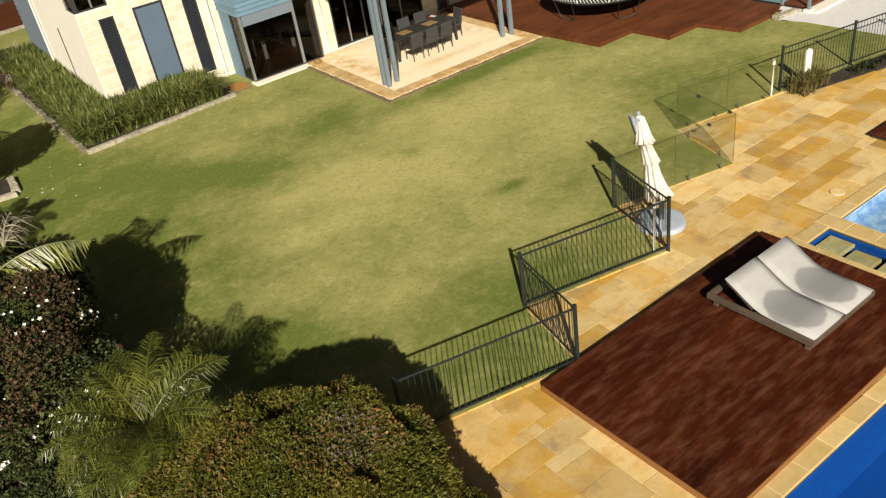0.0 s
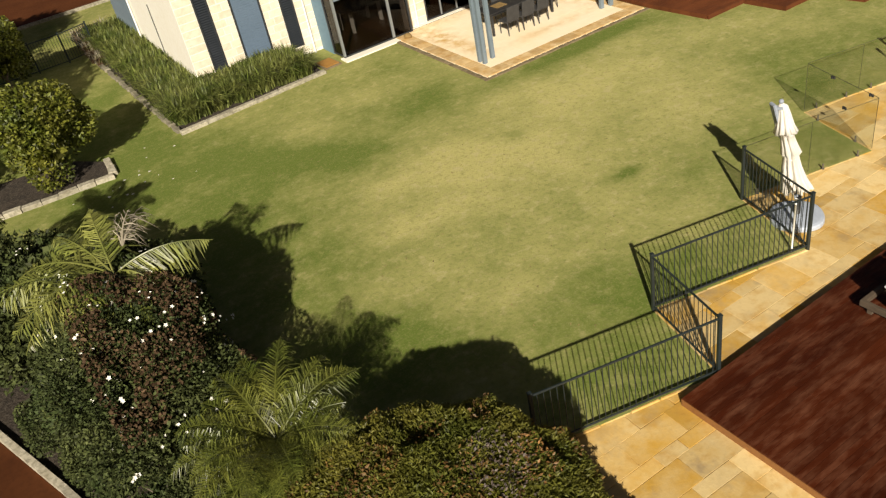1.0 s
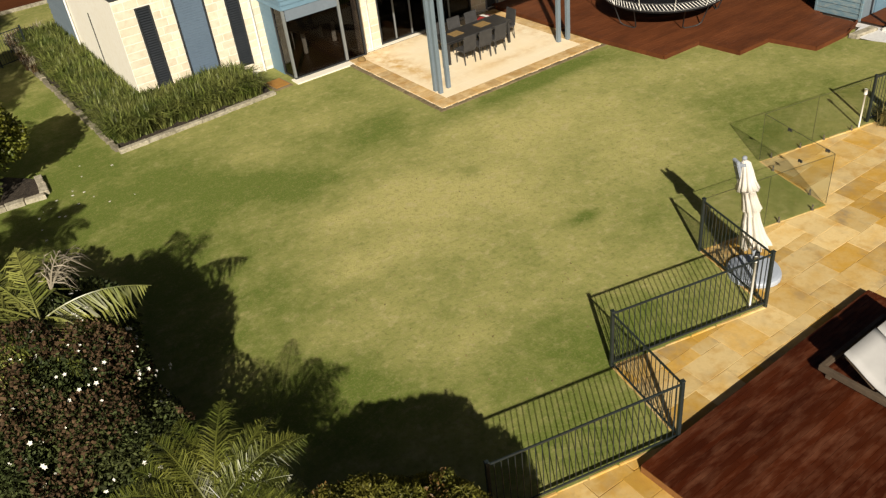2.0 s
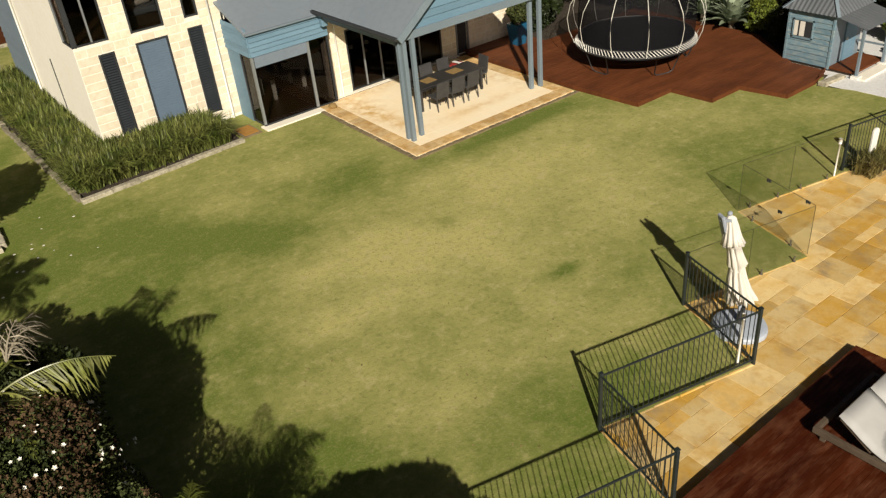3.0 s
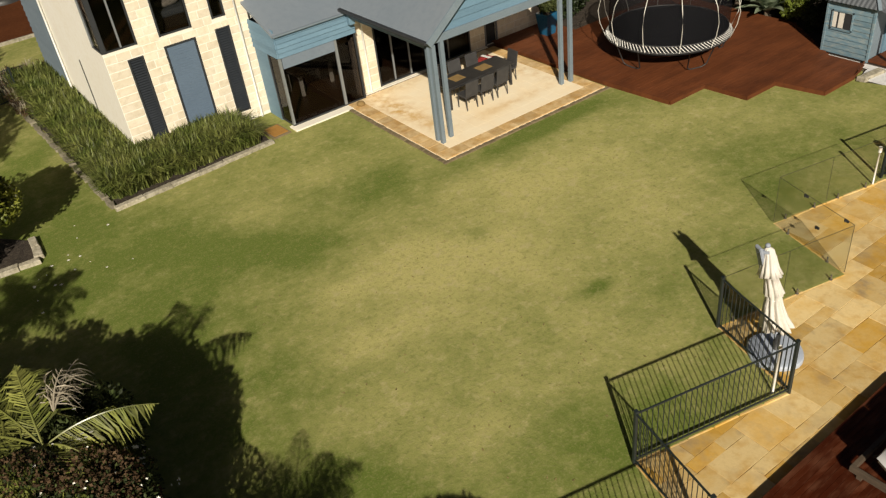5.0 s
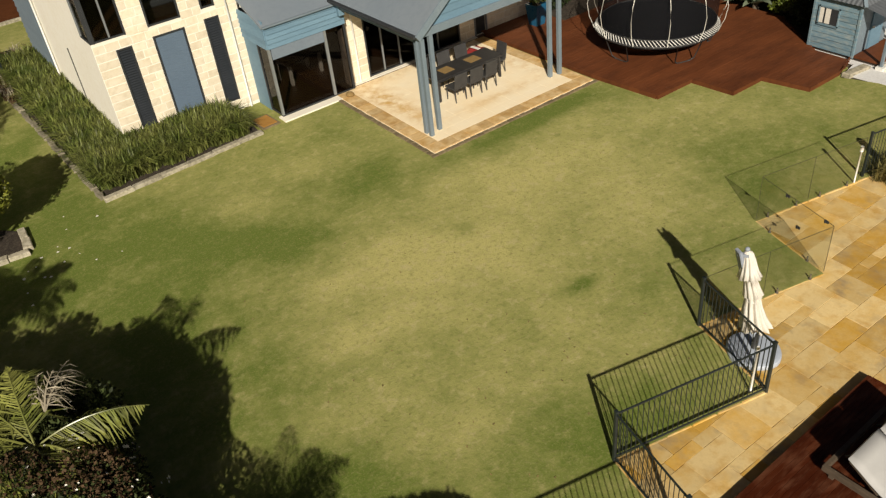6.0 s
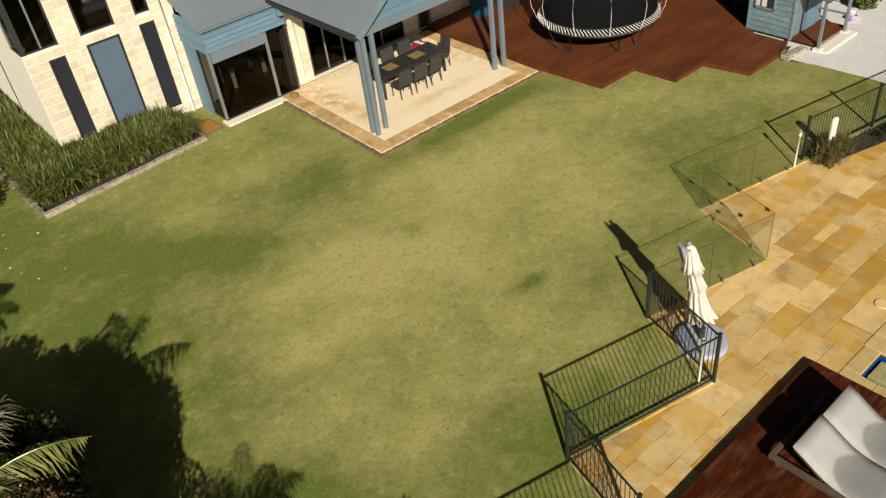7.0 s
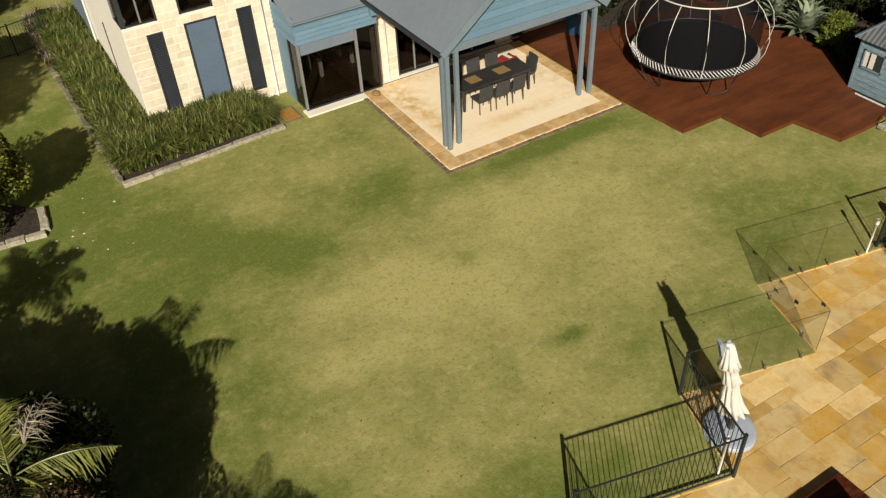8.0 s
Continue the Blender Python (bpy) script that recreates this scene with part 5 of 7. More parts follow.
M_PLAY = surface("weathered_blue_paint", (0.104, 0.184, 0.24), (0.152, 0.24, 0.288), (0.32, 0.336, 0.304), 1.6, 6, 0.8, 0.3, 0.004, rnd=0.18, mixfine=0.75, stretch=(1, 0.6, 2.5))
M_ALU_DULL = surface("dull_zinc_sheet", (0.12, 0.132, 0.148), (0.152, 0.164, 0.18), (0.088, 0.096, 0.108), 1.5, 12, 0.6, 0.1, 0.002, metal=0.2)
playhouse()
kb = thing("stone_edging", "pale stone edging block at the sand", "edging", (26.75, 15.75, 0), -8)
part("block", slab(0.9, 0.26, 0.14, 0.02, 0.02, 5), M_EDGE, kb, world=False).location = (0, 0, 0.10)
M_LILAC = surface("lilac_plastic", (0.42, 0.30, 0.50), (0.48, 0.36, 0.56), (0.36, 0.25, 0.44), 4, 20, 0.4, 0.0)
for x, y, c, lb in ((29.83, 15.6, M_LILAC, "lilac"), (30.05, 15.68, M_WHITE, "white")):
    toy = thing("sand_toy", "small %s plastic sand bucket standing on the sand" % lb, "toy", (x, y, 0.09), 20)
    bm = bmesh.new()
    rows = [[bm.verts.new((r * math.cos(2 * math.pi * i / 12), r * math.sin(2 * math.pi * i / 12), z)) for i in range(12)] for r, z in ((0.10, -0.08), (0.14, 0.12), (0.12, 0.12), (0.09, -0.05))]
    for u, v in zip(rows, rows[1:]):
        for i in range(12):
            bm.faces.new((u[i], u[(i + 1) % 12], v[(i + 1) % 12], v[i]))
    part("bucket", bm, c, toy, world=False, smooth=True)

# ---- poolside ----
pd = thing("pool_deck", "low platform of dark oiled timber boards beside the pool", "deck", (12.77, 7.15, 0), 1.0)
DX, DY = 2.95, 1.75
part("frame", one_box(-DX + 0.03, DX - 0.03, -DY + 0.03, DY - 0.03, -0.06, 0.115), M_TIMBER, pd, world=False)
M_DECK_EDGE = surface("orange_timber_edge", (0.24, 0.104, 0.032), (0.288, 0.136, 0.048), (0.144, 0.056, 0.024), 1.5, 14, 0.6, 0.2, 0.003)
for q in ((-DX, DX, -DY, -DY + 0.03), (-DX, DX, DY - 0.03, DY), (-DX, -DX + 0.03, -DY + 0.03, DY - 0.03), (DX - 0.03, DX, -DY + 0.03, DY - 0.03)):
    part("fascia", one_box(*q, -0.05, 0.118), M_DECK_EDGE, pd, "orange-brown timber edge", world=False)

M_WEATHERED = surface("sun_bleached_timber", (0.085, 0.060, 0.040), (0.135, 0.10, 0.07), (0.045, 0.032, 0.022), 2, 14, 0.7, 0.3, 0.003, stretch=(1, 0.5, 1))
lounge = thing("double_sun_lounger", "wide dark timber sun lounger with two pale cushions, backs raised", "sun lounger", (14.10, 6.45, 0.14), 1.0)
for x in (-0.87, 0.87):
    part("side_rail", one_box(x - 0.035, x + 0.035, -0.12, 1.85, 0.13, 0.235, None, 0.006), M_WEATHERED, lounge, world=False)
for yy in (-0.085, 1.815):
    part("end_rail", one_box(-0.835, 0.835, yy - 0.035, yy + 0.035, 0.13, 0.235, None, 0.006), M_WEATHERED, lounge, world=False)
for i in range(5):
    part("slat", one_box(-0.835, 0.835, 0.10 + i * 0.19, 0.21 + i * 0.19, 0.20, 0.225), M_WEATHERED, lounge, world=False)
for x in (-0.81, 0.81):
    for yy in (0.0, 1.7):
        part("leg", one_box(x - 0.04, x + 0.04, yy - 0.04, yy + 0.04, 0.0, 0.13), M_WEATHERED, lounge, world=False)


def mattress(x):
    """One folded cushion: a flat seat that sweeps up into the raised back."""
    c = thing("lounger_cushion", "pale grey cushion with a round darker patch, its back raised", "cushion", (14.10 + x, 6.45, 0.14), 1.0, "lounger cushions")
    prof = [(-0.11, 0.235), (0.30, 0.235), (0.62, 0.24), (0.82, 0.255), (0.98, 0.305), (1.16, 0.40), (1.36, 0.525), (1.54, 0.64)]
    bm = bmesh.new()
    th, hw, n = 0.08, 0.432, 6
    top, bot = [], []
    for i, (yy, z) in enumerate(prof):
        a, b = prof[max(0, i - 1)], prof[min(len(prof) - 1, i + 1)]
        d = Vector((0, b[0] - a[0], b[1] - a[1])).normalized()
        nn = Vector((0, -d.z, d.y))
        e = 0.025 if i in (0, len(prof) - 1) else 0.0
        top.append([bm.verts.new(Vector((-hw + 2 * hw * j / n, yy, z)) + nn * (th - (0.028 if j in (0, n) else 0.0) - e)) for j in range(n + 1)])
        bot.append([bm.verts.new(Vector((-hw + 2 * hw * j / n, yy, z)) + nn * (0.028 if j in (0, n) else 0.0)) for j in range(n + 1)])
    m = len(prof)
    for i in range(m - 1):
        for j in range(n):
            bm.faces.new((top[i][j], top[i][j + 1], top[i + 1][j + 1], top[i + 1][j]))
            bm.faces.new((bot[i][j], bot[i + 1][j], bot[i + 1][j + 1], bot[i][j + 1]))
        for j, s in ((0, 1), (n, -1)):
            bm.faces.new((top[i][j], top[i + 1][j], bot[i + 1][j], bot[i][j])[::s])
    for i, s in ((0, -1), (m - 1, 1)):
        for j in range(n):
            bm.faces.new((top[i][j], top[i][j + 1], bot[i][j + 1], bot[i][j])[::s])
    bmesh.ops.recalc_face_normals(bm, faces=bm.faces[:])
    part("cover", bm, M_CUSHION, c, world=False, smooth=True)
    return c


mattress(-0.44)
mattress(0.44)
# solid unseen board, added so no light slips between the cushions onto the deck
bm = one_box(-0.85, 0.85, 0.0, 0.60, -0.012, 0.012)
bm.transform(pose(0, 1.0, 0.275, 32, 0, 0))
part("back_panel", bm, M_WEATHERED, lounge, "solid timber board closing the gap behind the cushions", world=False)
for x in (-0.46, 0.46):
    part("back_frame", bar((x - 0.3, 1.0, 0.28), (x - 0.3, 1.5, 0.58), 0.04), M_TIMBER, lounge, world=False)
    part("back_frame", bar((x + 0.3, 1.0, 0.28), (x + 0.3, 1.5, 0.58), 0.04), M_TIMBER, lounge, world=False)
    part("back_strut", bar((x, 1.72, 0.20), (x, 1.42, 0.53), 0.035), M_TIMBER, lounge, world=False)


lid = thing("skimmer_lid", "round pale skimmer lid set in the paving", "pool lid", (18.05, 8.80, -0.012))
bm = bmesh.new()
tube(bm, [(0, 0, 0), (0, 0, 0.02)], 0.13, 24)
part("cover", bm, M_PAVE_PALE, lid, world=False)
bm = bmesh.new()
tube(bm, [(0.13 * math.cos(2 * math.pi * k / 24), 0.13 * math.sin(2 * math.pi * k / 24), 0.012) for k in range(25)], 0.01, 6)
part("rim", bm, M_CANVAS, lid, world=False, smooth=True)


low = thing("timber_platform", "low dark brown timber platform on the paving", "platform", (20.6, 8.7, -0.01))
for k in range(6):
    part("slat", one_box(0.0, 1.6, k * 0.145, k * 0.145 + 0.135, 0.10, 0.135, None, 0.004), M_DECK, low, world=False)
for x in (0.05, 1.45):
    part("bearer", one_box(x, x + 0.08, 0.02, 0.84, 0.0, 0.10), M_TIMBER, low, world=False)


M_BASE = surface("pale_blue_moulded_base", (0.42, 0.47, 0.56), (0.48, 0.53, 0.61), (0.32, 0.37, 0.46), 3, 12, 0.5, 0.15, 0.003)


def umbrella(at, turn):
    ob = thing("cantilever_umbrella", "closed cream cantilever umbrella on a flat blue-grey base", "umbrella", at, turn)
    bm = bmesh.new()
    seg = 32
    rows = [[bm.verts.new((r * (1 + 0.025 * math.cos(8 * math.pi * i / seg)) * math.cos(2 * math.pi * i / seg), r * (1 + 0.025 * math.cos(8 * math.pi * i / seg)) * math.sin(2 * math.pi * i / seg), z)) for i in range(seg)] for r, z in ((0.50, 0), (0.50, 0.06), (0.48, 0.09), (0.43, 0.105), (0.16, 0.12))]
    for u, v in zip(rows, rows[1:]):
        for i in range(seg):
            bm.faces.new((u[i], u[(i + 1) % seg], v[(i + 1) % seg], v[i]))
    bm.faces.new(rows[-1])
    part("base_plate", bm, M_BASE, ob, "flat pale blue-grey base", world=False)
    bm = bmesh.new()
    tube(bm, [(0, 0, 0.1), (0, 0, 0.5)], 0.06, 10)
    part("socket", bm, M_STEEL, ob, world=False, smooth=True)
    bm = bmesh.new()
    tube(bm, [(0, 0, 0.3), (-0.18, 0.12, 1.2), (-0.53, 0.27, 2.44)], 0.036, 10)
    part("mast", bm, M_CONCRETE, ob, "blue-grey mast", world=False, smooth=True)
    part("arm", bar((-0.54, 0.26, 2.46), (-0.47, 0.12, 2.48), 0.07, 0.06), M_CONCRETE, ob, world=False)
    bm = bar((-0.36, 0.20, 1.82), (-0.55, 0.285, 2.54), 0.17, 0.06)
    bmesh.ops.bevel(bm, geom=bm.edges[:], offset=0.012, segments=2, affect="EDGES")
    part("crank_box", bm, M_CONCRETE, ob, "blue-grey head of the mast", world=False)
    # the folded cloth: pleats, tied twice, flaring at the hem
    bm = bmesh.new()
    prof = [(0.03, 2.55), (0.075, 2.50), (0.10, 2.34), (0.135, 2.14), (0.19, 1.97), (0.105, 1.95), (0.12, 1.74), (0.155, 1.50), (0.115, 1.45), (0.145, 1.24), (0.19, 0.98), (0.235, 0.74), (0.24, 0.67)]
    n = 120
    pleats = 10
    fold = random.Random(4)
    deep = [fold.uniform(0.5, 1.35) for i in range(pleats)]
    drop = [fold.uniform(-0.07, 0.06) for i in range(pleats)]
    rings = []
    for k, (r, z) in enumerate(prof):
        ring = []
        for i in range(n):
            a = 2 * math.pi * i / n
            u = pleats * (a + 0.10 * math.sin(2 * a + k * 0.35)) / (2 * math.pi)
            w = int(u) % pleats
            ridge = abs(math.sin(math.pi * u)) ** 0.7
            amp = (0.20 + 0.34 * min(1, k / 11)) * deep[w]
            pl = 1 + amp * (ridge - 0.6) + 0.05 * math.sin(23 * a + 1.7 * k)
            cx, cy = 0.02 - 0.50 * (z - 0.3) / 2.3 + 0.02 * math.sin(k * 1.1), 0.17 * (z - 0.3) / 2.3
            dz = drop[w] * (k in (4, 7, 11, 12)) * (0.6 if k < 11 else 1.0)
            ring.append(bm.verts.new((cx + r * pl * math.cos(a), cy + r * pl * math.sin(a), z + dz)))
        rings.append(ring)
    for u, v in zip(rings, rings[1:]):
        for i in range(n):
            bm.faces.new((u[i], u[(i + 1) % n], v[(i + 1) % n], v[i]))
    bm.faces.new(rings[0])
    bmesh.ops.recalc_face_normals(bm, faces=bm.faces[:])
    cn = part("canopy", bm, M_CANVAS, ob, "folded cream canvas", world=False, smooth=True)
    for z, r in ((1.92, 0.112), (1.39, 0.108)):
        bm = bmesh.new()
        tube(bm, [(0.02 - 0.50 * (z - 0.3) / 2.3 + r * math.cos(a), 0.17 * (z - 0.3) / 2.3 + r * math.sin(a), z) for a in [2 * math.pi * i / 16 for i in range(17)]], 0.018, 6)
        part("strap", bm, M_CANVAS, cn, world=False, smooth=True)
    bm = bmesh.new()
    bmesh.ops.create_icosphere(bm, subdivisions=2, radius=0.045)
    bm.transform(pose(-0.475, 0.17, 2.59))
    part("finial", bm, M_CONCRETE, ob, world=False, smooth=True)
    return ob


umbrella((14.86, 10.70, 0.0), 0)


# ---- planting ----
def leaves(bm, spots, size, flat=0.35, seed=1, aspect=0.55, out=1.1):
    """Small pointed leaves, each a folded pair of faces, at places with an outward direction."""
    rng = random.Random(seed)
    for p, nrm in spots:
        a = Vector((rng.gauss(0, 1), rng.gauss(0, 1), rng.gauss(0, 0.7))) + nrm * out
        a.normalize()
        s = Vector((rng.gauss(0, 1), rng.gauss(0, 1), rng.gauss(0, flat)))
        b = a.cross(s)
        if b.length < 1e-3:
            continue
        b.normalize()
        c = a.cross(b)
        ln = size * rng.uniform(0.6, 1.35)
        w = ln * aspect * 0.5
        q0, q1, q2 = p - a * ln * 0.5, p + a * ln * 0.5, p + a * ln * 0.05 + c * w * 0.25
        vs = [bm.verts.new(q0), bm.verts.new(p + b * w + c * w * 0.2), bm.verts.new(q1), bm.verts.new(p - b * w + c * w * 0.2)]
        bm.faces.new((vs[0], vs[1], vs[2]))
        bm.faces.new((vs[0], vs[2], vs[3]))


def crown_spots(centre, rad, n, seed, lumps=14, shell=0.45, keep=None):
    """Places in the outer shell of a lumpy crown made of many rounded clumps."""
    rng = random.Random(seed)
    c, r = Vector(centre), Vector(rad)
    blobs = []
    for i in range(lumps):
        d = Vector((rng.gauss(0, 1), rng.gauss(0, 1), rng.gauss(0.25, 0.8))).normalized()
        k = rng.uniform(0.45, 0.78)
        blobs.append((c + Vector((d.x * r.x, d.y * r.y, d.z * r.z)) * k, rng.uniform(0.30, 0.48)))
    blobs.append((c, 0.72))
    spots = []
    tries = 0
    while len(spots) < n and tries < n * 6:
        tries += 1
        b, k = rng.choice(blobs)
        d = Vector((rng.gauss(0, 1), rng.gauss(0, 1), rng.gauss(0, 1))).normalized()
        f = 1 - shell * rng.random() ** 1.6
        p = b + Vector((d.x * r.x, d.y * r.y, d.z * r.z)) * k * f
        if p.z < 0.08 or (keep and not keep(p)):
            continue
        spots.append((p, d))
    return spots


def dome_spots(centre, rad, n, seed, depth=0.10):
    """Places in the thin outer shell of a close-grown dome with shallow hollows."""
    rng = random.Random(seed)
    c = Vector(centre)
    spots = []
    while len(spots) < n:
        d = Vector((rng.gauss(0, 1), rng.gauss(0, 1), rng.gauss(0.2, 1))).normalized()
        k = 1 + 0.17 * noise.noise(d * 2.1 + Vector((seed, 0, 0))) + 0.09 * noise.noise(d * 6.0) + 0.035 * noise.noise(d * 15.0)
        k *= 1 - depth * rng.random() ** 1.3
        p = c + Vector((d.x * rad[0], d.y * rad[1], d.z * rad[2])) * k
        if p.z > 0.06:
            spots.append((p, d))
    return spots


def dome_shrub(name, label, base, centre, rad, n, size, seed, patches=()):
    """A close-grown rounded shrub: stems, a dark inner mass and a fine outer coat of narrow leaves."""
    ob = thing(name, label, "shrub", base)
    bm = bmesh.new()
    limbs(bm, base, centre, [q * 0.8 for q in rad], 14, seed)
    part("trunk", bm, M_BARK, ob, "grey-brown branching stems", smooth=True)
    bm = bmesh.new()
    leaves(bm, dome_spots(centre, rad, n, seed), size, seed=seed, aspect=0.36, out=0.9)
    leaves(bm, dome_spots(centre, [q * 0.88 for q in rad], n // 6, seed, 0.2), size * 2.2, seed=seed + 2, aspect=0.8)
    part("crown", bm, L_HEDGE, ob)
    for k, (nm, m, nn, spot, sz) in enumerate(patches):
        bm = bmesh.new()
        sp = dome_spots(centre, [q * 1.015 for q in rad], 24000, seed, 0.05)
        if spot is None:
            sp = [q for q in sp if noise.noise(q[0] * 0.9 + Vector((3.1, 0, 0))) + 0.5 * noise.noise(q[0] * 3.0) > 0.12][:nn]
        else:
            rg = random.Random(k)
            sp = sorted(sp, key=lambda q: (q[0] - spot).length * rg.uniform(0.85, 1.25))[:nn]
        leaves(bm, sp, sz, seed=seed + k + 5, aspect=0.5)
        tagged(part(nm, bm, m, ob), kind="stuff")
    return ob


def limbs(bm, base, centre, rad, n, seed, r0=0.09):
    rng = random.Random(seed)
    b, c = Vector(base), Vector(centre)
    fork = b.lerp(c, 0.45)
    tube(bm, [b, b.lerp(fork, 0.5) + Vector((0.04, -0.03, 0)), fork], r0, 8, r0 * 0.7)
    for i in range(n):
        d = Vector((rng.gauss(0, 1), rng.gauss(0, 1), rng.uniform(0.1, 1))).normalized()
        e = c + Vector((d.x * rad[0], d.y * rad[1], d.z * rad[2])) * 0.75
        mid = fork.lerp(e, 0.5) + Vector((rng.uniform(-0.1, 0.1), rng.uniform(-0.1, 0.1), 0.12))
        tube(bm, [fork, mid, e], r0 * 0.5, 6, r0 * 0.12)


def shrub(name, label, cat, base, centre, rad, n, size, mat, seed, extras=(), flowers=0, lumps=14, aspect=0.55, group="", out=1.1, shell=0.45, core=0.66):
    ob = thing(name, label, cat, base, 0, group)
    bm = bmesh.new()
    limbs(bm, base, centre, rad, 14, seed)
    part("trunk", bm, M_BARK, ob, "grey-brown branching stems", smooth=True)
    bm = bmesh.new()
    leaves(bm, crown_spots(centre, rad, n, seed, lumps, shell), size, seed=seed, aspect=aspect, out=out)
    inner = [q * core for q in rad]
    leaves(bm, crown_spots(centre, inner, max(600, n // 7), seed + 50, lumps, 0.9), size * (1.9 if core < 0.8 else 1.1), seed=seed + 2, aspect=0.8)
    part("crown", bm, mat, ob)
    for k, (nm, m, nn, keep, sz) in enumerate(extras):
        bm = bmesh.new()
        if isinstance(keep, Vector):
            sp = sorted(crown_spots(centre, [q * 1.02 for q in rad], 50000, seed, lumps, 0.06), key=lambda s: (s[0] - keep).length)[:nn]
        else:
            sp = crown_spots(centre, [q * 1.02 for q in rad], nn, seed, lumps, 0.12, keep)
        leaves(bm, sp, sz, seed=seed + k + 5, aspect=0.8)
        tagged(part(nm, bm, m, ob), kind="stuff")
    if flowers:
        rng = random.Random(seed + 9)
        sp = []
        for p, d in crown_spots(centre, [q * 1.03 for q in rad], flowers // 3, seed, lumps, 0.04, lambda p: p.z > 1.3 and p.x > centre[0] - 0.9):
            for k in range(rng.choice((1, 1, 2, 2, 3, 4))):
                sp.append((p + Vector((rng.gauss(0, 0.06), rng.gauss(0, 0.06), rng.gauss(0, 0.035))), d))
        fl = bmesh.new()
        for p, d in sp:
            d = (d + Vector((0, 0, 0.6))).normalized()
            q = d.to_track_quat("Z", "Y").to_matrix()
            r = rng.uniform(0.018, 0.038)
            p = p + d * 0.09
            mid = fl.verts.new(p + d * 0.02)
            rim = [fl.verts.new(p + q @ Vector((r * (1.0 if i % 2 else 0.6) * math.cos(i * math.pi / 5), r * (1.0 if i % 2 else 0.6) * math.sin(i * math.pi / 5), 0.035))) for i in range(10)]
            for i in range(10):
                fl.faces.new((mid, rim[i], rim[(i + 1) % 10]))
        part("blossom", fl, M_FLOWER, ob, "clusters of small white flowers")
    return ob


def frond(bm, base, az, length, rise, droop, leaflet, n, width, seed, vee=0.5, wild=1.0, path=(), taper=0.0):
    """A feather frond: an arching stalk with paired leaflets."""
    rng = random.Random(seed)
    h = Vector((math.cos(az), math.sin(az), 0))
    pts = []
    p = Vector(base)
    ang = rise
    seg = 16
    for i in range(seg + 1):
        pts.append(p.copy())
        p = p + (h * math.cos(ang) + Vector((0, 0, math.sin(ang)))) * (length / seg)
        ang -= droop / seg * (0.5 + i / seg)
    pts = list(path) or pts
    tube(bm, pts, 0.018, 5, 0.004, caps=False)
    side = Vector((-h.y, h.x, 0))
    vee = vee + rng.uniform(-0.35, 0.25) * (wild - 1)
    side = (side + Vector((0, 0, rng.uniform(-0.35, 0.35) * (wild - 1)))).normalized()
    for i in range(n):
        t_ = 0.12 + 0.88 * (i + 0.5) / n
        k = min(seg - 1, int(t_ * seg))
        c = pts[k].lerp(pts[k + 1], t_ * seg - k)
        d = (pts[k + 1] - pts[k]).normalized()
        up = side.cross(d) if side.cross(d).z > 0 else -side.cross(d)
        ln = leaflet * (math.sin(math.pi * min(1, 0.18 + t_ * 0.85)) ** 0.6) * rng.uniform(1 - 0.15 * wild, 1 + 0.1 * wild) * (1 + taper * (0.6 - t_ * 1.3))
        for s in (-1, 1):
            e = (side * s * 0.9 + d * (0.65 + rng.uniform(-0.15, 0.15) * wild) + up * (vee * 0.6 + rng.uniform(-0.12, 0.12) * wild)).normalized()
            mid = c + e * ln * 0.55
            tip = c + e * ln + Vector((rng.uniform(-0.1, 0.1) * ln * wild, rng.uniform(-0.1, 0.1) * ln * wild, -ln * rng.uniform(0.15, 0.3 + 0.3 * wild)))
            w = d * width * 0.5
            vs = [bm.verts.new(q) for q in (c - w * 0.5, c + w * 0.5, mid + w, mid - w)]
            vt = bm.verts.new(tip)
            bm.faces.new(vs)
            bm.faces.new((vs[3], vs[2], vt))


def palm(name, label, base, crown, fronds, mat, length, leaflet, n, width, seed, trunk_r=0.08, dead=0, rise=(0.2, 1.1), droop=(1.0, 1.7), wild=1.0, tips=()):
    ob = thing(name, label, "palm", base)
    rng = random.Random(seed)
    bm = bmesh.new()
    b, c = Vector(base), Vector(crown)
    tube(bm, [b.lerp(c, i / 8) for i in range(9)], trunk_r * 1.2, 10, trunk_r * 0.8)
    part("trunk", bm, M_BARK, ob, "ringed grey-brown trunk", smooth=True)
    for i in range(fronds):
        az = 2 * math.pi * (i * 0.382 + rng.uniform(-0.03, 0.03))
        bm = bmesh.new()
        k = (i / max(1, fronds - 1)) ** 1.7
        frond(bm, c, az, length * rng.uniform(0.85, 1.1), rise[1] + (rise[0] - rise[1]) * k, droop[0] + (droop[1] - droop[0]) * rng.random(), leaflet, n, width, seed * 100 + i, wild=wild)
        part("frond", bm, mat, ob)
    for i, (tip, arch, hang) in enumerate(tips):
        bm = bmesh.new()
        v = Vector(tip) - c
        frond(bm, c, math.atan2(v.y, v.x), 0, 0, 0, leaflet, n, width, seed * 100 + i, wild=2.0, vee=hang, taper=0.6, path=[c.lerp(Vector(tip), k / 16) + Vector((0, 0, arch * 4 * (k / 16) * (1 - k / 16))) for k in range(17)])
        part("frond", bm, mat, ob)
    for i in range(dead):
        # shrivelled fronds: bare curling strands round the growing tip
        bm = bmesh.new()
        az = rng.uniform(0.5, 1.9)
        frond(bm, c + Vector((0.30, 0.35, 0.20)), az, rng.uniform(0.5, 0.95), rng.uniform(0.6, 1.15), rng.uniform(0.6, 2.4), 0.30, 7, 0.018, seed * 300 + i, wild=3.0)
        part("dead_frond", bm, L_DEAD, ob, "dry curled grey frond")
    return ob


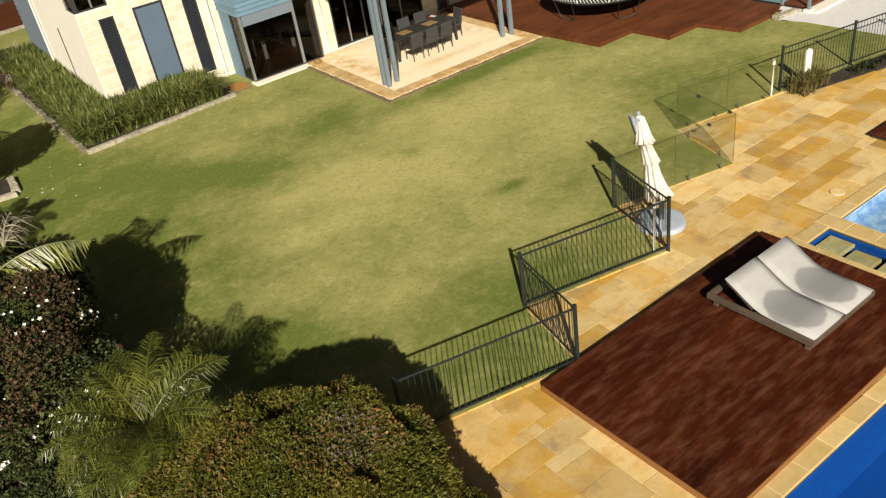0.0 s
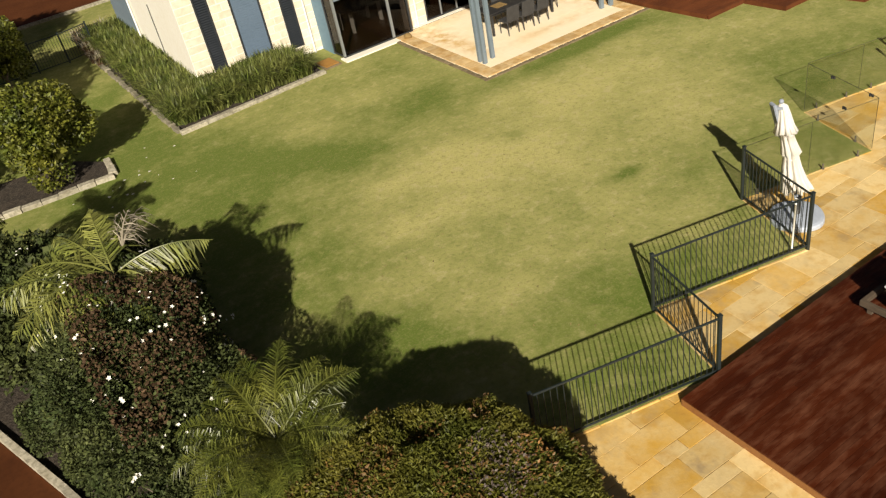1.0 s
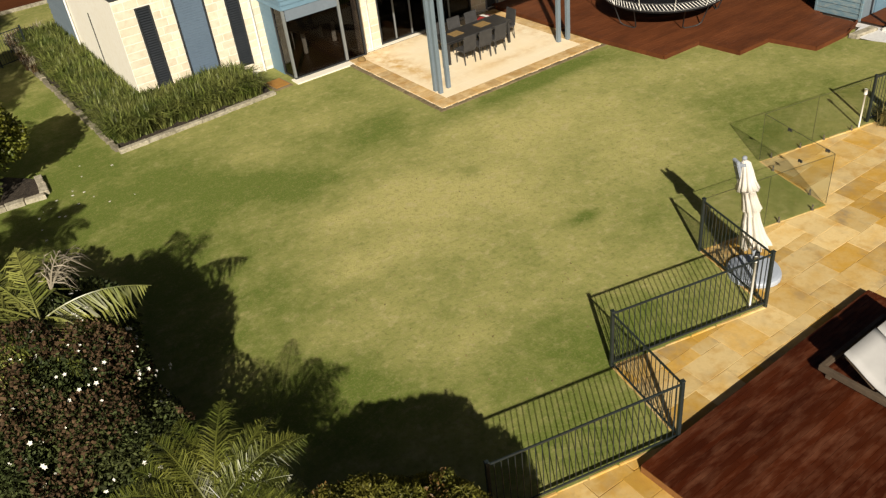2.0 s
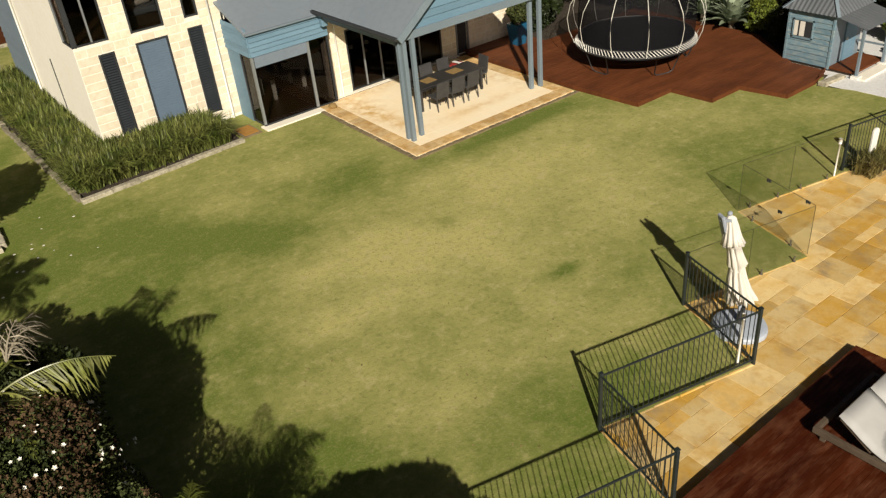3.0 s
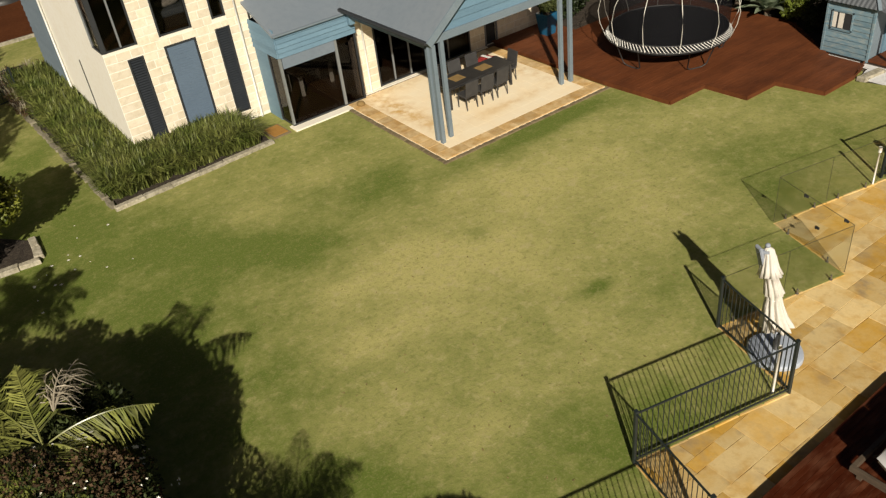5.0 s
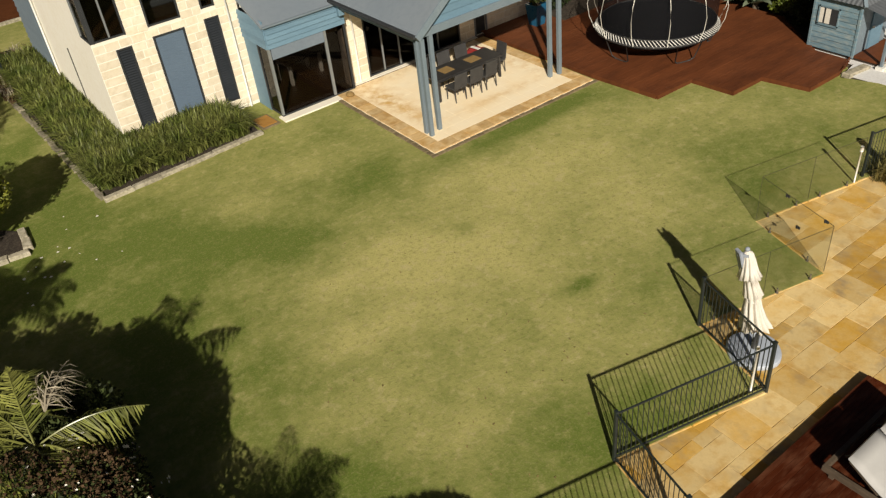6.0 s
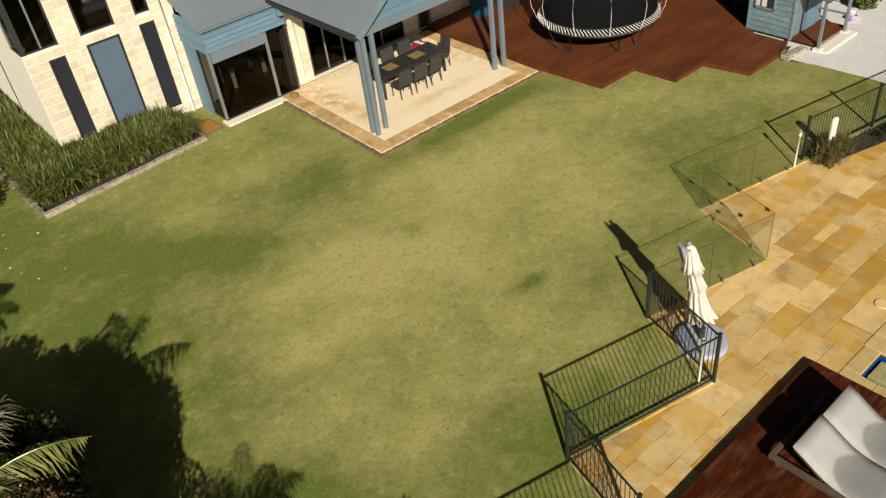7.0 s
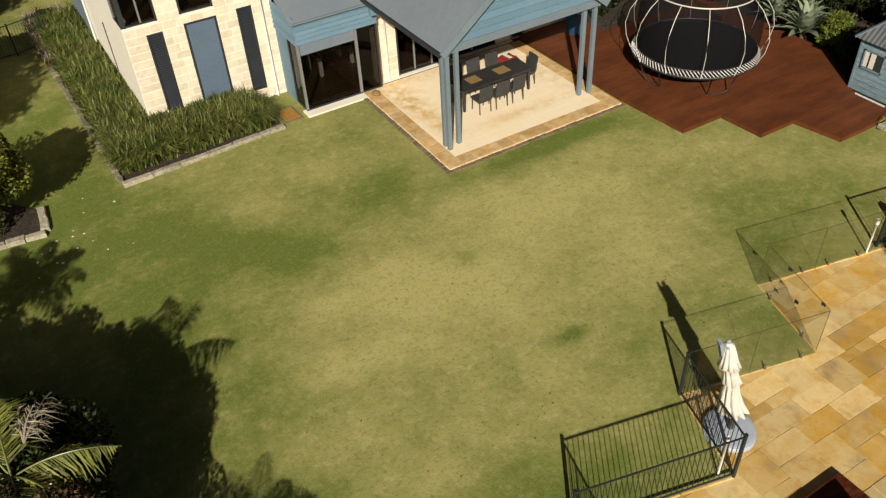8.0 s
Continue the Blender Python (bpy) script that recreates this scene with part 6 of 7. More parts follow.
dome_shrub("clipped_shrub", "broad rounded olive-green shrub with rusty tips beside the paving", (5.3, 8.35, 0), (5.30, 8.38, 1.16), (2.04, 1.95, 1.26), 120000, 0.060, 3,
           (("brown_shoot", L_SHOOT, 7000, None, 0.055), ("rusty_tip", L_RUST, 300, Vector((6.55, 8.15, 1.9)), 0.055), ("bare_twig", L_GREY, 500, Vector((6.15, 8.10, 2.15)), 0.05)))
shrub("flowering_shrub", "tall blue-green shrub with brown seed heads and small white flowers", "shrub", (3.45, 13.4, 0), (3.38, 13.5, 1.62), (1.74, 2.1, 1.80), 78000, 0.062, L_BUSH, 7,
      (("seed_head", L_BROWN, 14000, lambda p: p.z > 1.6 and p.x > 2.7 and noise.noise(p * 1.1) + 0.35 * (p.z - 2.5) > 0.0, 0.055),), flowers=620, lumps=30, shell=0.4)
palm("pygmy_date_palm", "small feathery date palm between the shrubs", (4.35, 10.75, 0), (4.40, 10.80, 1.70), 52, L_PYGMY, 1.40, 0.40, 66, 0.013, 5, 0.07, 0, (-0.5, 0.82), (0.8, 1.5), 1.7)
palm("feather_palm", "tall yellow-green feather palm with dry curled fronds", (3.6, 14.4, 0), (3.62, 14.45, 2.95), 0, L_PALM, 1.5, 0.56, 46, 0.030, 8, 0.09, 7, tips=(
    ((5.13, 14.1, 2.98), 0.20, -2.0), ((3.75, 15.6, 3.6), 0.12, -0.3), ((2.05, 14.0, 2.6), 0.40, -0.4), ((2.15, 15.4, 2.9), 0.40, 0.1), ((2.75, 13.5, 2.75), 0.3, -0.3),
    ((4.25, 13.7, 2.45), 0.3, -1.2), ((3.3, 13.2, 2.4), 0.35, -0.6), ((1.95, 15.0, 2.95), 0.3, -0.8), ((3.1, 15.75, 3.3), 0.2, -0.2), ((2.5, 13.2, 2.5), 0.35, -0.5), ((2.0, 13.6, 3.1), 0.3, 0.2), ((3.75, 13.1, 2.7), 0.25, -0.9), ((1.9, 14.7, 3.3), 0.2, 0.3)))
palm("feather_palm", "grey-green feather palm partly behind its neighbour", (1.1, 18.2, 0), (1.1, 18.2, 3.0), 18, L_PYGMY, 1.6, 0.5, 46, 0.04, 11, 0.08, 0, (-0.2, 1.2), (1.0, 1.7))
shrub("shade_shrub", "dark leafy shrub beneath the palms", "shrub", (3.1, 15.6, 0), (3.15, 15.6, 1.7), (1.75, 1.75, 1.85), 44000, 0.10, L_BUSH, 17, flowers=25, lumps=20)
shrub("undergrowth", "dull green undergrowth between the kerb and the flowering shrub", "shrub", (2.2, 13.7, 0), (2.2, 13.7, 0.5), (0.62, 0.95, 0.62), 15000, 0.06, L_BUSH, 31, lumps=18)
shrub("undergrowth", "dull green undergrowth between the kerb and the flowering shrub", "shrub", (2.85, 11.9, 0), (2.85, 11.9, 0.45), (0.62, 1.1, 0.55), 13000, 0.06, L_BUSH, 32, lumps=16)
shrub("undergrowth", "dull green undergrowth between the kerb and the flowering shrub", "shrub", (1.85, 15.4, 0), (1.85, 15.4, 0.55), (0.62, 0.85, 0.65), 13000, 0.06, L_BUSH, 35, lumps=16)
shrub("undergrowth", "low dark undergrowth beneath the date palm", "shrub", (4.3, 10.6, 0), (4.3, 10.6, 0.4), (1.1, 1.1, 0.5), 9000, 0.07, L_BUSH, 19, lumps=16)
# added to close a lit gap in the shadow over the lawn
shrub("shade_shrub", "dark leafy shrub beneath the palms", "shrub", (1.9, 16.9, 0), (1.9, 16.9, 1.5), (1.8, 1.8, 1.7), 30000, 0.10, L_BUSH, 28, lumps=18)
dome_shrub("low_shrub", "low olive-green shrub at the end of the steel fence", (6.75, 7.45, 0), (6.75, 7.45, 0.48), (0.72, 1.05, 0.64), 22000, 0.052, 29)
shrub("citrus_tree", "round glossy green citrus tree in a stone-edged bed", "tree", (4.05, 25.75, 0), (3.98, 25.7, 1.55), (1.42, 1.45, 1.42), 16000, 0.12, L_TREE, 12, lumps=20, group="citrus trees")
shrub("citrus_tree", "round glossy green citrus tree near the far fence", "tree", (3.85, 34.1, 0), (3.85, 34.1, 1.85), (1.35, 1.4, 1.4), 11000, 0.13, L_TREE, 13, lumps=18, group="citrus trees")
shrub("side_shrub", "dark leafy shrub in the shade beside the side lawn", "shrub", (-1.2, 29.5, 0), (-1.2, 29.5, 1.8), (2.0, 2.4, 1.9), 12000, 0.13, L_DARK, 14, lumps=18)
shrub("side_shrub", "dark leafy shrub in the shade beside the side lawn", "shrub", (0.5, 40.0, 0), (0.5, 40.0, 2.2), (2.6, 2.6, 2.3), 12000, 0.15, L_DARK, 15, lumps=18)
shrub("bed_shrub", "dense lime-green shrub behind the deck", "shrub", (29.15, 19.85, 0), (29.2, 19.85, 0.62), (0.62, 0.75, 0.66), 5200, 0.09, L_LIME, 21)
shrub("bed_shrub", "dark green shrub beside the playhouse", "shrub", (28.95, 18.65, 0), (28.95, 18.65, 0.6), (0.7, 0.7, 0.62), 5000, 0.09, L_DARK, 22)
shrub("bed_shrub", "dark green shrub behind the deck", "shrub", (30.6, 22.4, 0), (30.6, 22.4, 1.3), (1.5, 1.7, 1.4), 7000, 0.13, L_DARK, 23)
shrub("bed_shrub", "dark green shrub behind the trampoline", "shrub", (29.0, 25.6, 0), (29.0, 25.6, 1.5), (1.8, 1.6, 1.6), 8000, 0.13, L_DARK, 24)
shrub("bed_shrub", "dark green shrub at the end of the verandah", "shrub", (25.0, 26.5, 0), (25.0, 26.4, 0.95), (1.0, 1.0, 1.05), 9000, 0.11, L_DARK, 25)
shrub("bed_shrub", "leafy green shrub at the edge of the white sand", "shrub", (31.05, 15.95, 0), (31.05, 15.95, 0.55), (0.7, 0.8, 0.6), 5000, 0.10, L_LIME, 37)
shrub("bed_shrub", "dark green shrub behind the playhouse", "shrub", (31.6, 18.6, 0), (31.6, 18.6, 1.2), (1.3, 1.4, 1.3), 5000, 0.12, L_DARK, 26)
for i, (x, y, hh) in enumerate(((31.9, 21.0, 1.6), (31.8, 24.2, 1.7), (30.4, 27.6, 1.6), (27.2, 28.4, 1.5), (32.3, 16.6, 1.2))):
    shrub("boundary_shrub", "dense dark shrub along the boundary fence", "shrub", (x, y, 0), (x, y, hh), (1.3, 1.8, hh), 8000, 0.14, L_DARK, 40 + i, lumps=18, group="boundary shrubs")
# set left of the view to cast more shade on the lawn
shrub("shade_shrub", "dark leafy shrub beneath the palms", "shrub", (1.2, 19.0, 0), (1.2, 19.0, 1.25), (1.6, 1.5, 1.3), 9000, 0.10, L_BUSH, 18, lumps=18)
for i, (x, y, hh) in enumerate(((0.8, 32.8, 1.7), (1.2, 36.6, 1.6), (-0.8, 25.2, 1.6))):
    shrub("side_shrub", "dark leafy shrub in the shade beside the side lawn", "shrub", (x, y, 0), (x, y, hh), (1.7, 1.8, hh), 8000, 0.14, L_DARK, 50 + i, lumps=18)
# three trees out of view, added to throw shade over the side lawn
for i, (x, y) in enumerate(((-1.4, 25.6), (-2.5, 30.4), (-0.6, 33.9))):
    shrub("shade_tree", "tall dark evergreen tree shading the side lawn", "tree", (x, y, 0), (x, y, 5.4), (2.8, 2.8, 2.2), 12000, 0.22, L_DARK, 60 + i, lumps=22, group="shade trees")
shrub("pot_plant", "leafy green plant growing in the blue planter", "plant", (23.15, 25.7, 0.79), (23.15, 25.7, 1.3), (0.5, 0.5, 0.5), 2600, 0.13, L_BUSH, 27)


shrub("twiggy_shrub", "low dark twiggy shrub at the end of the flax bed", "shrub", (7.7, 38.7, 0), (7.7, 38.7, 0.25), (0.8, 0.7, 0.32), 3500, 0.10, L_DARK, 33, lumps=18)

# far terrace: round tub and dark screen
tub = thing("round_tub", "round dark tub with a pale rim on the far terrace", "tub", (9.75, 51.0, 0.12))
bm = bmesh.new()
tube(bm, [(0, 0, 0), (0, 0, 0.5)], 0.95, 32)
part("body", bm, M_STEEL, tub, world=False, smooth=True)
bm = bmesh.new()
tube(bm, [(0.98 * math.cos(2 * math.pi * k / 32), 0.98 * math.sin(2 * math.pi * k / 32), 0.52) for k in range(33)], 0.06, 8)
part("rim", bm, M_WHITE, tub, "pale rim", world=False, smooth=True)
scr = thing("privacy_screen", "dark timber privacy screen on the far terrace", "screen", (10.9, 50.6, 0.12), 62)
for k in range(9):
    part("slat", one_box(-0.02, 1.62, -0.02, 0.02, 0.06 + k * 0.21, 0.24 + k * 0.21, None, 0.005), M_TIMBER, scr, world=False)
for x in (0.0, 1.6):
    part("post", one_box(x - 0.04, x + 0.04, 0.02, 0.1, 0.0, 2.0, None, 0.006), M_TIMBER, scr, world=False)


def agave(at, n, r, seed):
    ob = thing("agave", "pale grey-green agave rosette with broad curved leaves", "agave", at, 0, "agaves behind the deck")
    rng = random.Random(seed)
    for i in range(n):
        az = i * 2.4
        el = 0.15 + 1.2 * i / n
        ln = r * rng.uniform(0.85, 1.1)
        h = Vector((math.cos(az), math.sin(az), 0))
        s = Vector((-h.y, h.x, 0))
        bm = bmesh.new()
        rows = []
        p = Vector((0, 0, 0.25))
        a = el + 0.35
        for k in range(7):
            w = 0.15 * r * math.sin(math.pi * min(1, 0.25 + 0.75 * k / 6)) + 0.005
            u = (h * math.cos(a) + Vector((0, 0, math.sin(a))))
            nn = s.cross(u)
            rows.append([bm.verts.new(p + s * w), bm.verts.new(p + nn * w * 0.3), bm.verts.new(p - s * w)])
            p = p + u * ln / 6
            a -= 0.16
        for u, v in zip(rows, rows[1:]):
            for j in range(2):
                bm.faces.new((u[j], u[j + 1], v[j + 1], v[j]))
        part("leaf", bm, L_AGAVE, ob, world=False, smooth=True)
    bm = bmesh.new()
    tube(bm, [(0, 0, 0), (0, 0, 0.35)], 0.09, 8)
    part("stem", bm, M_BARK, ob, world=False)
    return ob


agave((28.98, 20.85, 0.02), 46, 1.1, 1)
agave((29.7, 21.4, 0.02), 36, 0.95, 2)
agave((29.3, 22.3, 0.02), 34, 0.85, 3)


def blade_bed(name, label, spots, hgt, mat, seed, wid=0.018):
    """Strappy leaves in clumps, all in one mesh."""
    rng = random.Random(seed)
    bm = bmesh.new()
    for x, y, k in spots:
        for i in range(k):
            az = rng.uniform(0, 2 * math.pi)
            h = Vector((math.cos(az), math.sin(az), 0))
            s = Vector((-h.y, h.x, 0)) * wid * rng.uniform(0.7, 1.3)
            ln = hgt * rng.uniform(0.6, 1.2)
            lean = rng.uniform(0.1, 1.0)
            b = Vector((x + rng.gauss(0, 0.06), y + rng.gauss(0, 0.06), 0.0))
            m_ = b + h * ln * lean * 0.3 + Vector((0, 0, ln * 0.62))
            t_ = b + h * ln * lean * 0.95 + Vector((0, 0, ln * (1.0 - 0.45 * lean)))
            v = [bm.verts.new(b - s), bm.verts.new(b + s), bm.verts.new(m_ + s), bm.verts.new(m_ - s), bm.verts.new(t_)]
            bm.faces.new(v[:4])
            bm.faces.new((v[3], v[2], v[4]))
    return tagged(part(name, bm, mat, None), label, "plants", kind="stuff")


rng = random.Random(77)
spots = []
for i in range(430):
    spots.append((rng.uniform(7.58, 11.85), rng.uniform(26.3, 27.9), 34))
for i in range(720):
    spots.append((rng.uniform(7.4, 8.75), rng.uniform(26.4, 38.0), 34))
blade_bed("strappy_plants", "dense bed of strappy green flax plants round the house wall", spots, 0.82, L_STRAP, 4)
dry = [(rng.uniform(7.0, 8.8), rng.uniform(37.8, 39.3), 20) for i in range(44)] + [(rng.uniform(6.95, 7.45), rng.uniform(34.5, 38.0), 14) for i in range(26)]
blade_bed("dry_tufts", "dry brown tufts at the end of the flax bed", dry[::3], 0.62, L_DEAD, 14, 0.013)
blade_bed("withered_tufts", "withered dark brown tufts at the end of the flax bed", dry[1::3] + dry[2::3], 0.6, L_BROWN, 16, 0.02)
structure(part("house_bed", polygon([(7.42, 25.83), (12.2, 26.13), (12.35, 28.04), (8.78, 28.04), (8.9, 39.5), (6.95, 39.4)], 0.03, 0.08), M_MULCH, None), "dark mulched bed along the house", "garden bed")
sp2 = [(rng.uniform(21.75, 22.7), 12.15 - 0.1 * rng.random() + rng.uniform(-0.15, 0.15), 34) for i in range(24)]
blade_bed("fence_grass", "tuft of yellow-green strappy grass by the fence post", sp2, 0.55, L_TUFT, 6, 0.009)
sp3 = [(rng.uniform(23.0, 29.5), 0, 14) for i in range(26)]
sp3 = [(x, 12.05 - (x - 22.5) * 0.225 + rng.uniform(-0.15, 0.15), k) for x, y, k in sp3]
blade_bed("low_plants", "low dark grey-green plants in the fence bed", sp3, 0.24, L_DARK, 9, 0.014)
# fallen petals on the grass
bm = bmesh.new()
for i in range(22):
    x, y = rng.gauss(5.5, 0.8), rng.gauss(23.9, 1.0)
    a = rng.uniform(0, 6.28)
    r = rng.uniform(0.02, 0.045)
    bm.faces.new([bm.verts.new((x + r * math.cos(a + k * 1.57), y + r * math.sin(a + k * 1.57), 0.012 + 0.006 * (k % 2))) for k in range(4)])
tagged(part("fallen_petals", bm, M_FLOWER, None), "scattered small white petals on the grass", "petals", kind="stuff")

bm = bmesh.new()
for i in range(520):
    x, y = rng.uniform(8.0, 24.0), rng.uniform(11.0, 25.0)
    if not inside(x, y, LAWN) or (x > 15 and y > 21) or (x > 21.4 and y > 16):
        continue
    a = rng.uniform(0, 6.28)
    r = rng.uniform(0.008, 0.024)
    bm.faces.new([bm.verts.new((x + r * (1.6 if k % 2 else 0.7) * math.cos(a + k * 1.57), y + r * (1.6 if k % 2 else 0.7) * math.sin(a + k * 1.57), 0.010 + 0.006 * (k % 2))) for k in range(4)])
tagged(part("dry_leaf_litter", bm, L_LITTER, None), "tiny dry leaf fragments scattered over the lawn", "leaf litter", kind="stuff")

# boundary fences beyond the planting
def boundary(p, q, h, label):
    d, ln = dir2(p, q)
    ob = structure(part("boundary_fence", bar((*p, h / 2), (*q, h / 2), 0.08, h), M_DARKWALL, None), label, "fence")
    n = int(ln / 2.4)
    for i in range(n + 1):
        x, y = p[0] + (q[0] - p[0]) * i / n, p[1] + (q[1] - p[1]) * i / n
        part("fence_post", one_box(x - 0.06, x + 0.06, y - 0.06, y + 0.06, -0.05, h + 0.08), M_DARKWALL, ob)
    return ob


boundary((33.5, 9.0), (33.0, 31.0), 2.0, "dark timber boundary fence behind the planting")
boundary((33.0, 31.0), (24.9, 36.5), 2.0, "dark timber boundary fence behind the planting")

# ---- stone edgings ----
def edging(p, q, wid, hgt, step, mat, label, seed, z=0.0, jag=0.008):
    d, ln = dir2(p, q)
    ang = math.degrees(math.atan2(d.y, d.x))
    ob = thing("stone_edging", label, "edging", (*p, 0), ang, "garden edgings")
    n = max(1, round(ln / step))
    cache = [mesh_of(slab(ln / n - 0.012, wid, hgt + 0.06, 0.016, jag, seed + k), "edging_stone", mat) for k in range(4)]
    for i in range(n):
        s = new("edging_stone", cache[i % 4])
        s.parent = ob
        s.location = (ln * (i + 0.5) / n, 0, z + hgt + random.uniform(-jag, jag))
    return ob


edging((7.27, 25.73), (12.25, 26.03), 0.19, 0.10, 0.85, M_EDGE, "lichened limestone edging along the flax bed", 1, jag=0.018)
edging((7.28, 25.86), (6.94, 36.9), 0.16, 0.08, 0.36, M_EDGE_DARK, "dark mossy stone edging along the flax bed", 2, jag=0.035)
edging((5.0, 24.72), (1.6, 25.05), 0.2, 0.12, 0.5, M_EDGE, "limestone edging round the citrus bed", 3, jag=0.022)
edging((5.02, 24.85), (5.12, 25.9), 0.2, 0.12, 0.5, M_EDGE, "limestone edging round the citrus bed", 4, jag=0.022)
structure(part("citrus_bed", polygon([(5.0, 24.78), (5.08, 25.9), (4.2, 27.0), (1.6, 27.4), (1.6, 25.1)], 0.03, 0.06), M_MULCH, None), "dark mulched bed under the citrus tree", "garden bed")
for a, b in zip(ZIG, ZIG[1:]):
    edging(a, b, 0.06, 0.0, 0.55, M_PAVE, "flush sandstone edging between lawn and paving", 6)
edging((PX0 - 0.18, PY0 - 0.09), (PX1 + 0.1, PY0 - 0.09), 0.15, 0.03, 0.23, M_BRICKEDGE, "mossy brick edging round the patio", 8)
edging((PX0 - 0.09, PY0), (PX0 - 0.09, PY1), 0.15, 0.03, 0.23, M_BRICKEDGE, "mossy brick edging round the patio", 9)

# ---- boards, blocks and flags ----
cache = {}
for i, (yy, x0, x1) in enumerate(boards):
    key = round(x1 - x0, 2)
    if key not in cache:
        cache[key] = mesh_of(slab(key, 0.140, 0.03, 0.002), "board", M_DECK_RED)
    piece("board", cache[key], deck, (x0 + x1) / 2, yy + 0.07, 0.13 + 0.0012 * math.sin(i * 2.4))
nb = 38
board_rng = random.Random(12)
cache = {}
for i in range(nb):
    cuts = [-DX, *((-1.6, 0.7), (-0.9, 1.3), (-0.2, 1.9), (-1.9, 0.2))[board_rng.randrange(4)], DX]
    for seg in range(3):
        xa, xb = cuts[seg] + 0.002, cuts[seg + 1] - 0.002
        key = round(xb - xa, 3)
        if key not in cache:
            cache[key] = mesh_of(slab(key, 2 * DY / nb - 0.004, 0.025, 0.002), "board", M_DECK)
        s = new("board", cache[key])
        s.parent = pd
        s.location = ((xa + xb) / 2, -DY + (i + 0.5) * 2 * DY / nb, 0.14 + 0.001 * ((i * 7 + seg) % 3))

stone_courses(TX0 + 0.0, TX1, 0.10, TOP - 0.1, TY, OPEN, front, 3)
stone_courses(BX1, 16.62, 0.06, 2.6, WY, [], vw, 4)
stone_courses(20.45, 21.10, 0.06, 2.6, WY, [], vw, 5)
stone_courses(21.68, 24.35, 0.06, 2.6, WY, [], vw, 6)

rng = random.Random(31)
PAVE_MATS = [M_PAVE, M_PAVE, M_PAVE, M_PAVE_PALE, M_PAVE_PALE, M_PAVE_PALE, M_PAVE_GREY, M_PAVE_RUST, M_PAVE_RUST]
paving = structure(part("paving", holed_sheet(sorted({2.0, 31.0, *(v for p in POOLS for v in p[:2])}), sorted({-2.0, 14.0, *(v for p in POOLS for v in p[2:])}),
                        lambda x, y: not in_pool(x, y), -0.045), M_GROUT, None), "golden sandstone flags round the pool", "paving")
U = 0.24
nx, ny, ox, oy = 96, 43, 5.9, 4.6
grid = [[False] * ny for i in range(nx)]
SHAPES = [(3, 2), (2, 3), (2, 2), (4, 2), (2, 2), (3, 1), (2, 1), (1, 2), (3, 3)]
PAVE_AREA = [(6.2, 3.0), (6.4, 9.9)] + ZIG + [(21.5, 12.0), (23.7, 11.4), (30.0, 10.0), (30.0, 3.0)]
cache = {}
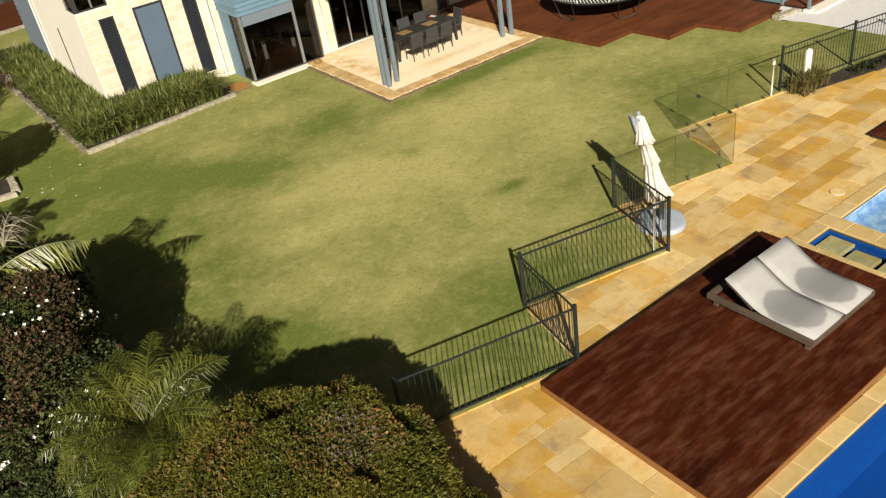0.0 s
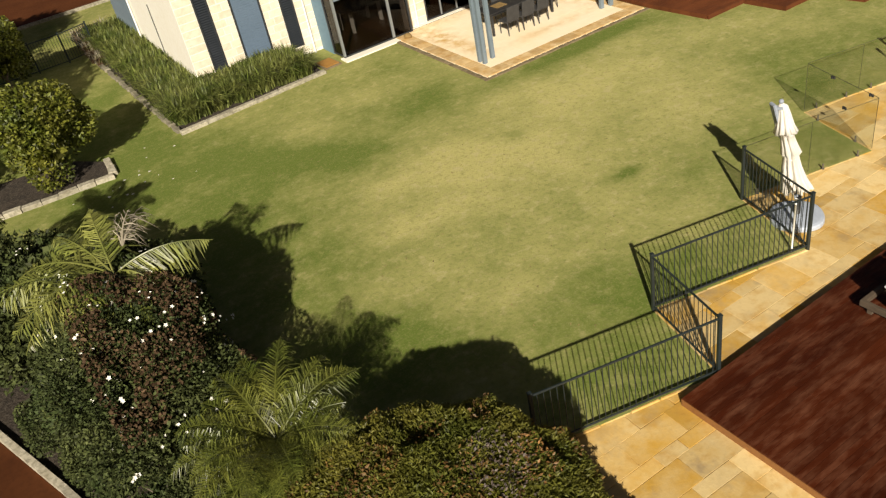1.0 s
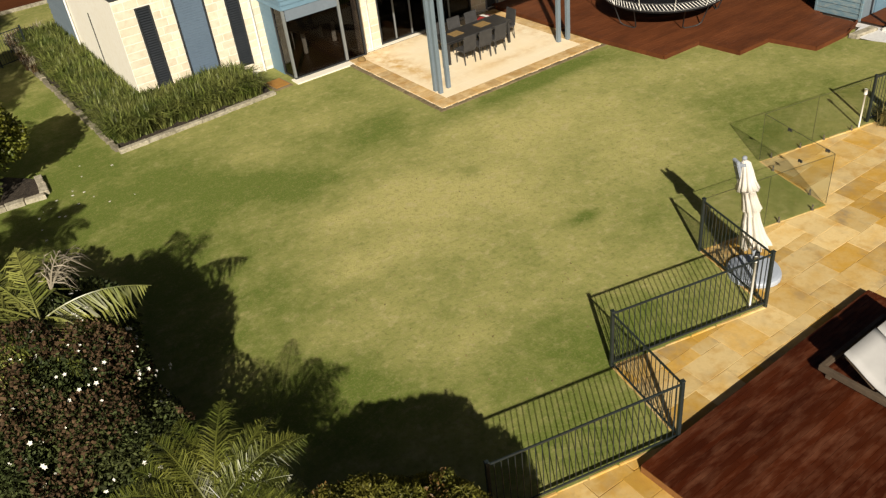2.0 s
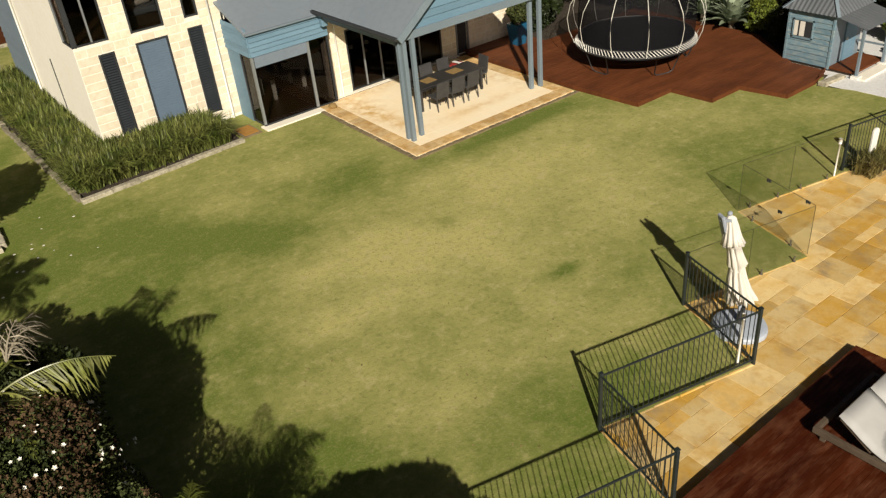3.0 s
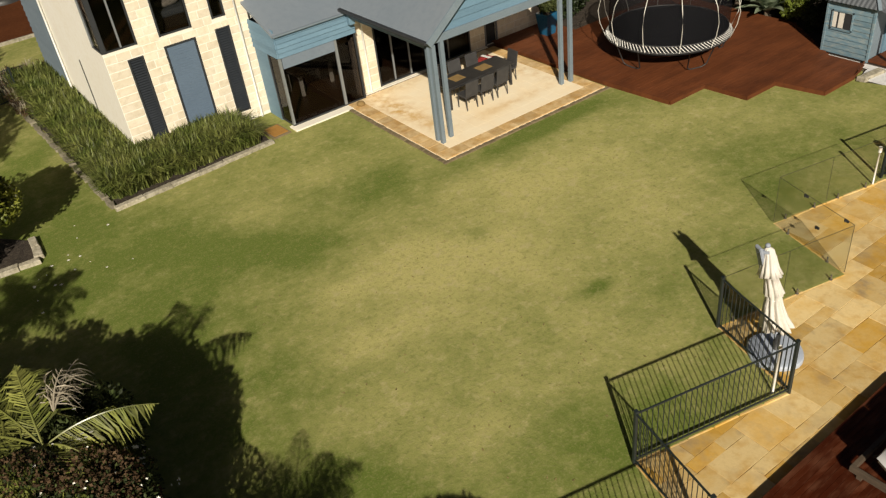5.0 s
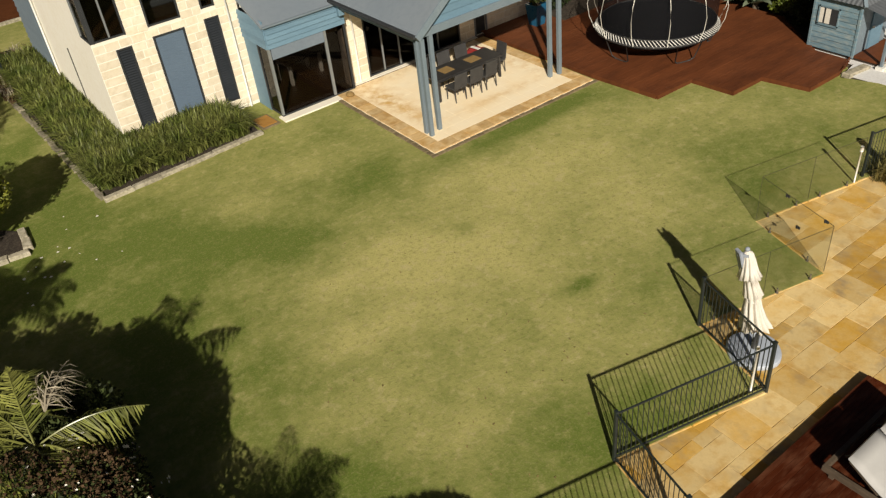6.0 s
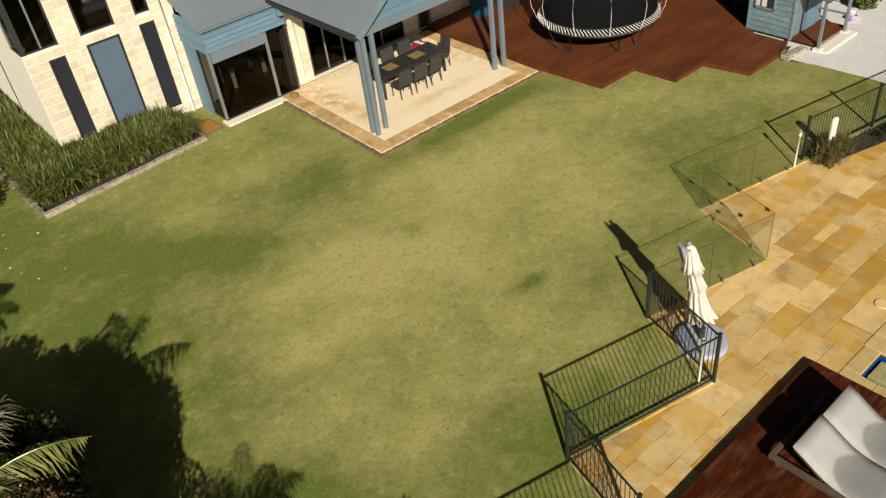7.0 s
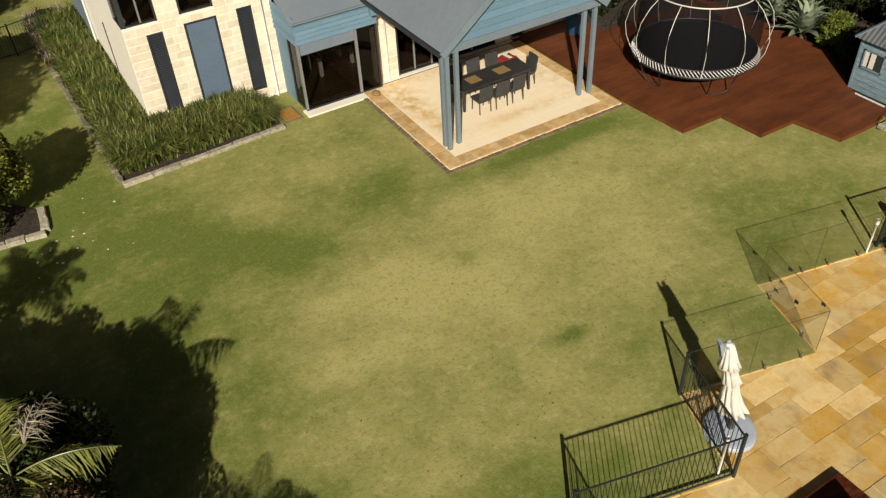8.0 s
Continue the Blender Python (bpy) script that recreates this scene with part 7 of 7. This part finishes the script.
for i in range(nx):
    for j in range(ny):
        if grid[i][j]:
            continue
        order = SHAPES[:]
        rng.shuffle(order)
        order.sort(key=lambda s: -s[0] * s[1] + rng.uniform(0, 5))
        for w, h in order + [(1, 1)]:
            if i + w <= nx and j + h <= ny and not any(grid[a][b] for a in range(i, i + w) for b in range(j, j + h)):
                break
        for a in range(i, i + w):
            for b in range(j, j + h):
                grid[a][b] = True
        x0, x1, y0, y1 = ox + i * U, ox + (i + w) * U, oy + j * U, oy + (j + h) * U
        cx, cy = (x0 + x1) / 2, (y0 + y1) / 2
        near = any(inside(px, py, PAVE_AREA) for px in (x0, cx, x1) for py in (y0, cy, y1))
        under = 10.1 < x0 and x1 < 15.4 and 5.7 < y0 and y1 < 8.6
        if not near or under:
            continue
        mt = rng.choice(PAVE_MATS)
        cut = any(in_pool(px, py, 0.28) for px in (x0, cx, x1) for py in (y0, cy, y1))
        # flags that meet a pool are cut back to its coping
        rects = [(x0, x1, y0, y1)]
        for a, b, c, d in POOLS if cut else ():
            a, b, c, d = a - 0.3, b + 0.3, c - 0.3, d + 0.3
            left = []
            for u0, u1, v0, v1 in rects:
                m0, m1 = max(u0, a), min(u1, b)
                if m0 >= m1 or max(v0, c) >= min(v1, d):
                    left.append((u0, u1, v0, v1))
                    continue
                left += [(u0, a, v0, v1), (b, u1, v0, v1), (m0, m1, v0, c), (m0, m1, d, v1)]
            rects = [r for r in left if r[1] - r[0] > 0.03 and r[3] - r[2] > 0.03]
        for px, py, pw, ph in [((u0 + u1) / 2, (v0 + v1) / 2, round((u1 - u0) / U, 2), round((v1 - v0) / U, 2)) for u0, u1, v0, v1 in rects]:
            key = (pw, ph, mt.name, rng.randrange(4))
            if key not in cache:
                cache[key] = mesh_of(slab(pw * U - 0.006, ph * U - 0.006, 0.03, 0.003, 0.007 if min(pw, ph) > 0.9 else 0.002, key[3]), "flag", mt)
            piece("flag", cache[key], paving, px, py, -0.012 + rng.uniform(-0.003, 0.003), 0 if cut else rng.uniform(-0.6, 0.6))
# coping stones along the pools
for a, b, c, d in POOLS:
    for x, y, w, h in [(a + (b - a) * (k + 0.5) / max(1, round((b - a) / 0.6)), d + 0.15, (b - a) / max(1, round((b - a) / 0.6)), 0.3) for k in range(max(1, round((b - a) / 0.6)))] +                       [(s, d - 0.3 - k * 0.6 + 0.3, 0.3, 0.6) for k in range(13) for s in (a - 0.15, b + 0.15)]:
        if 16.8 < x < 17.0:
            continue
        if 17.0 < x < 17.2:
            x, w = 17.01, 0.42
        if in_pool(x, y, 0.0) or not (6.0 < x < 24 and y > 2.0) or (9.9 < x < 15.6 and 5.45 < y < 8.8):
            continue
        key = ("c", round(w, 2), h)
        if key not in cache:
            cache[key] = mesh_of(slab(w - 0.006, h - 0.004, 0.04, 0.01, 0.006, 3), "coping", M_COPING)
        piece("coping", cache[key], paving, x, y, 0.004)
# patio flags: brown border, beige field
cache = {}
n1, n2 = 14, 12
w1, w2 = (PX1 - PX0) / n1, (PY1 - PY0) / n2
me_b = mesh_of(slab(w1 - 0.006, w2 - 0.006, 0.03, 0.005, 0.002, 2), "flag", M_PATIO_RIM)
me_f = mesh_of(slab(w1 - 0.002, w2 - 0.002, 0.03, 0.001, 0.001, 3), "flag", M_PATIO)
for i in range(n1):
    for j in range(n2):
        rim = i in (0, n1 - 1) or j in (0,)
        piece("flag", me_b if rim else me_f, patio, PX0 + (i + 0.5) * w1, PY0 + (j + 0.5) * w2, 0.05 + (0.002 if rim else 0.0))
